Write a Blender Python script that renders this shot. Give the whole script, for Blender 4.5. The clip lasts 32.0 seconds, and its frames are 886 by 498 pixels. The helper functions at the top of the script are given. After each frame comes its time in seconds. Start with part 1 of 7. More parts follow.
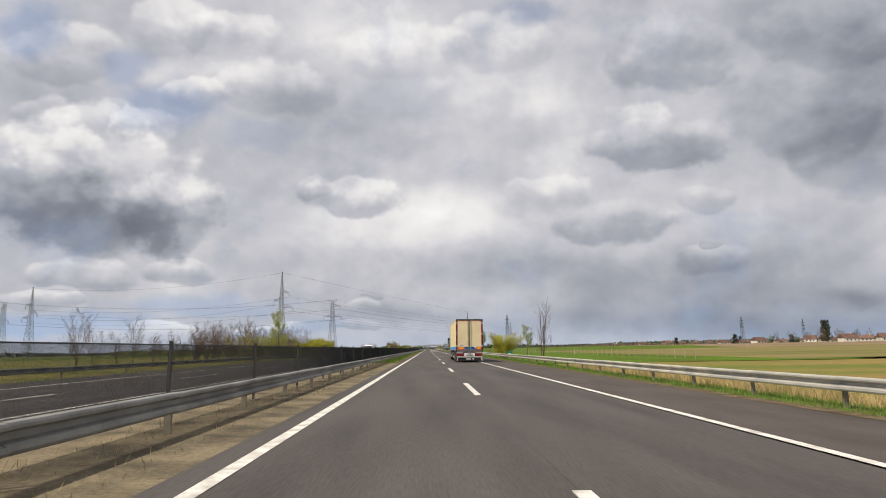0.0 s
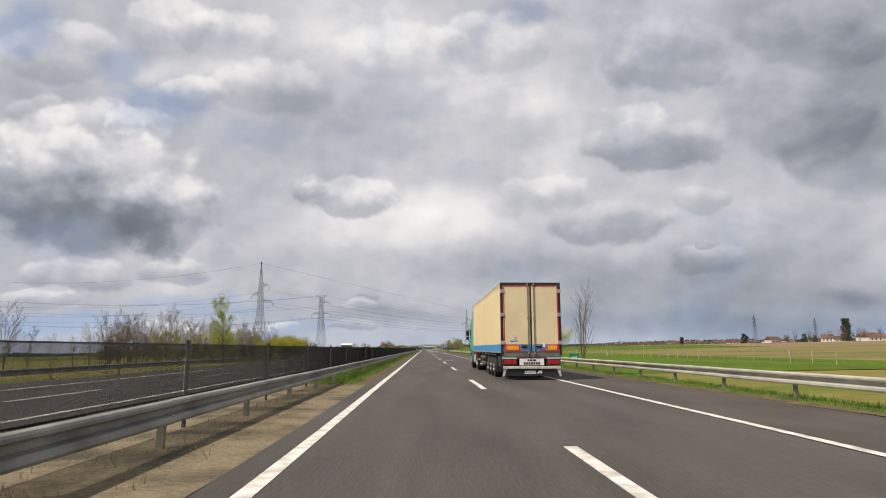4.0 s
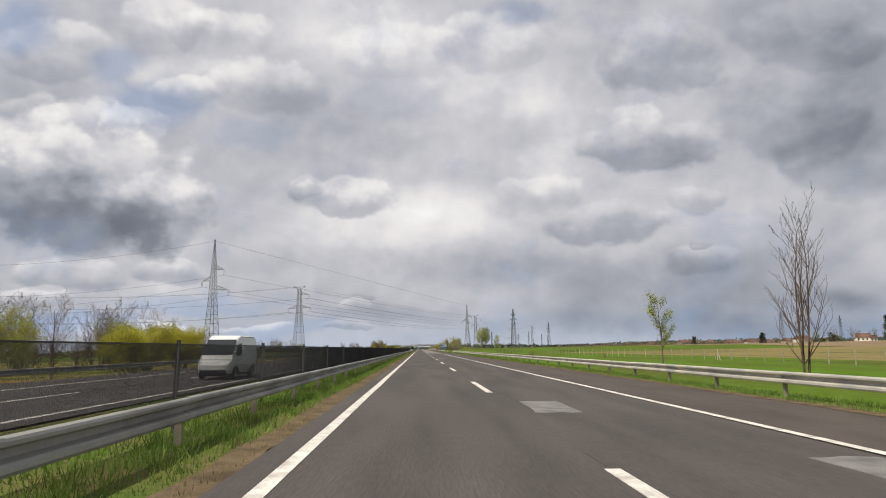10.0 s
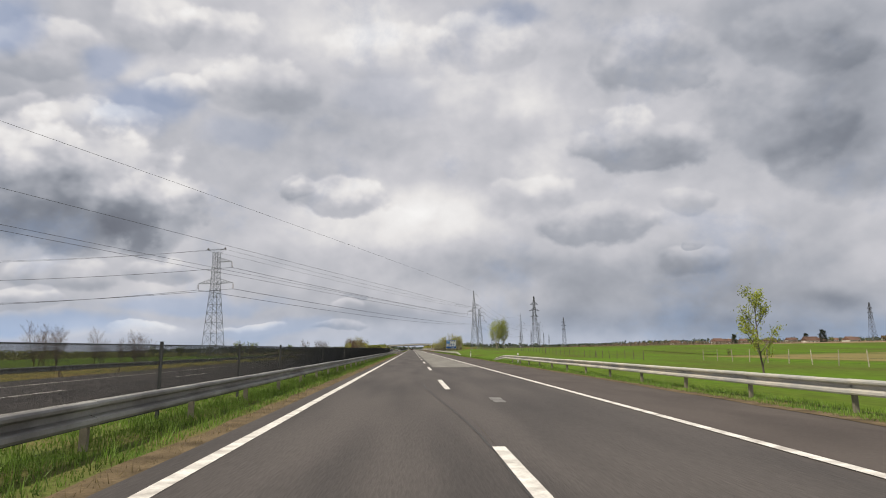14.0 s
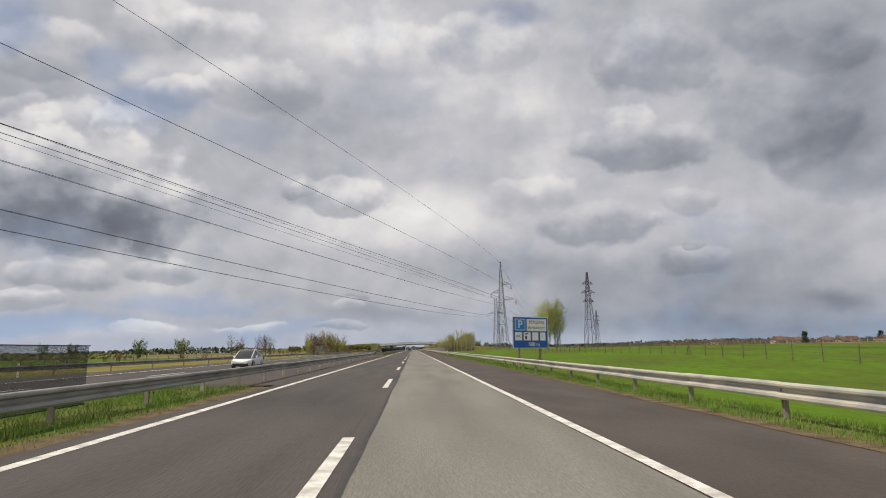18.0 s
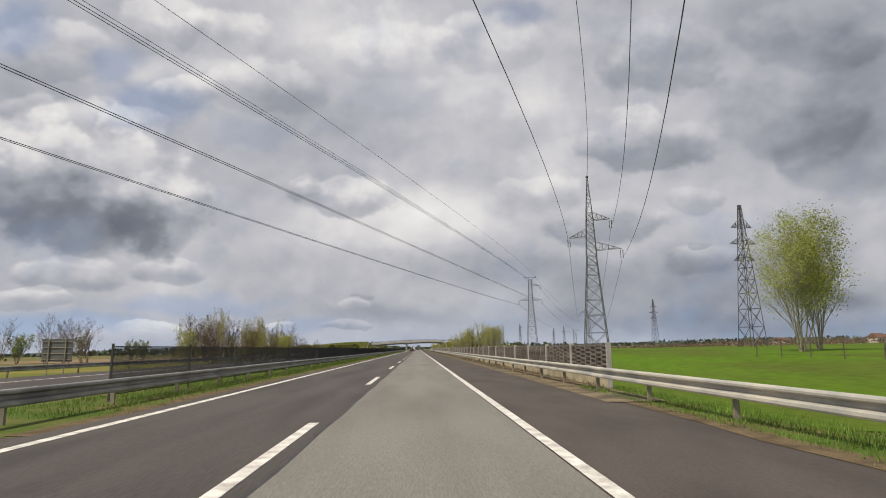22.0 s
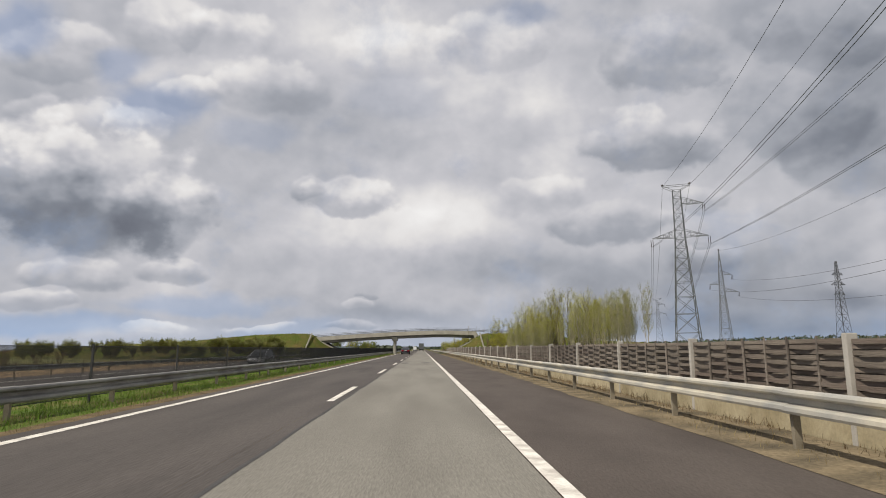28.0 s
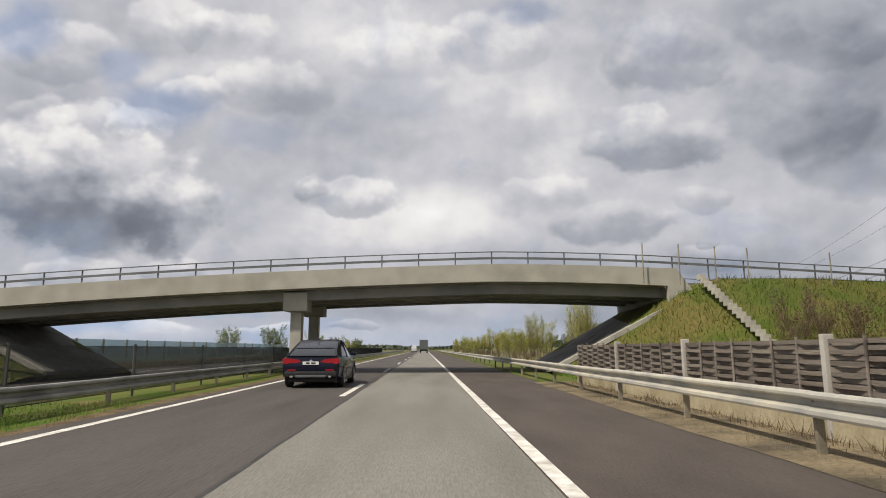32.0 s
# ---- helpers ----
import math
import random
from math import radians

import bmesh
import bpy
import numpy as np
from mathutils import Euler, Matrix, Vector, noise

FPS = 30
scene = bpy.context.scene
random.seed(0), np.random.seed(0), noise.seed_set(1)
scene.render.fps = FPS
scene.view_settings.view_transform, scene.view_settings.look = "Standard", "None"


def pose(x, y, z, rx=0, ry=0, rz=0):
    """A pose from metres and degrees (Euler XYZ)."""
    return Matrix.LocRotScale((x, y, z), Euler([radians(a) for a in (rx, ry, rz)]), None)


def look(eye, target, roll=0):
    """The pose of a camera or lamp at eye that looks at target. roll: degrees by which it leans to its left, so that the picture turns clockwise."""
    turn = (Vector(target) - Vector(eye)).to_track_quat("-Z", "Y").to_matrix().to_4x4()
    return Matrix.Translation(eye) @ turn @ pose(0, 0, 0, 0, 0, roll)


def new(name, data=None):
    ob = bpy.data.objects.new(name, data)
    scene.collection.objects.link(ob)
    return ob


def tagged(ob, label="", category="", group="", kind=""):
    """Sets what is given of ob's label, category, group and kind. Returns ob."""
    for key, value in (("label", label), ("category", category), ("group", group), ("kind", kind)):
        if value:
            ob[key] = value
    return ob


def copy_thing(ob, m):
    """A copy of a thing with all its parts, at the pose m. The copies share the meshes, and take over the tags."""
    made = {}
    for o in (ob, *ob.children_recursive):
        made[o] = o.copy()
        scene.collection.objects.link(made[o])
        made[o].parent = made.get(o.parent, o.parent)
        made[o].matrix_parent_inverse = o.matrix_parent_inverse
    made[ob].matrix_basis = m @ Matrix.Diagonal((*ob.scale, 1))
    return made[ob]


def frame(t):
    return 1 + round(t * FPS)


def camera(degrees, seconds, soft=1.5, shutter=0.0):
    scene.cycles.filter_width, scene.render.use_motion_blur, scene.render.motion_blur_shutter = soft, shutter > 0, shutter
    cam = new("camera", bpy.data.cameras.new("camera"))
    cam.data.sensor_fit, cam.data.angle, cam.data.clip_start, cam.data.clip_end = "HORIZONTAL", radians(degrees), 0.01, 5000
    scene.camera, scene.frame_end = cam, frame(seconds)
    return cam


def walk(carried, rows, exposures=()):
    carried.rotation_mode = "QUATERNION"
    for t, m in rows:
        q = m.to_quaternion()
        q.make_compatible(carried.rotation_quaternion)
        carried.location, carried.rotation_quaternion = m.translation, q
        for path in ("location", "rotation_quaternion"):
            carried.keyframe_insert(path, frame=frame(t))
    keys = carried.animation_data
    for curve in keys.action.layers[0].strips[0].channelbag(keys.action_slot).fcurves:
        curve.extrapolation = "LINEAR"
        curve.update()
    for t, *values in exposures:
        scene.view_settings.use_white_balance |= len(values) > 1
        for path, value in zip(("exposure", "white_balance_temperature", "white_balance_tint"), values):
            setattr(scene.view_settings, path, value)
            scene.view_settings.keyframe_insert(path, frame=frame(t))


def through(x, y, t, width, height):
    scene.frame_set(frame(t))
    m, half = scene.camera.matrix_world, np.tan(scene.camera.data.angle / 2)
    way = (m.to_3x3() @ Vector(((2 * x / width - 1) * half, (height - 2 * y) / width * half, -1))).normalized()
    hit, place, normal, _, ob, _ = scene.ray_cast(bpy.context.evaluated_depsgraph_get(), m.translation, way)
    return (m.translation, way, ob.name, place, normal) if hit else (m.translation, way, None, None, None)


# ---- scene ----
# ---------- camera ----------
cam = camera(72.0, 32.0, soft=1.0)
EYE, PITCH = 1.33, 9.27
# seconds, across, along, yaw: overtaking the lorry first, then cruising
PATH = [
    (0.0, -1.45, 0.0, -1.41), (1.0, -1.6, 8.6, -1.5), (2.0, -1.78, 17.1, -1.6), (3.0, -1.93, 25.4, -1.68),
    (4.5, -2.02, 37.3, -1.8), (6.0, -2.09, 48.6, -1.89), (7.0, -2.14, 56.1, -2.04), (8.0, -2.16, 63.5, -2.1),
    (9.0, -2.15, 70.95, -2.2), (9.4, -2.15, 75.1, -2.2), (10.0, -2.15, 89.0, -2.2), (11.0, -2.08, 120.3, -2.25),
    (12.0, -1.9, 151.4, -2.4), (13.0, -1.65, 182.5, -2.57), (14.0, -1.19, 213.4, -2.88), (15.5, -0.35, 260.2, -3.0),
    (17.0, 0.53, 307.1, -2.93), (18.0, 0.96, 338.4, -2.78), (19.0, 1.33, 369.5, -2.57), (20.0, 1.56, 400.4, -2.51),
    (21.0, 1.76, 431.2, -2.41), (22.0, 1.88, 462.5, -2.3), (23.0, 1.98, 494.0, -2.25), (24.0, 2.09, 525.0, -2.15),
    (25.0, 2.19, 556.2, -2.1), (26.5, 2.29, 603.0, -2.0), (28.0, 2.36, 649.8, -1.94), (29.0, 2.38, 680.8, -1.89),
    (30.0, 2.35, 712.2, -1.78), (31.0, 2.33, 743.0, -1.68), (32.0, 2.35, 774.2, -1.68),
]
walk(cam, [(t, pose(x, y, EYE, 90 + PITCH, 0.15, yaw)) for t, x, y, yaw in PATH],
     [(0.0, 0.03), (5.0, 0.03), (7.0, -0.10), (8.5, -0.08), (9.5, 0.0), (14.5, 0.0), (17.0, -0.13), (24.0, -0.10), (28.0, -0.06), (32.0, 0.0)])

# ---------- sky and sun ----------
SUN_EL, SUN_AZ = 54.0, 235.0      # azimuth clockwise from the road's direction
world = bpy.data.worlds.new("sky")
scene.world = world
world.use_nodes = True
wt = world.node_tree
wt.nodes.clear()


def wn(kind, **values):
    n = wt.nodes.new(kind)
    for k, v in values.items():
        if k == "op":
            n.operation = v
        elif k == "typ":
            n.interpolation_type = v
        else:
            n.inputs[int(k[1:])].default_value = v
    return n


def wl(a, b, ia=0, ib=0):
    wt.links.new(a.outputs[ia], b.inputs[ib])


geo = wn("ShaderNodeTexCoord")
sep = wn("ShaderNodeSeparateXYZ")
wl(geo, sep, 0, 0)
# plane of the picture ahead: across and up per metre ahead
ahead = wn("ShaderNodeMath", op="MAXIMUM", i1=0.12)
wl(sep, ahead, 1, 0)
uu = wn("ShaderNodeMath", op="DIVIDE")
wl(sep, uu, 0, 0)
wl(ahead, uu, 0, 1)
vv = wn("ShaderNodeMath", op="DIVIDE")
wl(sep, vv, 2, 0)
wl(ahead, vv, 0, 1)
uv = wn("ShaderNodeCombineXYZ")
wl(uu, uv, 0, 0)
wl(vv, uv, 0, 1)
# direction, squeezed so that the banks lie flat
flat = wn("ShaderNodeVectorMath", op="MULTIPLY", i1=(1.0, 1.0, 1.25))
wl(geo, flat, 0, 0)


def sky_noise(scale, detail, rough, distortion=0.0, source=None):
    n = wt.nodes.new("ShaderNodeTexNoise")
    n.inputs["Scale"].default_value = scale
    n.inputs["Detail"].default_value = detail
    n.inputs["Roughness"].default_value = rough
    n.inputs["Distortion"].default_value = distortion
    wl(source or flat, n, 0, 0)
    return n


warp = sky_noise(5.0, 4, 0.55)
w0 = wn("ShaderNodeVectorMath", op="SUBTRACT", i1=(0.5, 0.5, 0.5))
wl(warp, w0, 1, 0)
w1 = wn("ShaderNodeVectorMath", op="MULTIPLY", i1=(0.085, 0.07, 0.0))
wl(w0, w1, 0, 0)
warp2 = sky_noise(14, 4, 0.55)
w2 = wn("ShaderNodeVectorMath", op="SUBTRACT", i1=(0.5, 0.5, 0.5))
wl(warp2, w2, 1, 0)
w3 = wn("ShaderNodeVectorMath", op="MULTIPLY", i1=(0.022, 0.022, 0.0))
wl(w2, w3, 0, 0)
w4 = wn("ShaderNodeVectorMath", op="ADD")
wl(w1, w4, 0, 0)
wl(w3, w4, 0, 1)
puv = wn("ShaderNodeVectorMath", op="ADD")
wl(uv, puv, 0, 0)
wl(w4, puv, 0, 1)

total = [None]


def cloud(u, v, ru, rv, strength, soft=1.0):
    """One bank of cloud: its middle, its half sizes, how far it brightens or darkens."""
    a = wn("ShaderNodeVectorMath", op="SUBTRACT", i1=(u, v, 0.0))
    wl(puv, a, 0, 0)
    b = wn("ShaderNodeVectorMath", op="MULTIPLY", i1=(1 / ru, 1 / rv, 0.0))
    wl(a, b, 0, 0)
    c = wn("ShaderNodeVectorMath", op="LENGTH")
    wl(b, c, 0, 0)
    d = wt.nodes.new("ShaderNodeMapRange")
    d.interpolation_type = "SMOOTHSTEP"
    d.inputs[1].default_value, d.inputs[2].default_value = 1.0 + 0.35 * soft, 1.0 - 0.85 * soft
    d.inputs[3].default_value, d.inputs[4].default_value = 0.0, strength
    wt.links.new(c.outputs[1], d.inputs[0])
    if total[0] is None:
        total[0] = d
    else:
        e = wn("ShaderNodeMath", op="ADD")
        wl(total[0], e, 0, 0)
        wl(d, e, 0, 1)
        total[0] = e


# billows that break up the edges of the heaped clouds
billow = wt.nodes.new("ShaderNodeTexVoronoi")
billow.feature, billow.normalize = "SMOOTH_F1", True
billow.inputs["Scale"].default_value, billow.inputs["Detail"].default_value = 12.0, 3.0
billow.inputs["Roughness"].default_value, billow.inputs["Smoothness"].default_value = 0.5, 0.3
wl(flat, billow, 0, 0)
ragged = sky_noise(18, 5, 0.5)
# the same billows a little towards the sun: their difference is the lit side of each puff
towards = wn("ShaderNodeVectorMath", op="ADD", i1=(-0.014, 0.0, 0.022))
wl(flat, towards, 0, 0)
billow_b = wt.nodes.new("ShaderNodeTexVoronoi")
billow_b.feature, billow_b.normalize = "SMOOTH_F1", True
for k in ("Scale", "Detail", "Roughness", "Smoothness"):
    billow_b.inputs[k].default_value = billow.inputs[k].default_value
wl(towards, billow_b, 0, 0)
relief = wn("ShaderNodeMath", op="SUBTRACT")
wl(billow_b, relief, 0, 0)
wl(billow, relief, 0, 1)
rag0 = wn("ShaderNodeMath", op="ADD")
wl(billow, rag0, 0, 0)
wl(ragged, rag0, 0, 1)
rag = wn("ShaderNodeMath", op="MULTIPLY_ADD", i1=0.85, i2=-0.70)
wl(rag0, rag, 0, 0)


def heap(u, v, ru, rv, top, base_, tilt=0.0):
    """A heaped cloud with a crisp billowed edge, a bright crown and a grey base."""
    a = wn("ShaderNodeVectorMath", op="SUBTRACT", i1=(u, v, 0.0))
    wl(puv, a, 0, 0)
    b = wn("ShaderNodeVectorMath", op="MULTIPLY", i1=(1 / ru, 1 / rv, 0.0))
    wl(a, b, 0, 0)
    c = wn("ShaderNodeVectorMath", op="LENGTH")
    wl(b, c, 0, 0)
    d = wn("ShaderNodeMath", op="ADD")
    wt.links.new(c.outputs[1], d.inputs[0])
    wl(rag, d, 0, 1)
    m = wt.nodes.new("ShaderNodeMapRange")
    m.interpolation_type = "SMOOTHSTEP"
    m.inputs[1].default_value, m.inputs[2].default_value = 1.02, 0.74
    wl(d, m, 0, 0)
    sp = wn("ShaderNodeSeparateXYZ")
    wl(b, sp, 0, 0)
    sh0 = wn("ShaderNodeMath", op="MULTIPLY_ADD", i1=1.5)
    wl(relief, sh0, 0, 0)
    wl(sp, sh0, 1, 2)
    sh = wt.nodes.new("ShaderNodeMapRange")
    sh.interpolation_type = "SMOOTHSTEP"
    sh.inputs[1].default_value, sh.inputs[2].default_value = -0.45, 0.65
    sh.inputs[3].default_value, sh.inputs[4].default_value = base_, top
    wl(sh0, sh, 0, 0)
    e = wn("ShaderNodeMath", op="MULTIPLY")
    wl(m, e, 0, 0)
    wl(sh, e, 0, 1)
    f = wn("ShaderNodeMath", op="ADD")
    wl(total[0], f, 0, 0)
    wl(e, f, 0, 1)
    total[0] = f


cloud(-0.589, 0.244, 0.182, 0.077, -0.08, 1.0)
cloud(-0.476, 0.536, 0.319, 0.085, 0.04, 1.0)
cloud(-0.053, 0.202, 0.228, 0.068, 0.22, 1.0)
cloud(0.060, 0.232, 0.124, 0.049, 0.10, 1.0)
cloud(0.215, 0.303, 0.088, 0.051, 0.14, 1.0)
cloud(0.698, 0.564, 0.213, 0.101, -0.14, 1.0)
cloud(0.778, 0.425, 0.147, 0.153, -0.24, 1.0)
cloud(0.594, 0.443, 0.093, 0.064, -0.06, 1.0)
cloud(0.154, 0.137, 0.268, 0.038, -0.12, 1.0)
cloud(0.535, 0.091, 0.375, 0.087, -0.22, 1.0)
cloud(0.675, 0.025, 0.296, 0.038, -0.12, 1.0)
cloud(-0.171, 0.377, 0.173, 0.061, -0.06, 1.0)
cloud(-0.292, 0.326, 0.151, 0.050, -0.03, 1.0)
cloud(0.061, 0.506, 0.200, 0.119, 0.14, 1.0)
cloud(0.258, 0.426, 0.090, 0.095, 0.10, 1.0)
cloud(-0.033, 0.052, 0.111, 0.023, -0.18, 1.0)
cloud(0.710, 0.082, 0.079, 0.019, -0.18, 1.0)
cloud(0.321, 0.043, 0.239, 0.028, -0.12, 1.0)
cloud(-0.481, 0.033, 0.195, 0.018, 0.10, 1.0)
cloud(0.692, 0.189, 0.141, 0.060, -0.08, 1.0)
cloud(-0.118, 0.544, 0.159, 0.086, 0.08, 1.0)
heap(-0.549, 0.259, 0.197, 0.117, 0.20, -0.20)
heap(-0.634, 0.292, 0.109, 0.108, 0.15, -0.12)
heap(-0.437, 0.227, 0.101, 0.072, 0.14, -0.18)
heap(-0.553, 0.202, 0.163, 0.043, -0.03, -0.09)
heap(-0.587, 0.371, 0.111, 0.060, 0.24, -0.02)
heap(-0.484, 0.358, 0.065, 0.050, 0.22, -0.05)
heap(-0.128, 0.248, 0.085, 0.037, 0.16, -0.22)
heap(-0.184, 0.261, 0.038, 0.025, 0.10, -0.08)
heap(0.401, 0.344, 0.130, 0.052, 0.07, -0.22)
heap(0.374, 0.392, 0.060, 0.036, 0.12, -0.02)
heap(0.316, 0.215, 0.117, 0.037, 0.04, -0.19)
heap(0.211, 0.258, 0.078, 0.040, 0.10, -0.06)
heap(0.660, 0.422, 0.155, 0.129, 0.02, -0.11)
heap(0.754, 0.340, 0.144, 0.100, 0.02, -0.12)
heap(0.441, 0.514, 0.124, 0.087, 0.06, -0.18)
heap(0.705, 0.564, 0.159, 0.078, 0.06, -0.12)
heap(0.467, 0.143, 0.068, 0.029, 0.10, -0.10)
heap(0.474, 0.246, 0.059, 0.028, 0.05, -0.12)
heap(0.479, 0.167, 0.023, 0.012, 0.00, -0.18)
heap(-0.412, 0.129, 0.072, 0.022, 0.10, -0.18)
heap(-0.572, 0.123, 0.098, 0.029, 0.16, -0.16)
heap(-0.630, 0.082, 0.079, 0.020, 0.16, -0.10)
heap(-0.104, 0.068, 0.041, 0.012, 0.15, 0.03)
heap(-0.086, 0.082, 0.031, 0.008, 0.0, -0.12)
heap(-0.117, 0.029, 0.055, 0.011, 0.12, -0.16)
heap(-0.271, 0.038, 0.063, 0.011, 0.22, 0.02)
heap(-0.432, 0.038, 0.053, 0.013, 0.24, 0.04)
heap(-0.442, 0.548, 0.077, 0.064, 0.16, -0.10)
heap(-0.628, 0.502, 0.113, 0.062, 0.18, -0.10)
heap(-0.335, 0.540, 0.107, 0.048, 0.14, -0.08)
heap(-0.646, 0.400, 0.065, 0.040, 0.18, -0.06)
heap(-0.263, 0.447, 0.116, 0.057, 0.14, -0.08)
heap(-0.041, 0.515, 0.139, 0.064, 0.10, -0.06)
heap(0.128, 0.540, 0.111, 0.065, 0.12, -0.08)
heap(-0.386, 0.435, 0.057, 0.041, 0.12, -0.08)

grain = sky_noise(4.2, 6, 0.5, 0.6)
grain2 = sky_noise(11, 5, 0.5, 0.5)
puff = wt.nodes.new("ShaderNodeTexVoronoi")
puff.feature, puff.normalize = "SMOOTH_F1", True
puff.inputs["Scale"].default_value, puff.inputs["Detail"].default_value = 9.0, 3.0
puff.inputs["Smoothness"].default_value = 0.6
pw = wn("ShaderNodeVectorMath", op="ADD")
wl(flat, pw, 0, 0)
wl(w4, pw, 0, 1)
wl(pw, puff, 0, 0)
g1 = wn("ShaderNodeMath", op="MULTIPLY_ADD", i1=0.36, i2=-0.18)
wl(grain, g1, 0, 0)
g2 = wn("ShaderNodeMath", op="MULTIPLY_ADD", i1=0.22, i2=-0.11)
wl(grain2, g2, 0, 0)
g4 = wn("ShaderNodeMath", op="MULTIPLY_ADD", i1=-0.22, i2=0.08)
wl(puff, g4, 0, 0)
g5 = wn("ShaderNodeMath", op="ADD")
wl(g1, g5, 0, 0)
wl(g4, g5, 0, 1)
g6 = wn("ShaderNodeMath", op="MULTIPLY_ADD", i1=0.30)
wl(relief, g6, 0, 0)
wl(g5, g6, 0, 2)
g3 = wn("ShaderNodeMath", op="ADD")
wl(g6, g3, 0, 0)
wl(g2, g3, 0, 1)
light = wn("ShaderNodeMath", op="ADD")
wl(total[0], light, 0, 0)
wl(g3, light, 0, 1)
base = wn("ShaderNodeMath", op="ADD", i1=0.63)
wl(light, base, 0, 0)
ramp = wt.nodes.new("ShaderNodeValToRGB")
wl(base, ramp, 0, 0)
els = ramp.color_ramp.elements
els[0].position, els[0].color = 0.0, (0.13, 0.14, 0.172, 1)
els[1].position, els[1].color = 1.0, (0.92, 0.905, 0.895, 1)
for p, c in ((0.28, (0.231, 0.249, 0.290, 1)), (0.5, (0.390, 0.405, 0.450, 1)), (0.72, (0.592, 0.588, 0.622, 1)), (0.86, (0.79, 0.770, 0.765, 1))):
    e = els.new(p)
    e.color = c
# blue sky in the gaps
sky = wt.nodes.new("ShaderNodeTexSky")
sky.sky_type, sky.sun_disc = "NISHITA", False
sky.sun_elevation, sky.sun_rotation = radians(SUN_EL), radians(SUN_AZ)
higher = wn("ShaderNodeVectorMath", op="ADD", i1=(0.0, 0.0, 0.30))
wl(geo, higher, 0, 0)
wl(higher, sky, 0, 0)
skys = wn("ShaderNodeVectorMath", op="SCALE")
wl(sky, skys, 0, 0)
skys.inputs[3].default_value = 0.16
gapn = sky_noise(5.5, 8, 0.62, 0.2)
gap = wt.nodes.new("ShaderNodeMapRange")
gap.interpolation_type = "SMOOTHSTEP"
gap.inputs[1].default_value, gap.inputs[2].default_value = 0.52, 0.70
gap.inputs[3].default_value, gap.inputs[4].default_value = 0.0, 0.22
wl(gapn, gap, 0, 0)
# thinner cloud low over the horizon
low = wt.nodes.new("ShaderNodeMapRange")
low.interpolation_type = "SMOOTHSTEP"
low.inputs[1].default_value, low.inputs[2].default_value = 0.085, 0.0
low.inputs[3].default_value, low.inputs[4].default_value = 0.0, 0.25
wl(sep, low, 2, 0)
gaps = wn("ShaderNodeMath", op="ADD")
wl(gap, gaps, 0, 0)
wl(low, gaps, 0, 1)


def opening(u, v, ru, rv, amount):
    """A break in the cloud where the blue shows, torn by the same billows."""
    global gaps
    a = wn("ShaderNodeVectorMath", op="SUBTRACT", i1=(u, v, 0.0))
    wl(puv, a, 0, 0)
    b = wn("ShaderNodeVectorMath", op="MULTIPLY", i1=(1 / ru, 1 / rv, 0.0))
    wl(a, b, 0, 0)
    c = wn("ShaderNodeVectorMath", op="LENGTH")
    wl(b, c, 0, 0)
    d = wn("ShaderNodeMath", op="SUBTRACT")
    wt.links.new(c.outputs[1], d.inputs[0])
    wl(rag, d, 0, 1)
    m = wt.nodes.new("ShaderNodeMapRange")
    m.interpolation_type = "SMOOTHSTEP"
    m.inputs[1].default_value, m.inputs[2].default_value = 1.1, 0.4
    m.inputs[4].default_value = amount
    wl(d, m, 0, 0)
    e = wn("ShaderNodeMath", op="ADD")
    wl(gaps, e, 0, 0)
    wl(m, e, 0, 1)
    gaps = e


opening(-0.451, 0.413, 0.113, 0.061, 0.50)
opening(-0.690, 0.552, 0.085, 0.074, 0.50)
opening(-0.509, 0.484, 0.066, 0.036, 0.40)
opening(0.189, 0.595, 0.071, 0.033, 0.35)
opening(-0.582, 0.042, 0.176, 0.025, 0.42)
opening(-0.372, 0.078, 0.162, 0.022, 0.36)
opening(-0.235, 0.033, 0.127, 0.020, 0.25)
opening(-0.297, 0.356, 0.085, 0.040, 0.20)
opening(-0.040, 0.431, 0.117, 0.062, 0.12)
mixs = wt.nodes.new("ShaderNodeMix")
mixs.data_type = "RGBA"
gaps.use_clamp = True
wt.links.new(gaps.outputs[0], mixs.inputs[0])
wt.links.new(ramp.outputs[0], mixs.inputs[6])
wt.links.new(skys.outputs[0], mixs.inputs[7])
bg = wn("ShaderNodeBackground")
wt.links.new(mixs.outputs[2], bg.inputs[0])
bg.inputs[1].default_value = 1.0
out = wn("ShaderNodeOutputWorld")
wl(bg, out, 0, 0)

sun = new("sun", bpy.data.lights.new("sun", "SUN"))
sun.data.energy, sun.data.angle, sun.data.color = 4.9, radians(1.8), (1.0, 0.91, 0.78)
sd = Vector((math.sin(radians(SUN_AZ)) * math.cos(radians(SUN_EL)), math.cos(radians(SUN_AZ)) * math.cos(radians(SUN_EL)), math.sin(radians(SUN_EL))))
sun.matrix_world = look(sd * 300, (0, 0, 0))

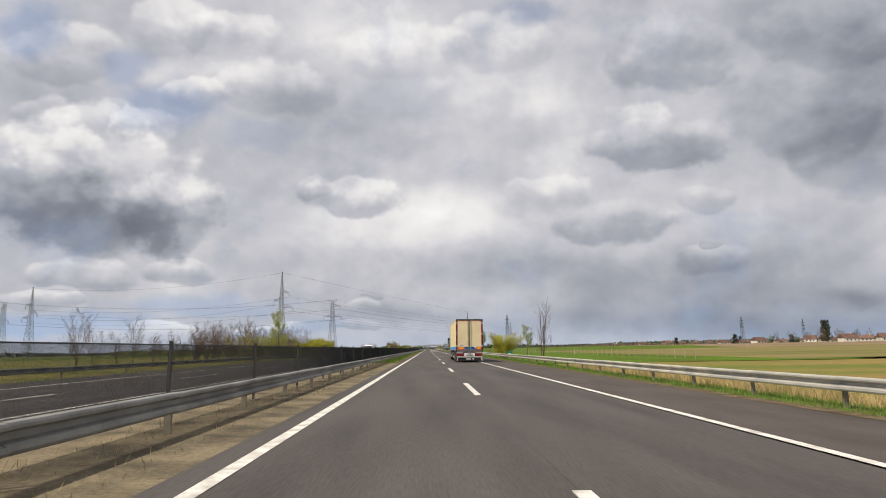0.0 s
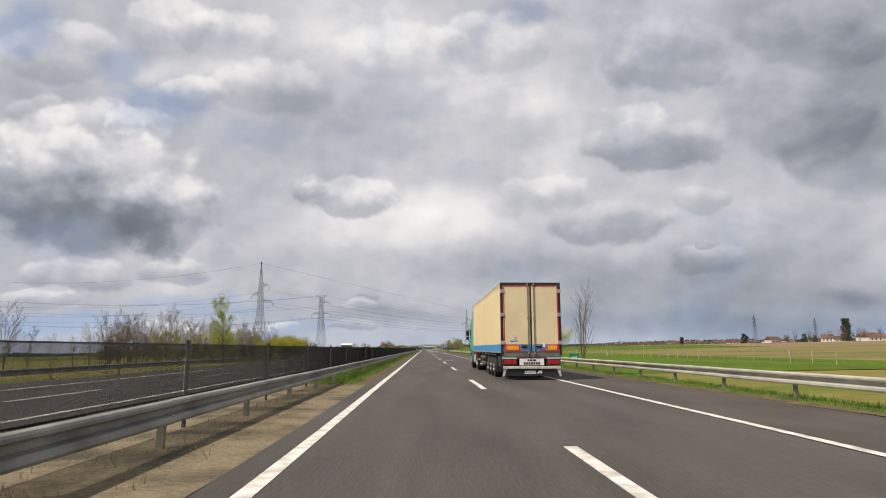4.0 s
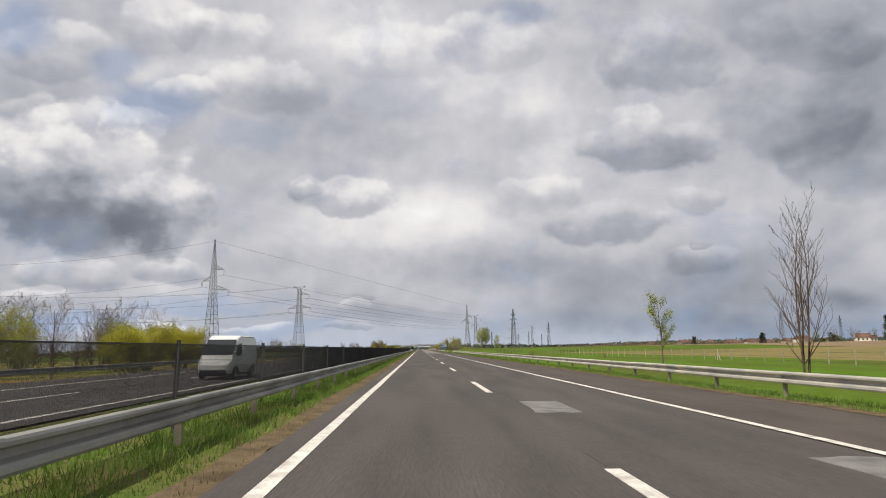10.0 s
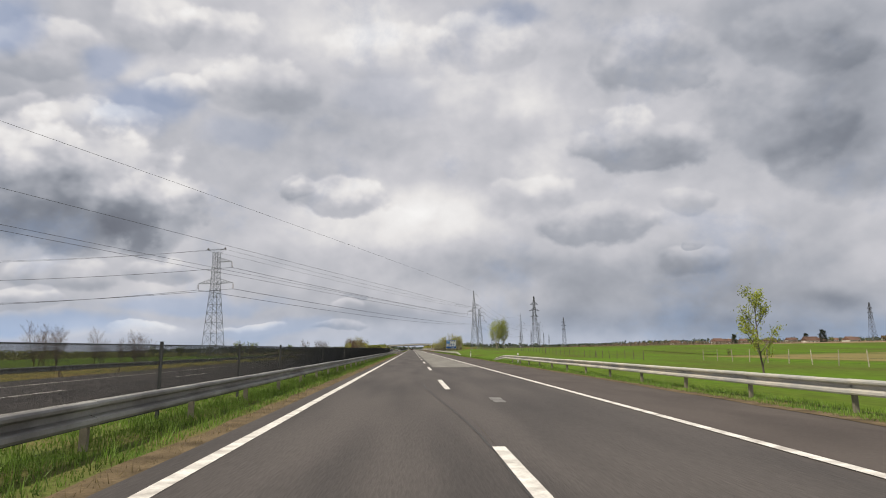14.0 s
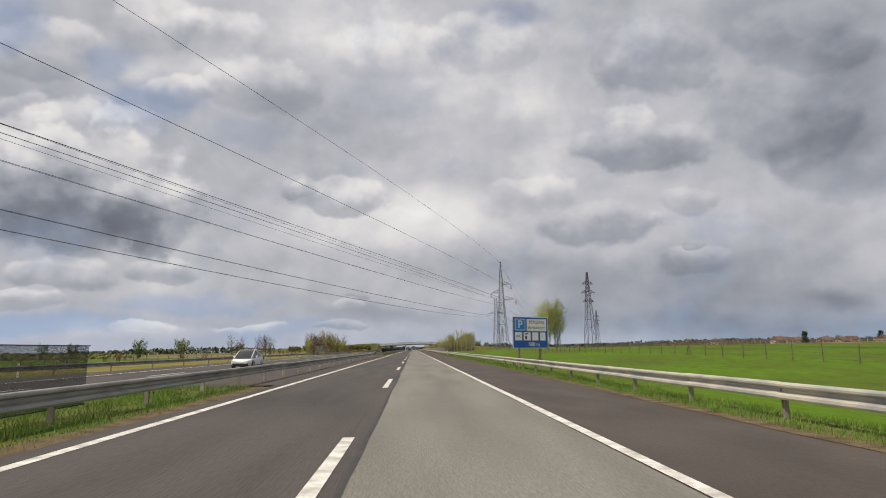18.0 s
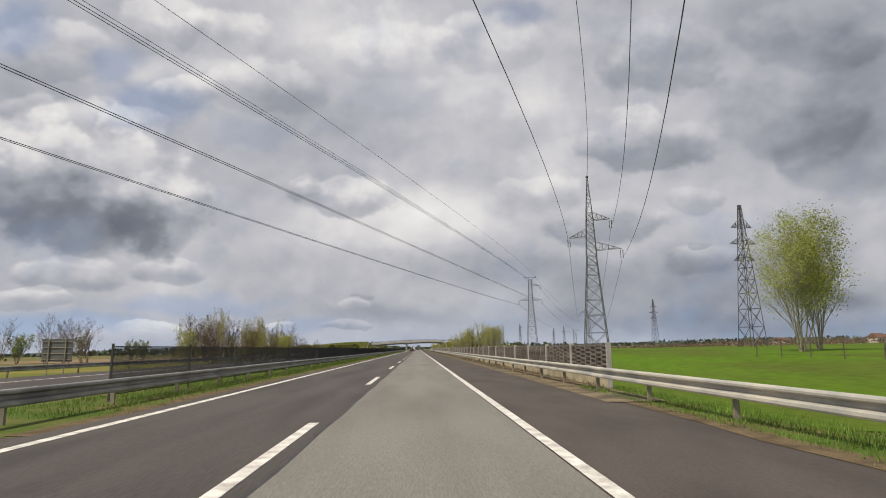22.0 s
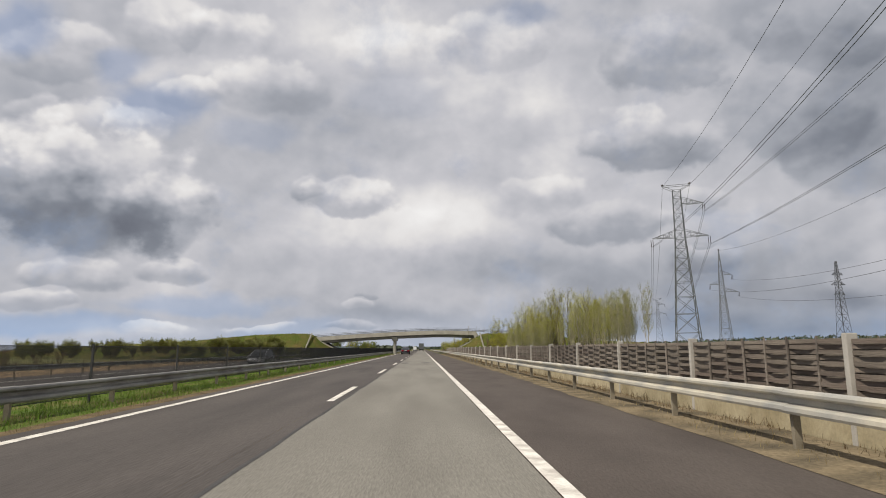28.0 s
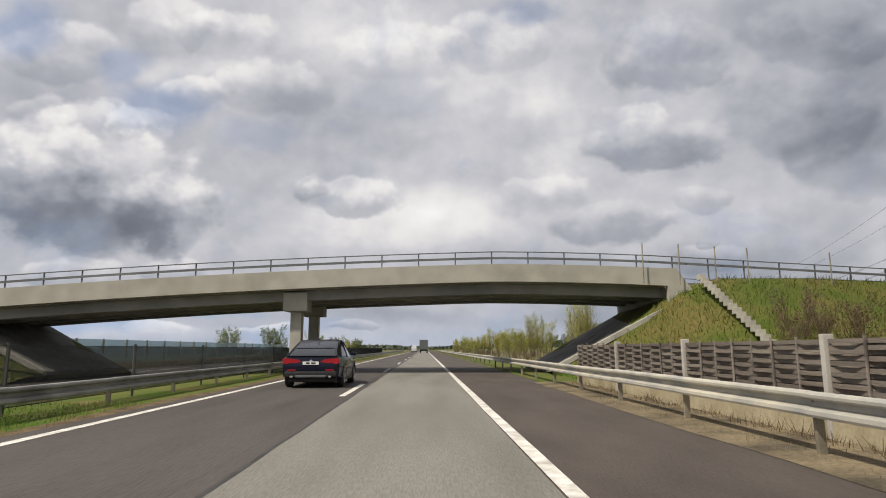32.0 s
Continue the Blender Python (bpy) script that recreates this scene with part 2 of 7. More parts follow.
# ---------- materials ----------
def material(name, color, rough=0.8, metal=0.0, vary=0.15, scale=3.0, fine=60.0, bump=0.1, color2=None, per_object=0.0, spec=0.4, per_island=0.0, stretch=(1, 1, 1)):
    """A surface with two scales of variation, a fine relief and optional change from piece to piece."""
    m = bpy.data.materials.new(name)
    m.use_nodes = True
    nt = m.node_tree
    b = nt.nodes["Principled BSDF"]
    b.inputs["Roughness"].default_value = rough
    b.inputs["Metallic"].default_value = metal
    b.inputs["Specular IOR Level"].default_value = spec
    tc = nt.nodes.new("ShaderNodeNewGeometry")
    mp = nt.nodes.new("ShaderNodeVectorMath")
    mp.operation = "MULTIPLY"
    mp.inputs[1].default_value = stretch
    nt.links.new(tc.outputs["Position"], mp.inputs[0])
    big = nt.nodes.new("ShaderNodeTexNoise")
    big.inputs["Scale"].default_value, big.inputs["Detail"].default_value = scale, 5
    small = nt.nodes.new("ShaderNodeTexNoise")
    small.inputs["Scale"].default_value, small.inputs["Detail"].default_value = fine, 3
    for n in (big, small):
        nt.links.new(mp.outputs[0], n.inputs["Vector"])
    color = tuple(c * 0.90 for c in color)
    color2 = color2 and tuple(c * 0.88 for c in color2)
    c2 = color2 or tuple(c * (1 - 2.2 * vary) for c in color)
    rampn = nt.nodes.new("ShaderNodeValToRGB")
    rampn.color_ramp.elements[0].position, rampn.color_ramp.elements[0].color = 0.32, (*c2, 1)
    rampn.color_ramp.elements[1].position, rampn.color_ramp.elements[1].color = 0.62, (*color, 1)
    nt.links.new(big.outputs[0], rampn.inputs[0])
    val = nt.nodes.new("ShaderNodeMath")
    val.operation = "MULTIPLY_ADD"
    val.inputs[1].default_value, val.inputs[2].default_value = vary * 2.2, 1 - vary * 1.1
    nt.links.new(small.outputs[0], val.inputs[0])
    last = val
    for amount, source in ((per_object, "ob"), (per_island, "is")):
        if amount:
            if source == "ob":
                inf = nt.nodes.new("ShaderNodeObjectInfo")
                o = inf.outputs["Random"]
            else:
                o = tc.outputs["Random Per Island"]
            pm = nt.nodes.new("ShaderNodeMath")
            pm.operation = "MULTIPLY_ADD"
            pm.inputs[1].default_value, pm.inputs[2].default_value = amount * 2, 1 - amount
            nt.links.new(o, pm.inputs[0])
            pq = nt.nodes.new("ShaderNodeMath")
            pq.operation = "MULTIPLY"
            nt.links.new(last.outputs[0], pq.inputs[0])
            nt.links.new(pm.outputs[0], pq.inputs[1])
            last = pq
    mul = nt.nodes.new("ShaderNodeVectorMath")
    mul.operation = "SCALE"
    nt.links.new(rampn.outputs[0], mul.inputs[0])
    nt.links.new(last.outputs[0], mul.inputs[3])
    nt.links.new(mul.outputs[0], b.inputs["Base Color"])
    if bump:
        bp = nt.nodes.new("ShaderNodeBump")
        bp.inputs["Strength"].default_value, bp.inputs["Distance"].default_value = bump, 0.02
        nt.links.new(small.outputs[0], bp.inputs["Height"])
        nt.links.new(bp.outputs[0], b.inputs["Normal"])
    return m


def leaf_material(name, color, through=0.3):
    m = material(name, color, 0.6, vary=0.25, scale=0.8, fine=9, bump=0, per_island=0.35, per_object=0.12)
    nt = m.node_tree
    b = nt.nodes["Principled BSDF"]
    tr = nt.nodes.new("ShaderNodeBsdfTranslucent")
    src = b.inputs["Base Color"].links[0].from_socket
    nt.links.new(src, tr.inputs[0])
    mx = nt.nodes.new("ShaderNodeMixShader")
    mx.inputs[0].default_value = through
    nt.links.new(b.outputs[0], mx.inputs[1])
    nt.links.new(tr.outputs[0], mx.inputs[2])
    nt.links.new(mx.outputs[0], nt.nodes["Material Output"].inputs[0])
    return m


def lamp_material(name, color, strength=0.0, rough=0.25):
    m = material(name, color, rough, vary=0.06, scale=9, fine=80, bump=0.05, spec=0.6)
    return m


M = {}
M["asphalt"] = material("asphalt", (0.092, 0.082, 0.076), 0.82, vary=0.30, scale=0.9, fine=30, bump=0.6, color2=(0.062, 0.056, 0.053), stretch=(1, 0.12, 1), spec=0.2)
M["asphalt_shoulder"] = material("shoulder_asphalt", (0.092, 0.078, 0.069), 0.85, vary=0.28, scale=0.8, fine=32, bump=0.5, color2=(0.068, 0.057, 0.051), stretch=(1, 0.35, 1), spec=0.2)
M["concrete_lane"] = material("grooved_concrete_lane", (0.212, 0.204, 0.180), 0.85, vary=0.36, scale=0.8, fine=45, bump=0.4, color2=(0.165, 0.157, 0.138), stretch=(1, 0.15, 1), spec=0.2)
M["patch"] = material("repair_patch", (0.21, 0.205, 0.195), 0.85, vary=0.2, scale=2, fine=50, bump=0.3)
M["dark_patch"] = material("bitumen_patch", (0.055, 0.052, 0.05), 0.7, vary=0.2, scale=2, fine=50, bump=0.3)
M["paint"] = material("road_paint", (0.76, 0.74, 0.68), 0.7, vary=0.26, scale=3.0, fine=26, bump=0.3, color2=(0.42, 0.39, 0.35))
M["steel"] = material("galvanised_rail", (0.60, 0.565, 0.47), 0.5, 0.2, vary=0.1, scale=1.1, fine=30, bump=0.05, color2=(0.38, 0.38, 0.36))
M["old_steel"] = material("weathered_rail", (0.36, 0.36, 0.33), 0.55, 0.4, vary=0.14, scale=0.9, fine=26, bump=0.05, color2=(0.2, 0.195, 0.185))
M["post_steel"] = material("post_steel", (0.33, 0.295, 0.225), 0.6, 0.3, vary=0.18, scale=2.5, fine=40, bump=0.08, per_object=0.15)
M["rust_steel"] = material("rusty_post_steel", (0.27, 0.22, 0.17), 0.75, 0.15, vary=0.25, scale=3.5, fine=40, bump=0.1, color2=(0.16, 0.10, 0.06), per_object=0.2)
M["dark_metal"] = material("dark_screen_steel", (0.045, 0.047, 0.047), 0.7, 0.0, vary=0.1, scale=2, fine=40, bump=0)
M["lattice"] = material("lattice_steel", (0.20, 0.21, 0.215), 0.6, 0.4, vary=0.15, scale=0.6, fine=8, bump=0)
M["lattice_dark"] = material("dark_lattice_steel", (0.075, 0.08, 0.085), 0.65, 0.3, vary=0.15, scale=0.6, fine=8, bump=0)
M["wire"] = material("conductor", (0.05, 0.05, 0.055), 0.5, 0.4, vary=0.05, bump=0)
M["insulator"] = material("insulator", (0.06, 0.04, 0.035), 0.3, vary=0.1, bump=0)
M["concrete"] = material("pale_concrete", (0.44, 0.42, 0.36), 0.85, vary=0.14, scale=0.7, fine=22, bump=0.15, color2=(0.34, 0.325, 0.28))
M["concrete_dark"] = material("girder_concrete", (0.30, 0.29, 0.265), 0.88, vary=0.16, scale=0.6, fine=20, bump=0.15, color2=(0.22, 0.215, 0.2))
M["plinth"] = material("plinth_concrete", (0.44, 0.385, 0.26), 0.88, vary=0.25, scale=1.1, fine=18, bump=0.3, color2=(0.29, 0.245, 0.15), per_object=0.08)
M["post_concrete"] = material("post_concrete", (0.46, 0.44, 0.40), 0.85, vary=0.12, scale=2, fine=30, bump=0.15, per_object=0.1)
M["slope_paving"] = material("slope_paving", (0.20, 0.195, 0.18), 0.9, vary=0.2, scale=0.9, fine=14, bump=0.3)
M["plank"] = material("weathered_plank", (0.20, 0.175, 0.145), 0.85, vary=0.3, scale=1.4, fine=24, bump=0.35, color2=(0.12, 0.095, 0.08), per_object=0.28, stretch=(1, 0.25, 3))
M["batten"] = material("weathered_batten", (0.24, 0.21, 0.18), 0.85, vary=0.3, scale=2, fine=30, bump=0.3, per_object=0.2)
M["soil"] = material("dry_soil", (0.215, 0.175, 0.115), 0.95, vary=0.5, scale=1.0, fine=14, bump=1.0, color2=(0.085, 0.074, 0.055), spec=0.06)
M["gutter"] = material("gutter_dirt", (0.165, 0.125, 0.075), 0.95, vary=0.4, scale=1.8, fine=22, bump=0.7, color2=(0.085, 0.065, 0.04), spec=0.06)
M["ground"] = material("meadow_ground", (0.115, 0.135, 0.045), 0.95, vary=0.35, scale=0.03, fine=1.5, bump=0.5, color2=(0.17, 0.125, 0.06), spec=0.06)
M["verge"] = material("verge_turf", (0.075, 0.120, 0.022), 0.95, vary=0.4, scale=0.45, fine=9, bump=1.0, color2=(0.16, 0.135, 0.055), spec=0.06)
M["wheat"] = material("young_wheat", (0.085, 0.158, 0.010), 0.95, vary=0.5, scale=0.12, fine=2.6, bump=1.0, color2=(0.085, 0.098, 0.020), stretch=(1, 0.2, 1), spec=0.06)
M["olive"] = material("rough_pasture", (0.125, 0.150, 0.030), 0.95, vary=0.4, scale=0.09, fine=1.6, bump=0.8, color2=(0.26, 0.185, 0.065), stretch=(0.3, 1, 1), spec=0.06)
M["ploughed"] = material("ploughed_field", (0.25, 0.18, 0.11), 0.95, vary=0.25, scale=0.06, fine=2, bump=0.4, color2=(0.19, 0.14, 0.085), stretch=(0.4, 1, 1), spec=0.06)
M["dun"] = material("stubble_field", (0.225, 0.175, 0.075), 0.95, vary=0.3, scale=0.05, fine=1.6, bump=0.6, color2=(0.135, 0.140, 0.042), stretch=(0.35, 1, 1), spec=0.06)
M["grass"] = leaf_material("grass_blades", (0.19, 0.31, 0.045), 0.4)
M["bank_grass"] = leaf_material("bank_grass_blades", (0.15, 0.20, 0.035), 0.3)
M["leaf_bright"] = leaf_material("bright_leaf", (0.40, 0.45, 0.07), 0.45)
M["pale_alu"] = material("dull_aluminium", (0.56, 0.55, 0.52), 0.55, 0.1, vary=0.15, scale=4, fine=30, bump=0.05, color2=(0.40, 0.39, 0.36))
M["dry_grass"] = leaf_material("dry_grass_blades", (0.34, 0.27, 0.13), 0.25)
M["reed"] = leaf_material("dry_reed", (0.58, 0.44, 0.20), 0.25)
M["bark"] = material("grey_bark", (0.145, 0.12, 0.095), 0.9, vary=0.25, scale=3, fine=20, bump=0.3)
M["pale_bark"] = material("pale_bark", (0.44, 0.39, 0.29), 0.9, vary=0.25, scale=3, fine=20, bump=0.3)
M["twig"] = material("brown_twig", (0.155, 0.105, 0.07), 0.9, vary=0.25, scale=0.8, fine=9, bump=0, per_object=0.2)
M["leaf_yellow"] = leaf_material("spring_leaf", (0.50, 0.48, 0.035), 0.45)
M["leaf_green"] = leaf_material("green_leaf", (0.19, 0.24, 0.04), 0.35)
M["leaf_pale"] = leaf_material("pale_leaf", (0.40, 0.41, 0.075), 0.45)
M["leaf_dark"] = leaf_material("hedge_leaf", (0.20, 0.215, 0.05), 0.3)
M["leaf_brown"] = leaf_material("brown_bud", (0.17, 0.115, 0.06), 0.25)
M["rubber"] = material("tyre_rubber", (0.035, 0.034, 0.033), 0.85, vary=0.2, scale=4, fine=40, bump=0.2)
M["dirty_rim"] = material("dirty_steel_rim", (0.26, 0.245, 0.22), 0.5, 0.5, vary=0.25, scale=7, fine=40, bump=0.1, color2=(0.11, 0.085, 0.06))
M["dusty_rod"] = material("dull_rod", (0.30, 0.27, 0.20), 0.5, 0.4, vary=0.15, scale=4, fine=30, bump=0.05)
M["rim"] = material("steel_rim", (0.42, 0.41, 0.39), 0.45, 0.6, vary=0.15, scale=5, fine=40, bump=0.05, color2=(0.22, 0.21, 0.2))
M["chassis"] = material("dark_chassis", (0.045, 0.045, 0.045), 0.7, 0.2, vary=0.2, scale=2, fine=20, bump=0.1, color2=(0.07, 0.065, 0.06))
M["dusty_steel"] = material("dusty_steel", (0.20, 0.19, 0.175), 0.6, 0.3, vary=0.2, scale=2, fine=20, bump=0.1)
M["cream"] = material("cream_panel", (0.87, 0.70, 0.375), 0.5, vary=0.03, scale=0.5, fine=7, bump=0.02, color2=(0.83, 0.66, 0.35))
M["cream_door"] = material("cream_door_panel", (0.76, 0.635, 0.40), 0.55, vary=0.06, scale=0.8, fine=9, bump=0.03, color2=(0.68, 0.565, 0.35))
M["blue"] = material("blue_stripe_paint", (0.028, 0.30, 0.68), 0.45, vary=0.06, scale=1, fine=12, bump=0.02)
M["alu"] = material("aluminium_trim", (0.55, 0.55, 0.54), 0.4, 0.7, vary=0.1, scale=2, fine=25, bump=0.03)
M["black_plastic"] = material("black_plastic", (0.022, 0.022, 0.023), 0.5, vary=0.15, scale=4, fine=40, bump=0.05)
M["grey_plastic"] = material("grey_plastic", (0.12, 0.13, 0.14), 0.6, vary=0.1, scale=3, fine=35, bump=0.05)
M["teal"] = material("green_cab_paint", (0.002, 0.42, 0.22), 0.30, vary=0.04, scale=1, fine=10, bump=0.01, spec=0.28)
M["red_lamp"] = lamp_material("red_lamp", (0.36, 0.008, 0.012))
M["red_tape"] = material("red_tape", (0.62, 0.02, 0.02), 0.45, vary=0.08, scale=5, fine=30, bump=0)
M["yellow_plate"] = material("yellow_plate", (0.85, 0.38, 0.015), 0.45, vary=0.05, scale=5, fine=30, bump=0)
M["amber"] = material("amber_lamp", (0.8, 0.28, 0.01), 0.3, vary=0.05, bump=0)
M["white_paint"] = material("white_paint", (0.75, 0.76, 0.76), 0.35, vary=0.04, scale=2, fine=15, bump=0.01, spec=0.5)
M["navy"] = material("dark_blue_paint", (0.008, 0.010, 0.024), 0.2, 0.0, vary=0.05, scale=2, fine=30, bump=0.0, spec=0.35)
M["dark_paint"] = material("dark_grey_paint", (0.03, 0.032, 0.036), 0.28, 0.3, vary=0.05, scale=2, fine=30, bump=0.0, spec=0.6)
M["silver_paint"] = material("silver_paint", (0.42, 0.43, 0.44), 0.3, 0.5, vary=0.05, scale=2, fine=30, bump=0.0, spec=0.6)
M["glass"] = material("tinted_glass", (0.02, 0.023, 0.025), 0.06, 0.0, vary=0.05, scale=2, fine=20, bump=0.0, spec=0.8)
M["sign_blue"] = material("sign_blue", (0.012, 0.10, 0.40), 0.4, vary=0.05, scale=2, fine=20, bump=0)
M["sign_light_blue"] = material("sign_light_blue", (0.02, 0.24, 0.62), 0.4, vary=0.05, scale=2, fine=20, bump=0)
M["sign_white"] = material("sign_white", (0.80, 0.80, 0.79), 0.45, vary=0.04, scale=2, fine=20, bump=0)
M["ink"] = material("sign_ink", (0.015, 0.017, 0.02), 0.5, vary=0.05, bump=0)
M["sign_back"] = material("sign_back_aluminium", (0.15, 0.16, 0.16), 0.55, 0.4, vary=0.1, scale=1.5, fine=18, bump=0.02)
M["green_sign"] = material("green_board", (0.01, 0.22, 0.11), 0.45, vary=0.08, bump=0)
M["brick_roof"] = material("tiled_roof", (0.16, 0.09, 0.065), 0.85, vary=0.2, scale=0.5, fine=4, bump=0.2, per_object=0.25)
M["render_wall"] = material("rendered_wall", (0.62, 0.58, 0.50), 0.85, vary=0.12, scale=0.3, fine=4, bump=0.1, per_object=0.3)
M["wood_post"] = material("wood_post", (0.42, 0.38, 0.30), 0.9, vary=0.2, scale=3, fine=20, bump=0.1, per_object=0.3)
# opaque pane: the sky showing through is put in as a grey base colour
M["cab_window"] = material("cab_window_glass", (0.11, 0.13, 0.14), 0.05, 0.0, vary=0.1, scale=1.5, fine=20, bump=0.0, spec=0.9)
M["embankment"] = material("embankment_turf", (0.075, 0.100, 0.020), 0.95, vary=0.4, scale=0.35, fine=6, bump=1.0, color2=(0.15, 0.115, 0.045), spec=0.06)
gm = bpy.data.materials.new("noise_glass")
gm.use_nodes = True
gn = gm.node_tree
gb = gn.nodes["Principled BSDF"]
gb.inputs["Base Color"].default_value = (0.36, 0.44, 0.47, 1)
gb.inputs["Roughness"].default_value = 0.15
gt = gn.nodes.new("ShaderNodeBsdfTransparent")
gt.inputs[0].default_value = (0.78, 0.88, 0.90, 1)
gx = gn.nodes.new("ShaderNodeMixShader")
gx.inputs[0].default_value = 0.5
gn.links.new(gt.outputs[0], gx.inputs[1])
gn.links.new(gb.outputs[0], gx.inputs[2])
gn.links.new(gx.outputs[0], gn.nodes["Material Output"].inputs[0])
M["noise_glass"] = gm
M["far_wood"] = leaf_material("far_wood_leaf", (0.05, 0.07, 0.035), 0.2)


# ---------- mesh helpers ----------
def box(bm, x0, x1, y0, y1, z0, z1, bevel=0.0):
    r = bmesh.ops.create_cube(bm, size=1.0)
    vs = r["verts"]
    for v in vs:
        v.co = Vector((x0 + (v.co.x + 0.5) * (x1 - x0), y0 + (v.co.y + 0.5) * (y1 - y0), z0 + (v.co.z + 0.5) * (z1 - z0)))
    if bevel:
        es = list({e for v in vs for e in v.link_edges})
        bmesh.ops.bevel(bm, geom=es, offset=bevel, segments=2, affect="EDGES", profile=0.6)
    return vs


def tube(bm, a, b, r0, r1=None, sides=6, caps=True):
    """A straight bar from a to b."""
    a, b = Vector(a), Vector(b)
    r1 = r0 if r1 is None else r1
    d = b - a
    if d.length < 1e-6:
        return
    q = d.to_track_quat("Z", "Y")
    lo, hi = [], []
    for k in range(sides):
        an = 2 * math.pi * (k + 0.5) / sides
        o = q @ Vector((math.cos(an), math.sin(an), 0))
        lo.append(bm.verts.new(a + o * r0))
        hi.append(bm.verts.new(b + o * r1))
    for k in range(sides):
        j = (k + 1) % sides
        bm.faces.new((lo[k], lo[j], hi[j], hi[k]))
    if caps and sides > 2:
        bm.faces.new(lo[::-1])
        bm.faces.new(hi)


def prism(bm, outline, axis, lo, hi):
    """A flat outline of pairs pushed along one axis ('x', 'y' or 'z')."""
    def at(p, w):
        return {"x": (w, p[0], p[1]), "y": (p[0], w, p[1]), "z": (p[0], p[1], w)}[axis]
    a = [bm.verts.new(at(p, lo)) for p in outline]
    b = [bm.verts.new(at(p, hi)) for p in outline]
    n = len(outline)
    for k in range(n):
        j = (k + 1) % n
        bm.faces.new((a[k], a[j], b[j], b[k]))
    bm.faces.new(a[::-1])
    bm.faces.new(b)
    bmesh.ops.recalc_face_normals(bm, faces=bm.faces)


def loft(bm, rings, caps=True):
    rows = [[bm.verts.new(p) for p in ring] for ring in rings]
    n = len(rows[0])
    for a, b in zip(rows, rows[1:]):
        for k in range(n):
            j = (k + 1) % n
            bm.faces.new((a[k], a[j], b[j], b[k]))
    if caps:
        bm.faces.new(rows[0][::-1])
        bm.faces.new(rows[-1])
    bmesh.ops.recalc_face_normals(bm, faces=bm.faces)


def mesh_of(bm, name, mat, smooth=False):
    me = bpy.data.meshes.new(name)
    bm.to_mesh(me)
    bm.free()
    me.materials.append(mat)
    if smooth:
        for p in me.polygons:
            p.use_smooth = True
        me.set_sharp_from_angle(angle=radians(38))
    return me


def part(name, bm, mat, parent=None, label="", smooth=False):
    ob = new(name, mesh_of(bm, name, mat, smooth))
    if parent is not None:
        ob.parent = parent
    if label:
        tagged(ob, label)
    return ob


def piece(name, me, parent, m=None):
    """A further piece on shared mesh data."""
    ob = new(name, me)
    ob.parent = parent
    if m is not None:
        ob.matrix_basis = m
    return ob


def thing(name, label, category, group="", at=(0, 0, 0), turn=0.0, kind=""):
    e = new(name)
    e.empty_display_size = 0.2
    e.matrix_basis = pose(*at, 0, 0, turn)
    return tagged(e, label, category, group, kind)


def ease(t):
    t = max(0.0, min(1.0, t))
    return t * t * (3 - 2 * t)


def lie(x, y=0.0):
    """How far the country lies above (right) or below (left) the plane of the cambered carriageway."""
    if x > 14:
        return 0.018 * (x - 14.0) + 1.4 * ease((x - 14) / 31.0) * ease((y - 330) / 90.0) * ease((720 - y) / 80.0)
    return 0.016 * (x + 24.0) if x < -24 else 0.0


def finer(xs):
    """The cross-section with more points where the country swells."""
    got = [xs[0]]
    for (xa, za), (xb, zb) in zip(xs, xs[1:]):
        for x in (14, 19, 24, 30, 36, 45):
            if xa < x < xb:
                got.append((x, za + (zb - za) * (x - xa) / (xb - xa)))
        got.append((xb, zb))
    return got


def sheet(name, xs, y0, y1, steps, mat, label, category, wobble=0.0, seed=1):
    """A strip of ground: (x, z) across, laid along the road."""
    rnd = random.Random(seed)
    xs = finer(xs)
    bm = bmesh.new()
    rows = []
    for i in range(steps + 1):
        y = y0 + (y1 - y0) * i / steps
        w0, w1 = rnd.uniform(-wobble, wobble), rnd.uniform(-wobble, wobble)
        row = []
        for k, (x, z) in enumerate(xs):
            dx = w0 if k == 0 else (w1 if k == len(xs) - 1 else 0)
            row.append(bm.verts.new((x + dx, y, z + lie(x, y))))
        rows.append(row)
    for a, b in zip(rows, rows[1:]):
        for k in range(len(xs) - 1):
            bm.faces.new((a[k], a[k + 1], b[k + 1], b[k]))
    return tagged(part(name, bm, mat), label, category, kind="structure")


# ---------- ground and roads ----------
LINE_L, LINE_R = -3.65, 3.75
EDGE_L, EDGE_R = -4.15, 7.05
RAIL_L, RAIL_R, FENCE_X = -5.42, 7.8, -6.1
FAR = 4400.0
OPP0, OPP1 = -22.6, -10.9

bm = bmesh.new()
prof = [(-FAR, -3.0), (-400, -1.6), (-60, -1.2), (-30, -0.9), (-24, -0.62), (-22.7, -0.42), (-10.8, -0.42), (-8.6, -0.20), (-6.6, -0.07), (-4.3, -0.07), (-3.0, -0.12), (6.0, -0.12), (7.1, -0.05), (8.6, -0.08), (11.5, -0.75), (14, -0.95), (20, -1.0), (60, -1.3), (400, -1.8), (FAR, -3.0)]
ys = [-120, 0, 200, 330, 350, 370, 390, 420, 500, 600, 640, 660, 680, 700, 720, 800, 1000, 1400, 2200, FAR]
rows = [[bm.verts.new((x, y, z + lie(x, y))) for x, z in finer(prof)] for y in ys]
for a, b in zip(rows, rows[1:]):
    for k in range(len(a) - 1):
        bm.faces.new((a[k], a[k + 1], b[k + 1], b[k]))
tagged(part("ground", bm, M["ground"]), "rough meadow ground reaching to the flat horizon", "ground", kind="structure")

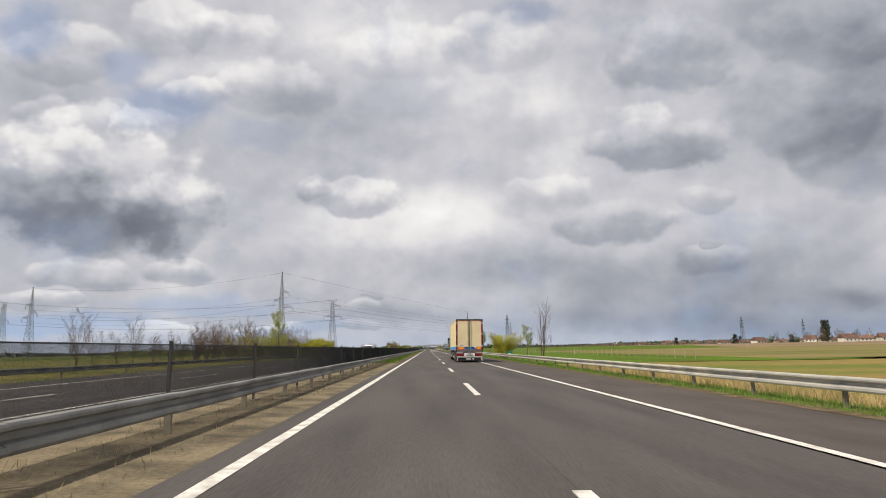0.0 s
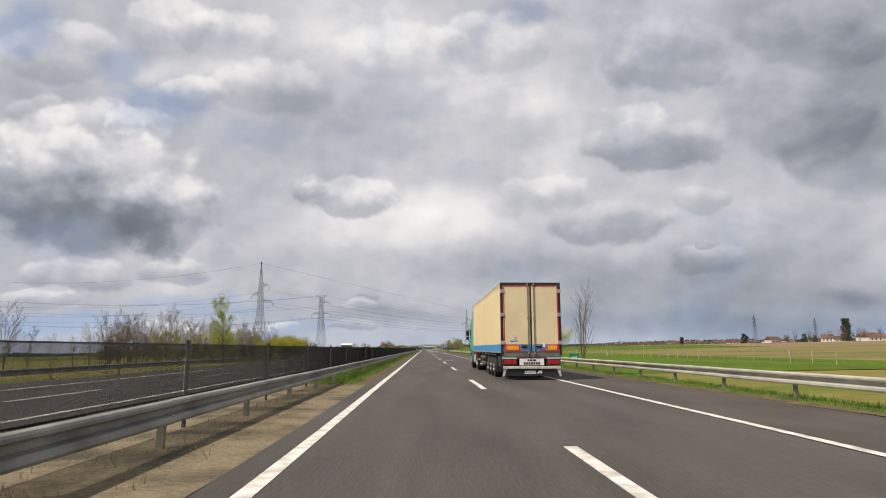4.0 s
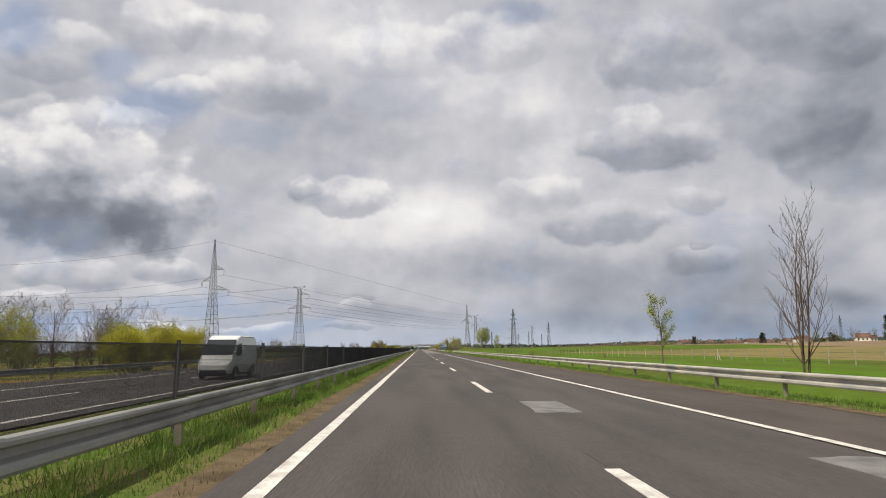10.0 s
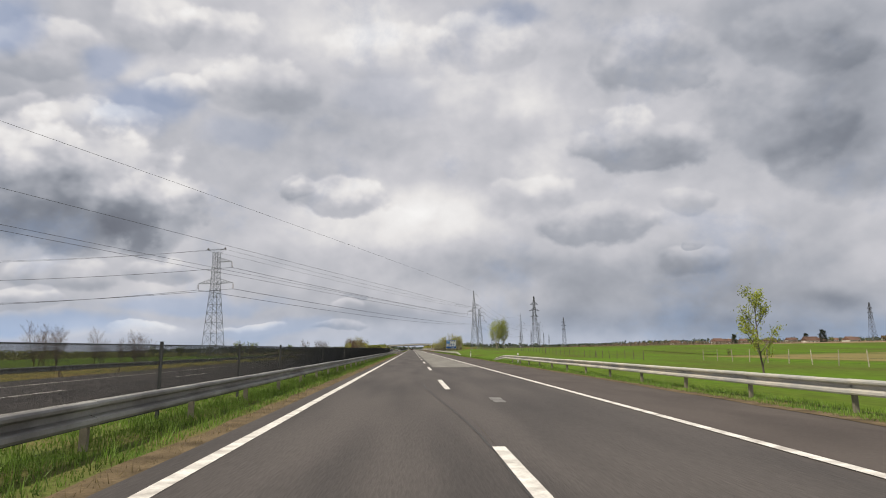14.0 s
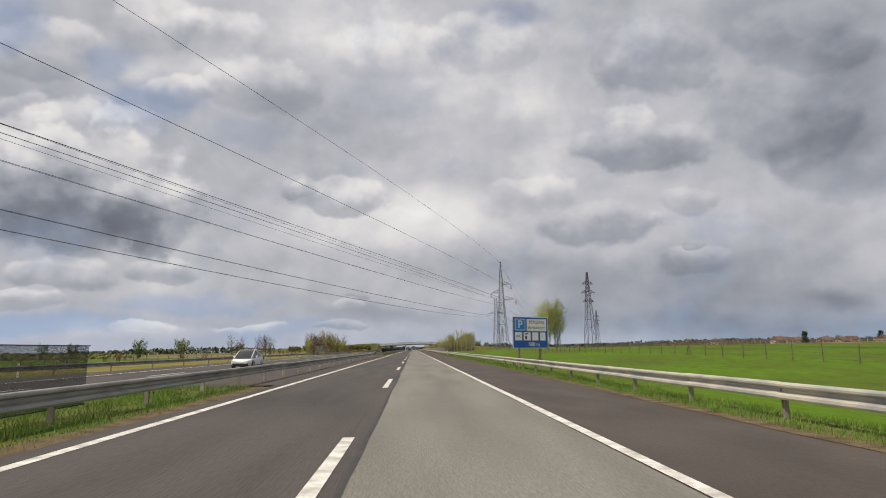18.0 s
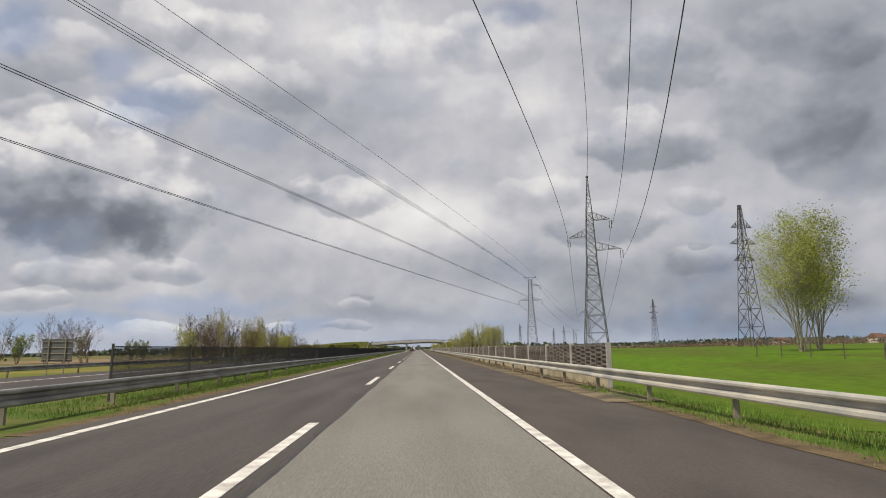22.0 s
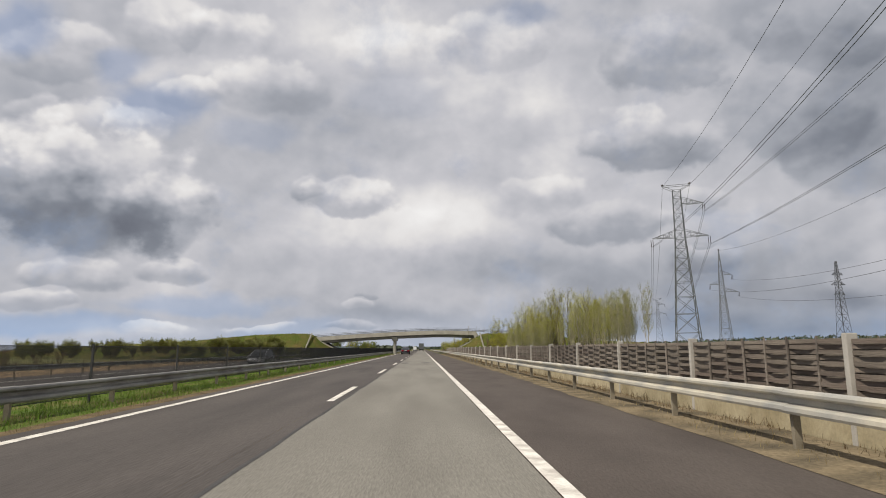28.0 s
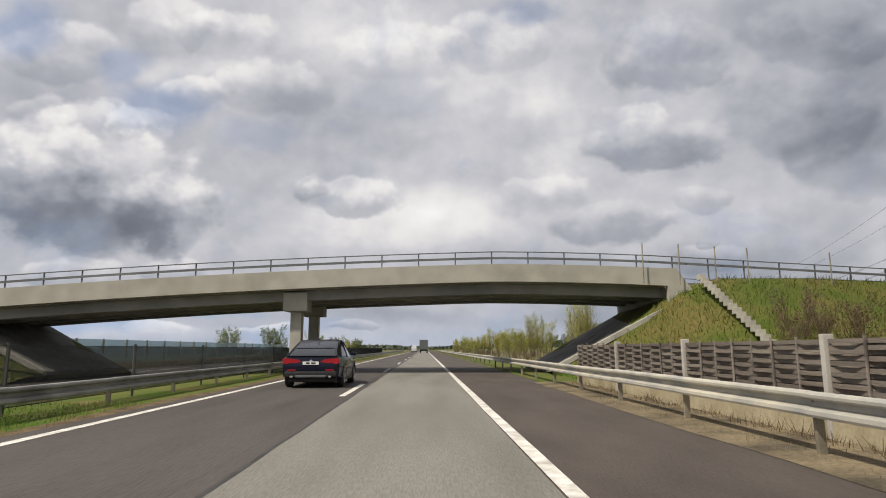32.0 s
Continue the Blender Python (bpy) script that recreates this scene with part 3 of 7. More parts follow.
Y0, Y1 = -60.0, 1500.0
sheet("road_1", [(EDGE_L, 0.0), (-0.02, 0.0)], Y0, Y1, 60, M["asphalt"], "dark worn asphalt passing lane of the motorway", "road")
sheet("road_2", [(-0.016, 0.0), (3.6, 0.0)], Y0, 258.0, 20, M["asphalt"], "dark worn asphalt driving lane of the motorway", "road")
sheet("road_3", [(0.30, 0.004), (3.62, 0.004)], 258.0, Y1, 80, M["concrete_lane"], "pale grooved concrete driving lane of the motorway", "road")
sheet("road_5", [(-0.016, 0.0), (0.296, 0.0)], 258.0, Y1, 40, M["asphalt"], "asphalt strip beside the concrete lane", "road")
sheet("road_4", [(3.624, 0.0), (EDGE_R, -0.02)], Y0, Y1, 120, M["asphalt_shoulder"], "brownish asphalt hard shoulder of the motorway", "road", 0.05, 5)
sheet("road_6", [(OPP0, -0.33), (OPP1, -0.33)], Y0, Y1, 40, M["asphalt"], "asphalt of the opposite carriageway", "road")
sheet("pavement_1", [(-10.88, -0.325), (-8.4, -0.11), (-4.17, -0.006)], 362.0, 474.0, 12, M["asphalt_shoulder"], "paved crossing through the central reservation", "road")


def paint_line(name, x, w, y0, y1, z, label, steps=40):
    return sheet(name, [(x - w / 2, z), (x + w / 2, z)], y0, y1, steps, M["paint"], label, "road marking", 0.008, 3)


paint_line("trim_1", LINE_L, 0.2, Y0, Y1, 0.006, "white edge line beside the central reservation", 300)
paint_line("trim_2", LINE_R - 0.02, 0.19, Y0, Y1, 0.012, "worn white edge line along the hard shoulder", 300)
paint_line("trim_3", -11.7, 0.2, Y0, Y1, -0.324, "white edge line of the opposite carriageway")
paint_line("trim_4", -19.3, 0.2, Y0, Y1, -0.324, "white outer edge line of the opposite carriageway")
dash_bm = bmesh.new()
box(dash_bm, -0.09, 0.09, 0.0, 6.0, -0.004, 0.006)
dash = mesh_of(dash_bm, "dash", M["paint"])
lane_marks = thing("lane_marking", "broken white lane line painted on the asphalt", "road marking", kind="structure")
for k in range(-3, 62):
    piece("dash", dash, lane_marks, pose(0.0, 18.0 * k, 0.003))
opp_marks = thing("lane_marking", "broken white lane line of the opposite carriageway", "road marking", kind="structure")
for k in range(-3, 62):
    piece("dash", dash, opp_marks, pose(-15.5, 18.0 * k, -0.33))

# repair patches and tar seams
def road_patch(x0, x1, y0, y1, mat, label, skew=0.0, seed=0):
    rnd = random.Random(seed)
    bm = bmesh.new()
    pts = []
    for a, b, n in (((x0, y0), (x1, y0), 5), ((x1, y0), (x1 + skew, y1), 5), ((x1 + skew, y1), (x0 + skew, y1), 5), ((x0 + skew, y1), (x0, y0), 5)):
        for i in range(n):
            t = i / n
            pts.append((a[0] + (b[0] - a[0]) * t + rnd.uniform(-0.03, 0.03), a[1] + (b[1] - a[1]) * t + rnd.uniform(-0.05, 0.05)))
    prism(bm, pts, "z", -0.01, 0.009)
    return tagged(part("road_patch", bm, mat), label, "road patch", kind="structure")


road_patch(0.3, 1.25, 102.0, 104.8, M["patch"], "pale rectangular repair patch in the asphalt", 0.1, 1)
road_patch(2.6, 3.5, 95.3, 96.6, M["patch"], "pale repair patch beside the edge line", 0.0, 2)
road_patch(0.55, 1.3, 171.0, 173.2, M["patch"], "pale rectangular repair patch in the asphalt", 0.0, 3)
road_patch(0.25, 0.7, 206.0, 207.4, M["patch"], "small pale repair patch", 0.0, 4)
road_patch(0.28, 0.72, 203.0, 204.0, M["patch"], "small pale repair patch", 0.0, 5)
road_patch(1.9, 2.9, 207.5, 209.2, M["patch"], "pale repair patch beside the edge line", 0.0, 6)
road_patch(0.9, 1.2, 229.0, 230.4, M["patch"], "small pale repair patch", 0.0, 7)
road_patch(0.5, 1.1, 706.0, 709.0, M["dark_patch"], "dark bitumen patch on the concrete lane", 0.0, 8)
road_patch(2.3, 3.1, 707.5, 709.6, M["dark_patch"], "dark bitumen patch on the concrete lane", 0.0, 9)
bm = bmesh.new()
rnd = random.Random(8)
pts = [(-0.15 + 0.16 * math.sin(i * 0.21) - 0.02 * i + rnd.uniform(-0.02, 0.02), 216.0 + i * 0.9) for i in range(24)]
for (xa, ya), (xb, yb) in zip(pts, pts[1:]):
    v = [bm.verts.new(p) for p in ((xa, ya, 0.008), (xa + 0.04, ya, 0.008), (xb + 0.04, yb, 0.008), (xb, yb, 0.008))]
    bm.faces.new(v)
tagged(part("trim_7", bm, M["dark_patch"]), "dark wandering tar seam in the asphalt", "tar seam", kind="structure")
bm = bmesh.new()
pts = [(0.26 + rnd.uniform(-0.03, 0.03), 258 + i * 1.5) for i in range(400)]
for (xa, ya), (xb, yb) in zip(pts, pts[1:]):
    v = [bm.verts.new(p) for p in ((xa, ya, 0.0075), (xa + 0.07, ya, 0.0075), (xb + 0.07, yb, 0.0075), (xb, yb, 0.0075))]
    bm.faces.new(v)
tagged(part("trim_8", bm, M["dark_patch"]), "dark tar joint between asphalt and concrete lane", "tar seam", kind="structure")

# verges and the central reservation
sheet("ground_1", [(-10.7, -0.345), (-8.6, -0.12), (-6.6, 0.015), (-5.0, 0.015), (-4.1, -0.012)], Y0, 57.0, 60, M["soil"], "bare dry soil and gravel in the central reservation", "soil", 0.10, 21)
sheet("ground_2", [(-10.7, -0.345), (-8.6, -0.12), (-6.6, -0.006), (-5.0, -0.004), (-4.45, -0.016)], 56.0, 361.0, 120, M["verge"], "grass of the central reservation", "grass", 0.05, 22)
sheet("ground_3", [(-4.6, 0.002), (-4.1, -0.012)], 56.6, 361.0, 200, M["gutter"], "dry brown dirt along the asphalt edge", "soil", 0.12, 23)
sheet("ground_4", [(-10.7, -0.345), (-8.6, -0.12), (-6.6, 0.0), (-5.0, 0.0), (-4.35, -0.012)], 472.5, 1300.0, 200, M["verge"], "grass of the central reservation", "grass", 0.05, 24)
sheet("ground_5", [(-4.55, 0.002), (-4.1, -0.010)], 472.6, 1300.0, 300, M["gutter"], "dry brown dirt along the asphalt edge", "soil", 0.10, 25)
sheet("ground_6", [(7.3, -0.014), (8.6, -0.02), (11.4, -0.68), (13.5, -0.8)], Y0, 482.0, 160, M["verge"], "grassy verge falling away behind the crash barrier", "grass", 0.08, 26)
sheet("ground_7", [(6.98, -0.012), (7.5, -0.009)], Y0, 482.0, 260, M["gutter"], "dry dirt along the hard shoulder", "soil", 0.10, 27)
sheet("ground_8", [(6.68, -0.011), (7.3, 0.008), (8.22, 0.02)], 478.0, 799.0, 240, M["soil"], "bare soil strip under the crash barrier", "soil", 0.06, 28)
sheet("ground_9", [(7.02, -0.016), (8.6, 0.0), (14.0, -0.4)], 797.5, 1300.0, 80, M["verge"], "grassy verge beyond the bridge", "grass", 0.06, 29)
sheet("ground_10", [(8.45, -0.09), (11.5, -0.69), (14.0, -0.79), (62.0, -0.95)], 478.0, 790.0, 40, M["wheat"], "green field behind the timber noise wall", "grass", 0.1, 30)
# fields
sheet("ground_11", [(13.2, -0.82), (14.0, -0.8), (60, -1.1), (420, -1.5)], -60, 86.0, 30, M["olive"], "olive and brown rough pasture", "field", 0.5, 31)
sheet("ground_12", [(13.2, -0.83), (14.0, -0.77), (62, -1.02)], 85.0, 480.0, 40, M["wheat"], "bright green young wheat field", "field", 0.4, 32)
sheet("ground_13", [(41, -0.97), (250, -1.1)], 92.0, 330.0, 20, M["dun"], "dun and olive stubble field", "field", 1.5, 33)
sheet("ground_14", [(61.5, -0.97), (172, -1.1)], 331.0, 790.0, 30, M["wheat"], "green field beyond the wire fence", "field", 1.5, 34)
sheet("ground_15", [(170, -1.05), (420, -1.3)], 331.0, 800.0, 20, M["ploughed"], "bare brown field", "field", 2.0, 35)
sheet("ground_16", [(-420, -1.3), (-70, -1.0), (-24.9, -0.6)], -60, 560.0, 40, M["olive"], "rough grass field beyond the opposite carriageway", "field", 0.3, 36)
sheet("ground_17", [(-300, -1.1), (-30, -0.75)], 300, 560.0, 20, M["wheat"], "green field beyond the opposite carriageway", "field", 1.0, 37)
sheet("ground_18", [(-170, -1.3), (-60, -1.1), (-27.5, -0.72)], 640, 778.0, 20, M["ploughed"], "reddish bare ploughed field beyond the opposite carriageway", "field", 0.5, 38)


# ---------- crash barriers ----------
RAIL_PROFILE = [(-0.02, 0.44), (0.04, 0.452), (0.055, 0.485), (0.05, 0.535), (0.02, 0.555), (-0.06, 0.58), (-0.06, 0.65), (0.02, 0.672), (0.052, 0.695), (0.055, 0.73), (0.04, 0.757), (-0.03, 0.77), (-0.04, 0.766), (0.03, 0.747), (0.043, 0.727), (0.04, 0.703), (0.01, 0.684), (-0.068, 0.66), (-0.068, 0.57), (0.01, 0.545), (0.038, 0.528), (0.043, 0.488), (0.03, 0.463), (-0.03, 0.448)]


def guardrail(x, y0, y1, side, mat, post_mat, label, lift=0.0, step=4.0, swing=None):
    """A W-beam on posts; side is +1 when the beam faces +x. swing: (from, to, across, up) where the line shifts over."""
    g = thing("guardrail", label, "crash barrier", "crash barriers along the motorway", (x, 0, lift))
    bm = bmesh.new()
    prism(bm, [(side * a, b) for a, b in RAIL_PROFILE], "y", 0.0, step + 0.06)
    beam = mesh_of(bm, "beam", mat)
    bm = bmesh.new()
    prism(bm, [(-side * 0.07, 0), (-side * 0.17, 0), (-side * 0.17, 0.012), (-side * 0.082, 0.012), (-side * 0.082, 0.07), (-side * 0.07, 0.07)], "z", -0.12, 0.74)
    post = mesh_of(bm, "post", post_mat)
    bm = bmesh.new()
    box(bm, min(-side * 0.075, -side * 0.062), max(-side * 0.075, -side * 0.062), 0.0, 0.11, 0.5, 0.7, 0.01)
    spacer = mesh_of(bm, "spacer", post_mat)
    rnd = random.Random(int(x * 10) + int(y0))

    def shift(y):
        if swing is None:
            return 0.0, 0.0
        k = max(0.0, min(1.0, (y - swing[0]) / (swing[1] - swing[0])))
        k = k * k * (3 - 2 * k)
        return swing[2] * k, swing[3] * k

    n = int((y1 - y0) / step)
    for k in range(n):
        y = y0 + k * step
        (xa, za), (xb, zb) = shift(y), shift(y + step)
        tilt, turn = math.degrees((zb - za) / step), -math.degrees((xb - xa) / step)
        piece("beam", beam, g, pose(xa, y, za + rnd.uniform(-0.006, 0.006), tilt, 0, turn))
        piece("post", post, g, pose(xa, y, za, rnd.uniform(-1.0, 1.0), rnd.uniform(-1.2, 1.2), 0))
        piece("spacer", spacer, g, pose(xa, y, za))
    return g


guardrail(RAIL_L, -18.0, 370.0, 1, M["old_steel"], M["post_steel"], "dull weathered steel crash barrier on pale posts in the median", -0.11)
guardrail(RAIL_L, 370.0, 1010.0, 1, M["old_steel"], M["post_steel"], "grey steel crash barrier on steel posts in the median", -0.13)
guardrail(RAIL_R + 0.15, -18.0, 274.0, -1, M["steel"], M["post_steel"], "pale galvanised crash barrier along the grassy verge", -0.09)
guardrail(RAIL_R + 0.15, 338.0, 1010.0, -1, M["steel"], M["post_steel"], "pale galvanised crash barrier along the hard shoulder", -0.08, 4.0, (462.0, 494.0, -0.72, 0.10))
guardrail(-23.4, -18.0, 800.0, 1, M["old_steel"], M["rust_steel"], "grey crash barrier on the far side of the opposite carriageway", -0.45, 8.0)


def rail_end(x, y, side, mat, forward):
    """The ramp by which a barrier goes down into the ground."""
    e = thing("guardrail_end", "sloping end piece of a crash barrier dipping to the ground", "crash barrier", "", (x, y, -0.085))
    bm = bmesh.new()
    r0 = [(side * a, 0.0, b) for a, b in RAIL_PROFILE]
    r1 = [(side * a - side * 0.02, forward * 6.0, b * 0.85 - 0.2) for a, b in RAIL_PROFILE]
    r2 = [(side * a - side * 0.1, forward * 10.0, b * 0.7 - 0.48) for a, b in RAIL_PROFILE]
    loft(bm, [r0, r1, r2])
    part("beam", bm, mat, e)
    return e


rail_end(RAIL_R + 0.15, 274.0, -1, M["steel"], 1)
rail_end(RAIL_R + 0.15, 338.0, -1, M["steel"], -1)

# ---------- glare screen on the central reservation ----------
bm = bmesh.new()
weave = random.Random(8)
for k in range(540):
    y = 0.04 + k * 0.01 + weave.uniform(-0.001, 0.001)
    vs = [bm.verts.new(p) for p in ((0.0, y, 0.16), (0.0, y + 0.0054, 0.16), (0.0, y + 0.0054, 1.42), (0.0, y, 1.42))]
    bm.faces.new(vs)
    vs = [bm.verts.new(p) for p in ((-0.0008, y + 0.005, 0.16), (0.0008, y + 0.005, 0.16), (0.0008, y + 0.005, 1.42), (-0.0008, y + 0.005, 1.42))]
    bm.faces.new(vs)
for z in (0.16, 1.40):
    box(bm, -0.008, 0.008, 0, 5.5, z, z + 0.02)
screen_mesh = mesh_of(bm, "mesh_screen", M["dark_metal"])
bm = bmesh.new()
box(bm, -0.026, 0.026, -0.026, 0.026, -0.1, 1.47)
box(bm, -0.034, 0.034, -0.034, 0.034, 1.47, 1.48)
screen_post = mesh_of(bm, "post", M["dark_metal"])


def glare_screen(x, y0, n, z):
    for k in range(n):
        s = thing("glare_screen_panel", "dark steel mesh glare screen panel standing behind the crash barrier", "fence panel", "glare screen panels on the central reservation", (x, y0 + 5.5 * k, z), random.uniform(-0.3, 0.3))
        piece("mesh_screen", screen_mesh, s)
        piece("post", screen_post, s)


glare_screen(FENCE_X, -16.2, 67, 0.0)
glare_screen(FENCE_X, 479.0, 76, 0.0)

# ---------- timber noise wall ----------
bm = bmesh.new()
rows_y = [0.06 + i * 4.88 / 40 for i in range(41)]
a, b = [], []
for y in rows_y:
    x = 0.034 * math.sin((y / 4.88) * 7 * math.pi)
    a.append((bm.verts.new((x - 0.012, y, 0.0)), bm.verts.new((x - 0.012, y, 0.066))))
    b.append((bm.verts.new((x + 0.012, y, 0.0)), bm.verts.new((x + 0.012, y, 0.066))))
for i in range(40):
    bm.faces.new((a[i][0], a[i][1], a[i + 1][1], a[i + 1][0]))
    bm.faces.new((b[i][0], b[i + 1][0], b[i + 1][1], b[i][1]))
    bm.faces.new((a[i][1], b[i][1], b[i + 1][1], a[i + 1][1]))
    bm.faces.new((a[i][0], a[i + 1][0], b[i + 1][0], b[i][0]))
bmesh.ops.recalc_face_normals(bm, faces=bm.faces)
plank = mesh_of(bm, "plank", M["plank"])
bm = bmesh.new()
box(bm, -0.012, 0.012, -0.017, 0.017, 0.5, 1.50)
batten = mesh_of(bm, "batten", M["batten"])
bm = bmesh.new()
box(bm, -0.07, 0.07, 0.07, 4.95, -0.15, 0.50, 0.008)
plinth = mesh_of(bm, "plinth", M["plinth"])
bm = bmesh.new()
box(bm, -0.085, 0.085, -0.05, 0.05, -0.15, 1.53, 0.012)
wall_post = mesh_of(bm, "post", M["post_concrete"])
bm = bmesh.new()
box(bm, 0.05, 0.09, 0.06, 4.95, 0.5, 1.44)
backing = mesh_of(bm, "backing_board", M["batten"])
rnd = random.Random(4)
WALL_X, WALL_Y = 8.32, 483.2
for k in range(63):
    p = thing("noise_wall_panel", "weathered grey-brown woven timber noise wall panel on a concrete plinth", "noise barrier", "noise wall panels along the hard shoulder", (WALL_X, WALL_Y + 5.0 * k, 0.0))
    piece("plinth", plinth, p)
    piece("post", wall_post, p)
    piece("backing_board", backing, p)
    for j in range(12):
        flip = 180 if j % 2 else 0
        m = pose(0, 5.0 if flip else 0.0, 0.512 + j * 0.0795 + rnd.uniform(-0.007, 0.007), rnd.uniform(-0.15, 0.15), rnd.uniform(-3, 3), flip)
        piece("plank", plank, p, m)
    for j in range(6):
        piece("batten", batten, p, pose(-0.042 if j % 2 else -0.03, 0.697 * (j + 1) + rnd.uniform(-0.02, 0.02), 0, rnd.uniform(-1, 1), 0, 0))

# ---------- glass noise screen beyond the bridge ----------
bm = bmesh.new()
box(bm, -0.008, 0.008, 0.08, 3.92, 0.35, 2.25)
glass_pane = mesh_of(bm, "pane", M["noise_glass"])
bm = bmesh.new()
box(bm, -0.07, 0.07, -0.07, 0.07, -0.4, 2.3, 0.01)
glass_post = mesh_of(bm, "post", M["post_steel"])
bm = bmesh.new()
box(bm, -0.06, 0.06, 0.08, 3.92, -0.4, 0.34, 0.01)
glass_foot = mesh_of(bm, "plinth", M["plinth"])
for k in range(19):
    g = thing("glass_noise_panel", "pale bluish glass noise screen panel between steel posts", "noise barrier", "glass noise screen panels beyond the bridge", (-24.2, 818.0 + 4.0 * k, -0.1))
    piece("pane", glass_pane, g)
    piece("post", glass_post, g)
    piece("plinth", glass_foot, g)

# ---------- overpass ----------
BY, BX0, BX1 = 807.0, -24.0, 15.6      # near face; ends of the deck
bridge = thing("overpass_bridge", "pale concrete road bridge over the motorway on twin piers", "bridge")


def arch(x):
    """Rise of the deck towards its middle."""
    return 0.25 - (0.75 * (6.0 - x) / 27.0 + 0.65 * ((6.0 - x) / 27.0) ** 2 if x < 6 else 0.25 * ((x - 6.0) / 10.0) ** 2)


N = 36
bxs = [BX0 + (BX1 - BX0) * i / N for i in range(N + 1)]


def deck_strip(y0, y1, zl, zh, xs):
    bm = bmesh.new()
    loft(bm, [[(x, y0, zl + arch(x)), (x, y0, zh + arch(x)), (x, y1, zh + arch(x)), (x, y1, zl + arch(x))] for x in xs])
    return bm


part("parapet_beam", deck_strip(BY, BY + 0.35, 4.66, 5.62, bxs), M["concrete"], bridge, "pale concrete edge beam")
part("parapet_beam", deck_strip(BY + 8.6, BY + 8.95, 4.66, 5.62, bxs), M["concrete"], bridge, "pale concrete edge beam")
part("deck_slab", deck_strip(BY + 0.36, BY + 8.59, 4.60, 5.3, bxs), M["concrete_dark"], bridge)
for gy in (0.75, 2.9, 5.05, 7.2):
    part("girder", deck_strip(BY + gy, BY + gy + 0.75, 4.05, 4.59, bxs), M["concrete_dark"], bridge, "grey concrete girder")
for px_ in (BY + 1.1, BY + 6.4):
    bm = bmesh.new()
    box(bm, -5.35, -4.05, px_ - 0.6, px_ + 0.9, 3.35, 4.36, 0.04)
    part("pier_head", bm, M["concrete"], bridge)
    bm = bmesh.new()
    box(bm, -5.0, -4.4, px_ - 0.2, px_ + 0.5, -0.2, 3.36, 0.04)
    part("pier", bm, M["concrete"], bridge)
# abutment walls and wings
for sx, x in ((-1, BX0), (1, BX1)):
    bm = bmesh.new()
    box(bm, min(x, x + sx * 1.2), max(x, x + sx * 1.2), BY + 0.4, BY + 8.6, 1.6, 4.6 + arch(x))
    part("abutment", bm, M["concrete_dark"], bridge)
    for y in (BY - 0.02, BY + 8.62):
        bm = bmesh.new()
        z = arch(x)
        prism(bm, [(x, 2.7), (x, 5.64 + z), (x + sx * 0.5, 5.64 + z), (x + sx * 2.0, 3.5), (x + sx * 2.0, 2.7)], "y", y, y + 0.35)
        part("wing_wall", bm, M["concrete"], bridge, "pale concrete wing wall")


def bridge_rail(y):
    r = thing("bridge_railing", "grey steel crash rail and handrail along the bridge edge", "railing", "", (0, 0, 0))
    xs = [BX0 - 26 + 1.0 * i for i in range(int(BX1 - BX0) + 53)]

    def h(x):
        e = max(BX0, min(BX1, x))
        over = max(BX0 - x, x - BX1, 0)
        return 5.62 + arch(e) - over * 0.055
    for a, b, lab in ((0.28, 0.40, "guard_beam"), (0.66, 0.71, "handrail")):
        bm = bmesh.new()
        loft(bm, [[(x, y - 0.03, h(x) + a), (x, y - 0.03, h(x) + b), (x, y + 0.03, h(x) + b), (x, y + 0.03, h(x) + a)] for x in xs])
        part(lab, bm, M["lattice"], r)
    for x in xs[::2]:
        bm = bmesh.new()
        box(bm, x - 0.03, x + 0.03, y + 0.031, y + 0.09, h(x) - (0.0 if BX0 <= x <= BX1 else 0.5), h(x) + 0.68)
        part("post", bm, M["lattice"], r)
    return h


road_h = bridge_rail(BY + 0.15)
bridge_rail(BY + 8.75)
for x in (14.2, 16.2, 18.2, 20.0, 24.6, 28.4, 33.0, -27.6, -26.1, -29.0, 38.0):
    bm = bmesh.new()
    tube(bm, (x, BY - 0.25, road_h(x) - 0.9), (x, BY - 0.25, road_h(x) + 1.35), 0.035, 0.035, 6)
    tagged(part("marker_pole", bm, M["post_steel"]), "thin grey steel pole beside the bridge", "pole", "poles along the bridge")
bm = bmesh.new()
for dx in (0, 0.9):
    tube(bm, (-30.6 + dx, BY - 0.2, road_h(-30) - 0.6), (-30.6 + dx, BY - 0.2, road_h(-30) + 1.3), 0.05, 0.05, 6)
for dz in (0.4, 0.85, 1.28):
    tube(bm, (-30.6, BY - 0.2, road_h(-30) + dz), (-29.7, BY - 0.2, road_h(-30) + dz), 0.04, 0.04, 6)
tagged(part("gate_frame", bm, M["dark_metal"]), "dark steel gate frame at the end of the bridge", "gate")


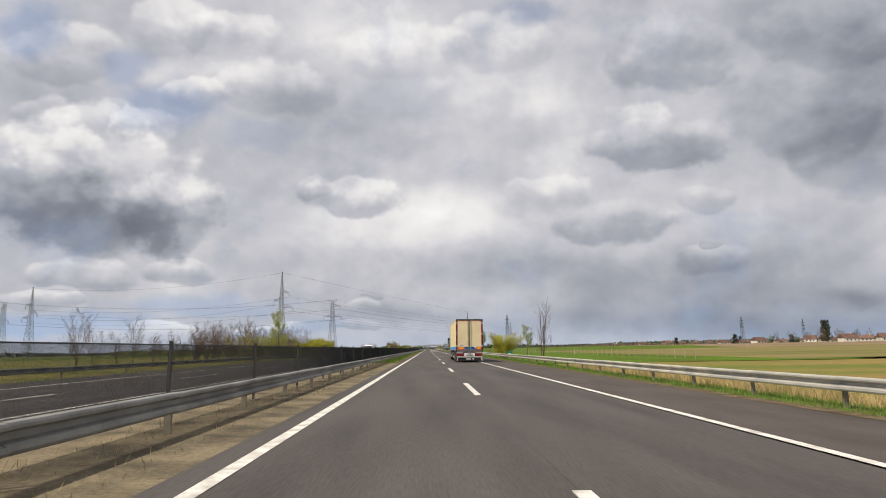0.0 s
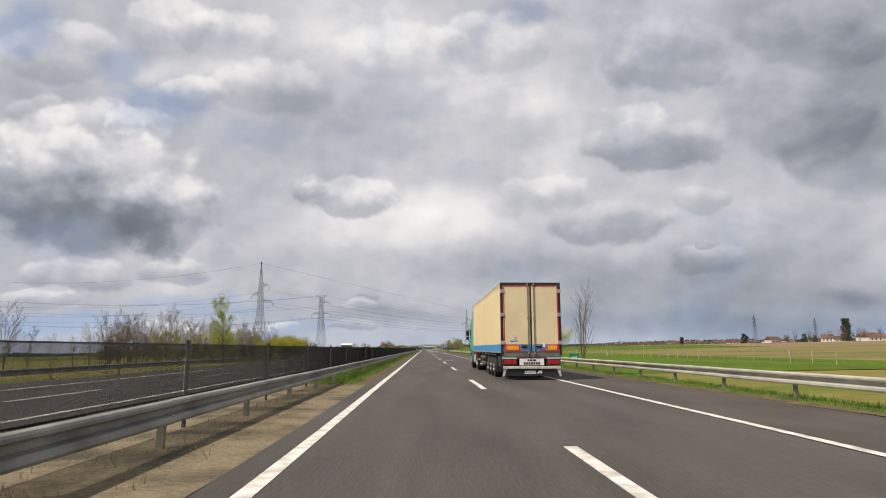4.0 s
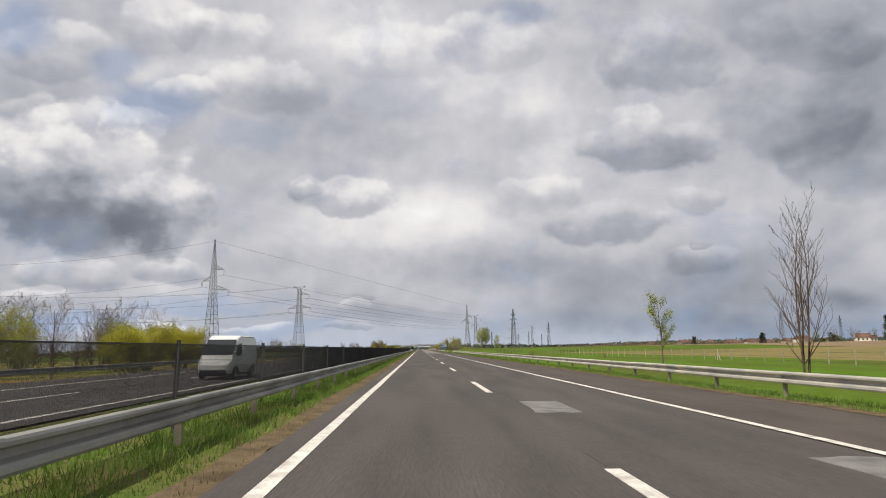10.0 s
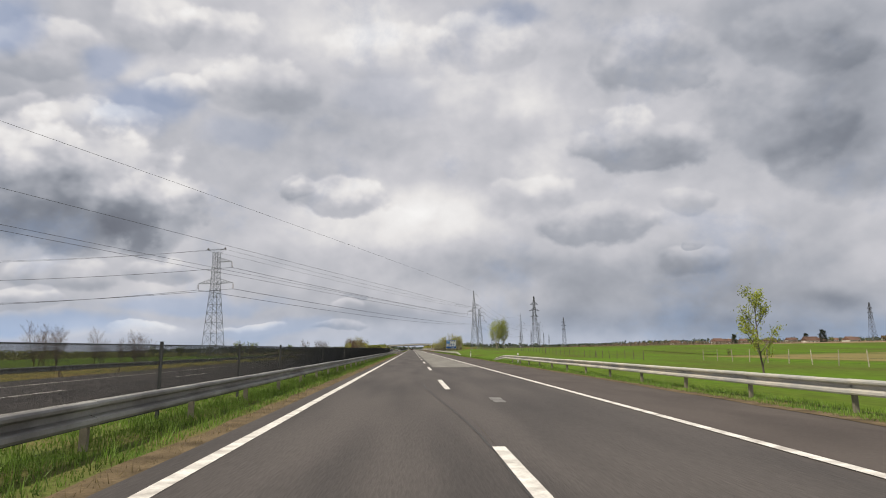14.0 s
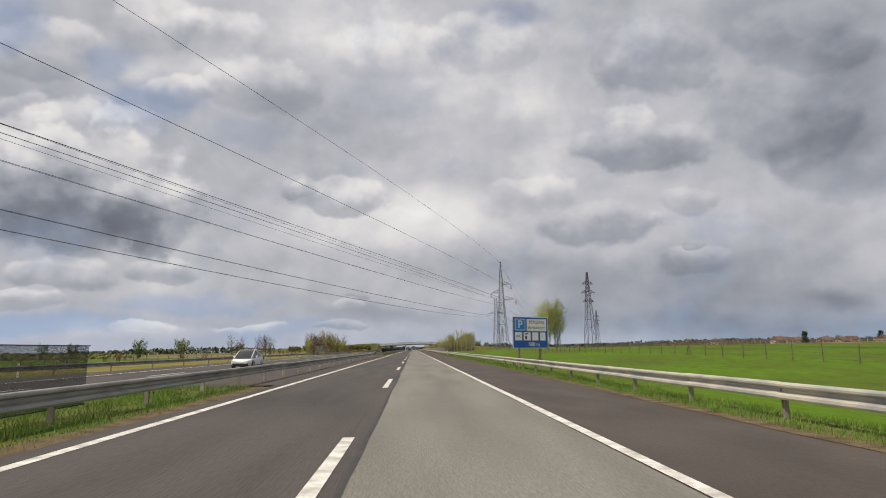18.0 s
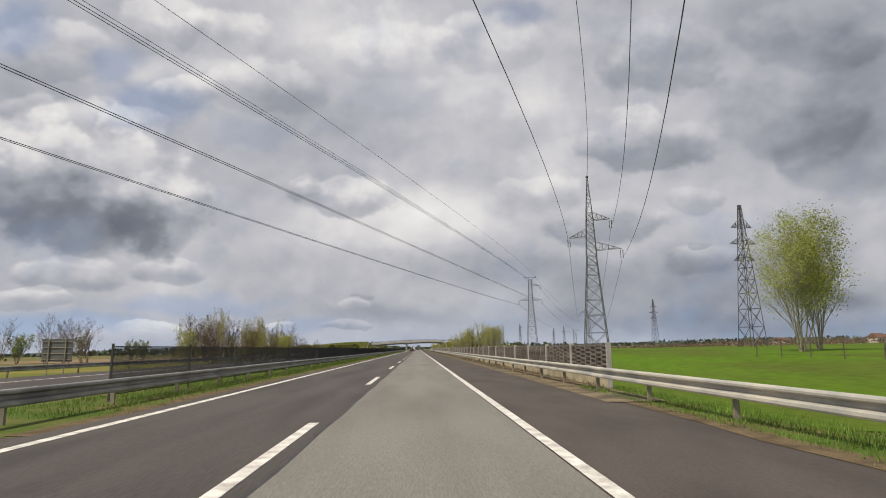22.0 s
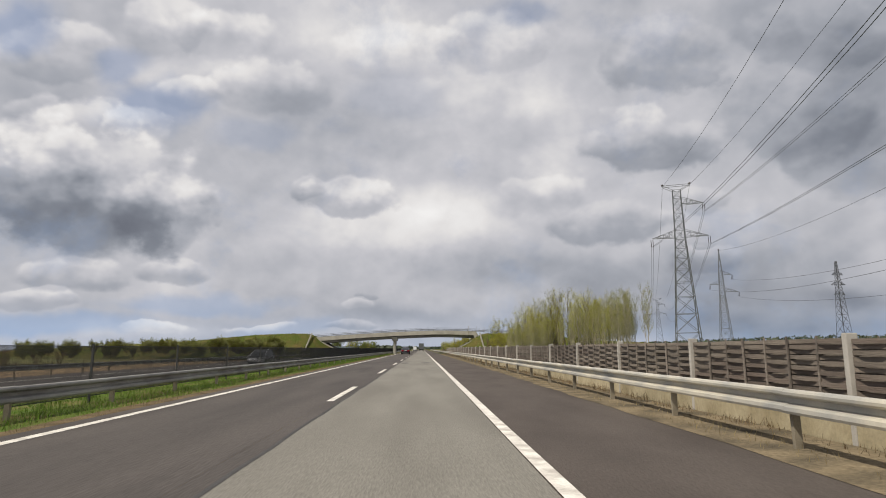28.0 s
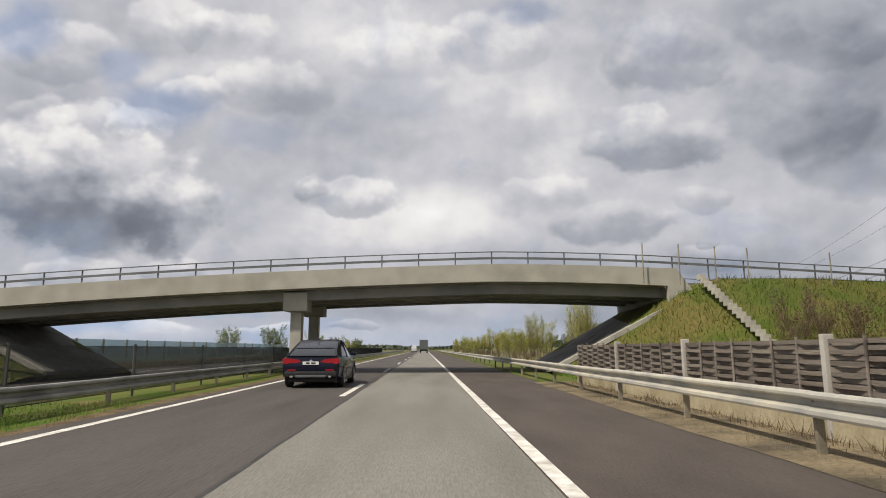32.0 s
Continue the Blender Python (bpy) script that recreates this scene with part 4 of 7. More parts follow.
# embankments: cones of turf at both ends, carrying the upper road
def embankment(sx, x):
    xs = [x + sx * d for d in (-6.6, -4.0, -1.2, 0.6, 3.0, 8.0, 16.0, 30.0, 60.0, 110.0)]
    tops = [-0.05, 1.35, 2.85, 3.9, 4.85, 4.75, 4.3, 3.5, 2.0, -0.2]
    bm = bmesh.new()
    rows = []
    for i, (xx, tz) in enumerate(zip(xs, tops)):
        tz = tz + (0.4 if 3 <= i <= 6 else 0)
        foot = max(0.4, tz * 1.75)
        pts = [(-foot - 7, -0.9), (-foot, -0.35 if i else -0.05), (-foot * 0.55, tz * 0.45), (-0.4, tz * 0.93), (0.4, tz), (8.5, tz), (9.4, tz * 0.93), (9 + foot * 0.55, tz * 0.45), (9 + foot, -0.35), (16 + foot, -0.9)]
        rows.append([bm.verts.new((xx + sx * 0.25 * math.sin(k * 2.1 + i), BY + py, pz + 0.12 * math.sin(i * 1.7 + k))) for k, (py, pz) in enumerate(pts)])
    for a, b in zip(rows, rows[1:]):
        for k in range(len(a) - 1):
            bm.faces.new((a[k], a[k + 1], b[k + 1], b[k]))
    bmesh.ops.recalc_face_normals(bm, faces=bm.faces)
    faces = [(f.verts[0].co.copy(), f.verts[1].co.copy(), f.verts[2].co.copy(), f.verts[3].co.copy(), f.calc_area()) for f in bm.faces if abs(f.calc_center_median().x - x) < 26 and f.calc_center_median().y < BY + 1]
    tuft = random.Random(int(abs(x)))
    tv, tf = [], []
    for c0, c1, c2, c3, ar in faces:
        for _ in range(int(ar * 55)):
            a_, b_ = tuft.random(), tuft.random()
            q = c0.lerp(c1, a_).lerp(c3.lerp(c2, a_), b_) - Vector((0, 0, 0.03))
            an, hh = tuft.uniform(0, 6.28), tuft.uniform(0.12, 0.38)
            w_ = Vector((math.cos(an), math.sin(an), 0)) * 0.022
            k = len(tv)
            tv += [q - w_, q + w_, q + Vector((tuft.gauss(0, 0.12), tuft.gauss(0, 0.12), hh))]
            tf.append((k, k + 1, k + 2))
    tm = bpy.data.meshes.new("grass")
    tm.from_pydata([tuple(p) for p in tv], [], tf)
    tm.materials.append(M["bank_grass"])
    tagged(new("grass", tm), "rough tufted grass on the embankment", "grass", kind="stuff")
    tagged(part("embankment", bm, M["embankment"], smooth=True), "grassy earth embankment carrying the upper road to the bridge", "embankment", kind="structure")
    bm = bmesh.new()
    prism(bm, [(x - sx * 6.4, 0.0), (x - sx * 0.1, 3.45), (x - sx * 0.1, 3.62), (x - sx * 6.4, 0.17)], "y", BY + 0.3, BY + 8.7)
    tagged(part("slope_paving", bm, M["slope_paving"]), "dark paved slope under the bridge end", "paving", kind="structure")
    bm = bmesh.new()
    prism(bm, [(x - sx * 6.6, 0.0), (x + sx * 0.4, 3.55), (x + sx * 0.4, 3.85), (x - sx * 6.6, 0.25)], "y", BY - 0.05, BY + 0.28)
    tagged(part("slope_kerb", bm, M["concrete"]), "pale concrete kerb edging the paved slope", "kerb", kind="structure")
    # stairs down the slope
    st = thing("slope_stairs", "narrow concrete service steps down the embankment", "stairs", "", (x + sx * 1.5, BY, 0))
    for i in range(22):
        t = i / 21
        bm = bmesh.new()
        yy, zz = -0.6 - t * 7.2, 5.2 - t * 4.6
        box(bm, -0.16 + sx * t * 0.5, 0.16 + sx * t * 0.5, yy - 0.35, yy, zz - 0.3, zz, 0.01)
        part("step", bm, M["concrete"], st)


embankment(-1, BX0)
embankment(1, BX1)


# ---------- lattice towers ----------
def lattice(bm, z0, z1, w0, w1, bays, r):
    """Four legs and crossed bracing between two heights."""
    def c(z):
        w = w0 + (w1 - w0) * (z - z0) / (z1 - z0)
        return [Vector((sx * w / 2, sy * w / 2, z)) for sx, sy in ((-1, -1), (1, -1), (1, 1), (-1, 1))]
    zs = [z0]
    q = (max(w1, 0.3) / w0) ** (1 / bays)
    total_h = sum(q ** i for i in range(bays))
    for i in range(bays):
        zs.append(zs[-1] + (z1 - z0) * q ** i / total_h)
    for a, b in zip(zs, zs[1:]):
        ca, cb = c(a), c(b)
        for k in range(4):
            j = (k + 1) % 4
            tube(bm, ca[k], cb[k], r * 1.5, None, 4, False)
            tube(bm, ca[k], cb[j], r, None, 3, False)
            tube(bm, ca[j], cb[k], r, None, 3, False)
            tube(bm, cb[k], cb[j], r, None, 3, False)


def arm(bm, z, reach, w, r, drop=0.0):
    s = 1 if reach > 0 else -1
    tip = Vector((reach, 0, z))
    for sy in (-1, 1):
        tube(bm, (s * w / 2, sy * w / 2, z), tip, r * 1.2, None, 4, False)
        tube(bm, (s * w / 2, sy * w / 2, z + 1.6), tip, r, None, 4, False)
        for k in (0.25, 0.5, 0.75):
            lo = Vector((s * w / 2, sy * w / 2, z)).lerp(tip, k)
            hi = Vector((s * w / 2, sy * w / 2, z + 1.6)).lerp(tip, k)
            tube(bm, lo, hi, r * 0.8, None, 3, False)
            lo2 = Vector((s * w / 2, sy * w / 2, z)).lerp(tip, k - 0.25)
            tube(bm, lo2, hi, r * 0.7, None, 3, False)
    return tip


def tower(kind, at, turn, label, mat, height=34.0):
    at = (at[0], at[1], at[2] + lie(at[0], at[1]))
    t = thing("lattice_tower", label, "pylon", "power line towers", at, turn)
    t.matrix_basis = pose(*at, 0, -1.0, 0) @ pose(0, 0, 0, 0, 0, turn)
    k = height / 34.0
    body = bmesh.new()
    tips = []
    if kind == "peak":
        lattice(body, 0, 18.5 * k, 4.6, 1.8, 7, 0.055)
        lattice(body, 18.5 * k, 27 * k, 2.0, 1.2, 6, 0.045)
        lattice(body, 27 * k, 34 * k, 1.2, 0.15, 4, 0.04)
        part("tower_body", body, mat, t)
        for z, reach, w in ((25.5 * k, 4.0, 1.4), (22.3 * k, -4.3, 1.6), (19.6 * k, 5.8, 1.9)):
            bm = bmesh.new()
            tips.append(arm(bm, z, reach, w, 0.05))
            part("cross_arm", bm, mat, t)
        tips.append(Vector((0, 0, 34 * k)))
    elif kind == "flat":
        lattice(body, 0, 23 * k, 5.6, 2.2, 8, 0.06)
        lattice(body, 23 * k, 33 * k, 2.2, 1.7, 6, 0.05)
        part("tower_body", body, mat, t)
        for z, reach, w in ((30.0 * k, 5.6, 1.8), (23.3 * k, 6.2, 2.1), (23.3 * k, -6.2, 2.1)):
            bm = bmesh.new()
            tips.append(arm(bm, z, reach, w, 0.055))
            part("cross_arm", bm, mat, t)
        bm = bmesh.new()
        for sy in (-0.85, 0.85):
            tube(bm, (-3, sy, 34 * k), (3, sy, 34 * k), 0.06, None, 4, False)
            tube(bm, (-0.85, sy, 33 * k), (-3, sy, 34 * k), 0.05, None, 4, False)
            tube(bm, (0.85, sy, 33 * k), (3, sy, 34 * k), 0.05, None, 4, False)
        for x in (-3, -1.5, 0, 1.5, 3):
            tube(bm, (x, -0.85, 34 * k), (x, 0.85, 34 * k), 0.045, None, 4, False)
        part("top_beam", bm, mat, t)
        tips += [Vector((-3, 0, 34 * k)), Vector((3, 0, 34 * k))]
    else:
        lattice(body, 0, 34 * k, 4.2, 0.5, 16, 0.06)
        part("tower_body", body, mat, t)
        for z in (20.5, 24.5, 28.5):
            for reach in (-3.0, 3.0):
                bm = bmesh.new()
                arm(bm, z * k, reach * (1.15 if z == 24.5 else 0.9), 1.2, 0.05)
                part("cross_arm", bm, mat, t)
        return t, []
    drops = []
    for i, tip in enumerate(tips):
        ground_wire = tip.z > 33.5 * k
        if ground_wire:
            bm = bmesh.new()
            bmesh.ops.create_icosphere(bm, subdivisions=1, radius=0.32, matrix=Matrix.Translation(tip + Vector((0, 0, 0.3))))
            part("marker_ball", bm, M["insulator"], t, "dark marker ball")
            drops.append((tip, 1))
            continue
        bm = bmesh.new()
        low_ = tip - Vector((0, 0, 2.0))
        bm.free()
        for dx in (-0.22, 0.22):
            bm = bmesh.new()
            rings = []
            for n in range(18):
                z, r_ = tip.z - 0.25 - n * 0.095, (0.035, 0.10)[n % 2]
                rings.append([(tip.x + dx + r_ * math.cos(q), r_ * math.sin(q), z) for q in (0, 1.05, 2.09, 3.14, 4.19, 5.24)])
            loft(bm, rings)
            part("insulator", bm, M["insulator"], t)
        drops.append((low_, 2 if kind == "flat" else 1))
    return t, [(t.matrix_basis @ p, n) for p, n in drops]


def ang(a, b):
    return -math.degrees(math.atan2(b[0] - a[0], b[1] - a[1]))


PA, PB, PC, PE = (-72.7, 301.2, -1.2), (-65.8, 417.9, -1.2), (36.6, 581.1, -1.2), (62.4, 786.6, -1.0)
P0, PB0, PC2, PE2 = (-200.0, 312.0, -1.3), (-270.0, 395.0, -1.3), (118.0, 880.0, -1.3), (190.0, 1130.0, -1.3)
peak_label = "grey steel lattice power pylon with a pointed top and staggered arms"
flat_label = "grey steel lattice power pylon with a flat twin-tipped head"
tA, wA = tower("peak", PA, ang(PA, PC) * 0.6, peak_label, M["lattice"], 40.5)
tB, wB = tower("flat", PB, ang(PB, PE) * 0.6, flat_label, M["lattice"], 36.0)
tC, wC = tower("peak", PC, ang(PA, PC), peak_label, M["lattice"], 35.0)
tE, wE = tower("flat", PE, ang(PB, PE), flat_label, M["lattice"], 39.0)
t0, w0_ = tower("peak", P0, ang(P0, PA), peak_label, M["lattice"], 36.0)
tb0, wb0 = tower("flat", PB0, ang(PB0, PB), flat_label, M["lattice"], 36.0)
tc2, wc2 = tower("peak", PC2, ang(PC, PC2), peak_label, M["lattice"], 38.0)
te2, we2 = tower("flat", PE2, ang(PE, PE2), flat_label, M["lattice"], 38.0)
tower("mast", (76.4, 597.1, -1.2), 10, "dark narrow lattice mast with short arms", M["lattice_dark"], 32.5)
tower("mast", (166.3, 883.3, -1.2), 12, "dark narrow lattice mast with short arms", M["lattice_dark"], 33.4)
tower("mast", (140.0, 1290.0, -1.2), 12, "dark narrow lattice mast with short arms", M["lattice_dark"], 33.0)
for (x, y, h) in ((250, 1500, 36), (330, 1750, 36), (210, 1400, 30), (400, 2000, 36), (330, 640, 28), (470, 760, 30), (560, 700, 32)):
    tower("mast", (x, y, -1.5), 15, "far dark lattice mast on the horizon", M["lattice_dark"], h)


def span(a, b, sag, label, bow=0.0):
    """Wires between two towers, hanging in a curve, with the road's own long bend laid straight as a bow."""
    for (p, n), (q, _) in zip(a, b):
        cu = bpy.data.curves.new("wire", "CURVE")
        cu.dimensions = "3D"
        cu.bevel_depth, cu.bevel_resolution = 0.032, 0
        d = (q - p).normalized()
        side = Vector((-d.y, d.x, 0)) * 0.2
        for o in ((side, -side) if n == 2 else (side * 0,)):
            sp = cu.splines.new("POLY")
            sp.points.add(28)
            for i in range(29):
                t = i / 28
                w = p.lerp(q, t) + o + Vector((4 * bow * t * (1 - t), 0, -4 * sag * t * (1 - t)))
                sp.points[i].co = (*w, 1)
        ob = new("power_line", cu)
        cu.materials.append(M["wire"])
        tagged(ob, label, "power line", "conductors between the pylons")


span(w0_, wA, 4.0, "thin dark overhead power conductor")
span(wA, wC, 2.5, "thin dark overhead power conductor crossing the motorway", 9.0)
span(wC, wc2, 9.0, "thin dark overhead power conductor")
span(wb0, wB, 5.0, "pair of thin dark overhead conductors")
span(wB, wE, 4.5, "pair of thin dark overhead conductors crossing the motorway", 11.0)
span(wE, we2, 10.0, "pair of thin dark overhead conductors")


# ---------- lorry ----------
def rounded_wheel(parent, x, y, z, r, w, side, rim_mat, nuts=10, dish=0.05, rim_r=0.55, twin=False):
    """Tyre with a bulged wall, and a dished rim with a hub and nuts under it. side: +1 faces +x."""
    ring = [(0.0, rim_r), (0.06, rim_r + 0.06), (0.10, 0.80), (0.07, 0.93), (0.0 + 0.16, 0.985), (0.35, 1.0), (0.65, 1.0), (0.84, 0.985), (0.93, 0.93), (0.90, 0.80), (1.0, rim_r)]
    bm = bmesh.new()
    n = 28
    rows = []
    for i in range(n):
        a = 2 * math.pi * i / n
        rows.append([bm.verts.new((-side * (u * w), r * rr * math.cos(a), r * rr * math.sin(a))) for u, rr in ring])
    for i in range(n):
        p, q = rows[i], rows[(i + 1) % n]
        for k in range(len(ring) - 1):
            bm.faces.new((p[k], p[k + 1], q[k + 1], q[k]))
    bmesh.ops.recalc_face_normals(bm, faces=bm.faces)
    tyre = part("tyre", bm, M["rubber"], None, smooth=True)
    bm = bmesh.new()
    prof_r = [(0.0, rim_r), (-0.02, rim_r * 0.94), (dish * 1.2 / w, rim_r * 0.80), (dish * 2.0 / w, rim_r * 0.62), (dish * (1.9 if dish > 0.1 else 0.5) / w, rim_r * 0.42), (dish * 1.7 / w if dish > 0.1 else -0.05, rim_r * 0.36), (dish * 1.1 / w if dish > 0.1 else -0.10, rim_r * 0.26), (dish * 1.1 / w if dish > 0.1 else -0.10, 0.001)]
    rows = []
    for i in range(n):
        a = 2 * math.pi * i / n
        rows.append([bm.verts.new((-side * (u * w), r * rr * math.cos(a), r * rr * math.sin(a))) for u, rr in prof_r])
    for i in range(n):
        p, q = rows[i], rows[(i + 1) % n]
        for k in range(len(prof_r) - 1):
            bm.faces.new((p[k], p[k + 1], q[k + 1], q[k]))
    bmesh.ops.recalc_face_normals(bm, faces=bm.faces)
    rim = part("rim", bm, rim_mat, None, smooth=True)
    holes = bmesh.new()
    for i in range(nuts):
        a = 2 * math.pi * i / nuts
        c = Vector((0, r * rim_r * 0.71 * math.cos(a), r * rim_r * 0.71 * math.sin(a)))
        tube(holes, c + Vector((-side * (dish * 1.5), 0, 0)), c + Vector((-side * (dish * 1.5 - 0.012), 0, 0)), r * 0.058, None, 8)
    hole = part("hole_ring", holes, M["black_plastic"], None)
    bolts = bmesh.new()
    for i in range(nuts):
        a = 2 * math.pi * (i + 0.5) / nuts
        c = Vector((0, r * rim_r * 0.47 * math.cos(a), r * rim_r * 0.47 * math.sin(a)))
        tube(bolts, c + Vector((-side * dish * 0.9, 0, 0)), c + Vector((side * 0.02 - side * dish * 0.3, 0, 0)), r * 0.028, r * 0.02, 6)
    bolt = part("nut_ring", bolts, M["dusty_steel"], None)
    wheel = new("wheel")
    wheel.empty_display_size = 0.1
    wheel.parent = parent
    wheel.matrix_basis = pose(x, y, z)
    for o in (tyre, rim, hole, bolt):
        o.parent = wheel
    return wheel


def letters(text, size, mat, parent, m, name="lettering", align="CENTER", depth=0.002):
    cu = bpy.data.curves.new(name, "FONT")
    cu.body, cu.size, cu.extrude, cu.align_x, cu.align_y = text, size, depth, align, "CENTER"
    cu.materials.append(mat)
    tmp = bpy.data.objects.new(name, cu)
    scene.collection.objects.link(tmp)
    me = bpy.data.meshes.new_from_object(tmp.evaluated_get(bpy.context.evaluated_depsgraph_get()))
    bpy.data.objects.remove(tmp)
    me.materials.clear()
    me.materials.append(mat)
    ob = new(name, me)
    ob.parent = parent
    ob.matrix_basis = m
    return ob


def bars(parent, mat, m, widths, height, gap, name="lettering", depth=0.004):
    """Plain bars where writing stands."""
    x = -(sum(widths) + gap * (len(widths) - 1)) / 2
    for w in widths:
        bm = bmesh.new()
        box(bm, x, x + w, -height / 2, height / 2, 0, depth)
        part(name, bm, mat, parent).matrix_basis = m
        x += w + gap


def add_box(parent, name, mat, x0, x1, y0, y1, z0, z1, bevel=0.0, label=""):
    bm = bmesh.new()
    box(bm, x0, x1, y0, y1, z0, z1, bevel)
    return part(name, bm, mat, parent, label)


TX, TY = 2.58, 59.6
trailer = thing("semi_trailer", "cream refrigerated semi-trailer with a blue lower stripe and closed rear doors", "trailer", "", (TX, TY, 0.0))
L, HW, Z0, Z1 = 14.8, 1.29, 1.13, 4.14
add_box(trailer, "body", M["cream"], -HW, HW, 0.09, L, Z0 + 0.36, Z1 - 0.05, 0.02)
add_box(trailer, "stripe", M["blue"], -HW - 0.003, HW + 0.003, 0.09, L + 0.002, Z0 + 0.085, Z0 + 0.362, 0.0, "blue painted stripe")
add_box(trailer, "floor_rail", M["alu"], -HW - 0.012, HW + 0.012, 0.09, L, Z0, Z0 + 0.083, 0.008, "aluminium floor rail")
for s in (-1, 1):
    add_box(trailer, "roof_rail", M["cream_door"], s * HW - 0.02, s * HW + 0.006, 0.09, L, Z1 - 0.05, Z1 - 0.012, 0.005)
    add_box(trailer, "panel_seam", M["dusty_steel"], s * HW - 0.006, s * HW + 0.006, 0.1, L, Z1 - 0.165, Z1 - 0.157)
    add_box(trailer, "corner_post", M["alu"], s * HW - 0.03, s * HW + 0.02, L - 0.06, L + 0.03, Z0, Z1 - 0.02, 0.01)
add_box(trailer, "roof", M["white_paint"], -HW + 0.03, HW - 0.03, 0.1, L, Z1 - 0.05, Z1 - 0.01)
add_box(trailer, "chiller_unit", M["white_paint"], -0.95, 0.95, L + 0.03, L + 0.45, 2.0, 3.85, 0.06)
# rear frame
for s in (-1, 1):
    add_box(trailer, "frame_post", M["black_plastic"], s * (HW - 0.045) - 0.055, s * (HW - 0.045) + 0.055, -0.03, 0.088, Z0 - 0.1, Z1, 0.012)
add_box(trailer, "frame_header", M["black_plastic"], -HW + 0.012, HW - 0.012, -0.028, 0.088, Z1 - 0.14, Z1 + 0.002, 0.012)
add_box(trailer, "frame_sill", M["dusty_steel"], -HW + 0.012, HW - 0.012, -0.026, 0.088, Z0 - 0.16, Z0 + 0.06, 0.012)
for s in (-1, 1):
    x0, x1 = sorted((s * 0.035, s * (HW - 0.105)))
    door = add_box(trailer, "door", M["cream_door"], x0, x1, -0.045, 0.08, Z0 + 0.065, Z1 - 0.145, 0.012, "cream insulated rear door")
    def on_door(name, mat, a0, a1, y0, y1, c0, c1, bevel=0.0):
        return add_box(door, name, mat, a0, a1, y0, y1, c0, c1, bevel)
    on_door("stripe", M["blue"], x0 + 0.006, x1 - 0.006, -0.05, -0.044, Z0 + 0.08, Z0 + 0.37)
    edge = x1 if s > 0 else x0
    on_door("red_tape", M["red_tape"], edge - 0.05 if s > 0 else edge + 0.005, edge - 0.005 if s > 0 else edge + 0.05, -0.053, -0.043, Z0 + 0.1, Z1 - 0.17)
    on_door("red_tape", M["red_tape"], x0 + 0.02, x1 - 0.02, -0.053, -0.043, Z1 - 0.19, Z1 - 0.155)
    px0, px1 = (x0 + 0.07, x0 + 0.68) if s < 0 else (x1 - 0.55, x1 - 0.06)
    plate = on_door("marker_plate", M["red_tape"], px0, px1, -0.062, -0.05, Z0 + 0.10, Z0 + 0.36)
    for o in (0.30, ):
        on_door("marker_face", M["yellow_plate"], px0 + 0.045, px1 - 0.045, -0.067, -0.061, Z0 + 0.145, Z0 + 0.315)
    on_door("red_tape", M["red_tape"], min(s * 0.3, s * 0.62), max(s * 0.3, s * 0.62), -0.056, -0.05, Z0 + 0.10, Z0 + 0.16)
    for rx in (s * 0.13,):
        bm = bmesh.new()
        tube(bm, (rx, -0.08, Z0 - 0.06), (rx, -0.08, Z1 - 0.03), 0.020, None, 8)
        rod = part("lock_rod", bm, M["dusty_rod"], door)
        for cz in (Z0 - 0.02, 2.6, Z1 - 0.08):
            add_box(door, "rod_bracket", M["dusty_rod"], rx - 0.035, rx + 0.035, -0.10, -0.045, cz - 0.04, cz + 0.04, 0.008)
    on_door("handle", M["dusty_steel"], min(s * 0.1, s * 0.42), max(s * 0.1, s * 0.42), -0.115, -0.095, Z0 + 0.30, Z0 + 0.34, 0.006)
    on_door("handle_plate", M["black_plastic"], min(s * 0.2, s * 0.44), max(s * 0.2, s * 0.44), -0.07, -0.045, Z0 + 0.22, Z0 + 0.36, 0.01)
    for hz in (Z0 + 0.36, Z0 + 1.55, Z1 - 0.45):
        add_box(door, "hinge", M["alu"], s * (HW - 0.06) - 0.09, s * (HW - 0.06) + 0.09, -0.085, -0.031, hz, hz + 0.15, 0.012, "bare aluminium hinge")
add_box(trailer, "door_seal", M["black_plastic"], -0.032, 0.032, -0.04, 0.03, Z0 + 0.07, Z1 - 0.145)
bm = bmesh.new()
tube(bm, (0, 0, 0), (0, 0, 0.006), 0.085, None, 20)
o = part("round_label", bm, M["sign_white"], trailer)
o.matrix_basis = pose(-0.72, -0.046, Z0 + 0.66, 90, 0, 0)
bm = bmesh.new()
bmesh.ops.create_circle(bm, cap_ends=False, radius=0.083, segments=24)
bmesh.ops.create_circle(bm, cap_ends=False, radius=0.070, segments=24)
bmesh.ops.bridge_loops(bm, edges=bm.edges[:])
o = part("round_label_ring", bm, M["red_tape"], trailer)
o.matrix_basis = pose(-0.72, -0.0535, Z0 + 0.66, 90, 0, 0)
letters("70", 0.085, M["ink"], trailer, pose(-0.72, -0.0535, Z0 + 0.66, 90, 0, 0), "speed_figure", depth=0.001)
bars(trailer, M["sign_light_blue"], pose(-0.75, -0.047, Z0 + 0.50, 90, 0, 0), [0.10, 0.08, 0.09], 0.06, 0.02, "small_label")
add_box(trailer, "tag", M["sign_white"], 0.48, 0.58, -0.06, -0.046, Z0 + 0.25, Z0 + 0.46, 0.004)
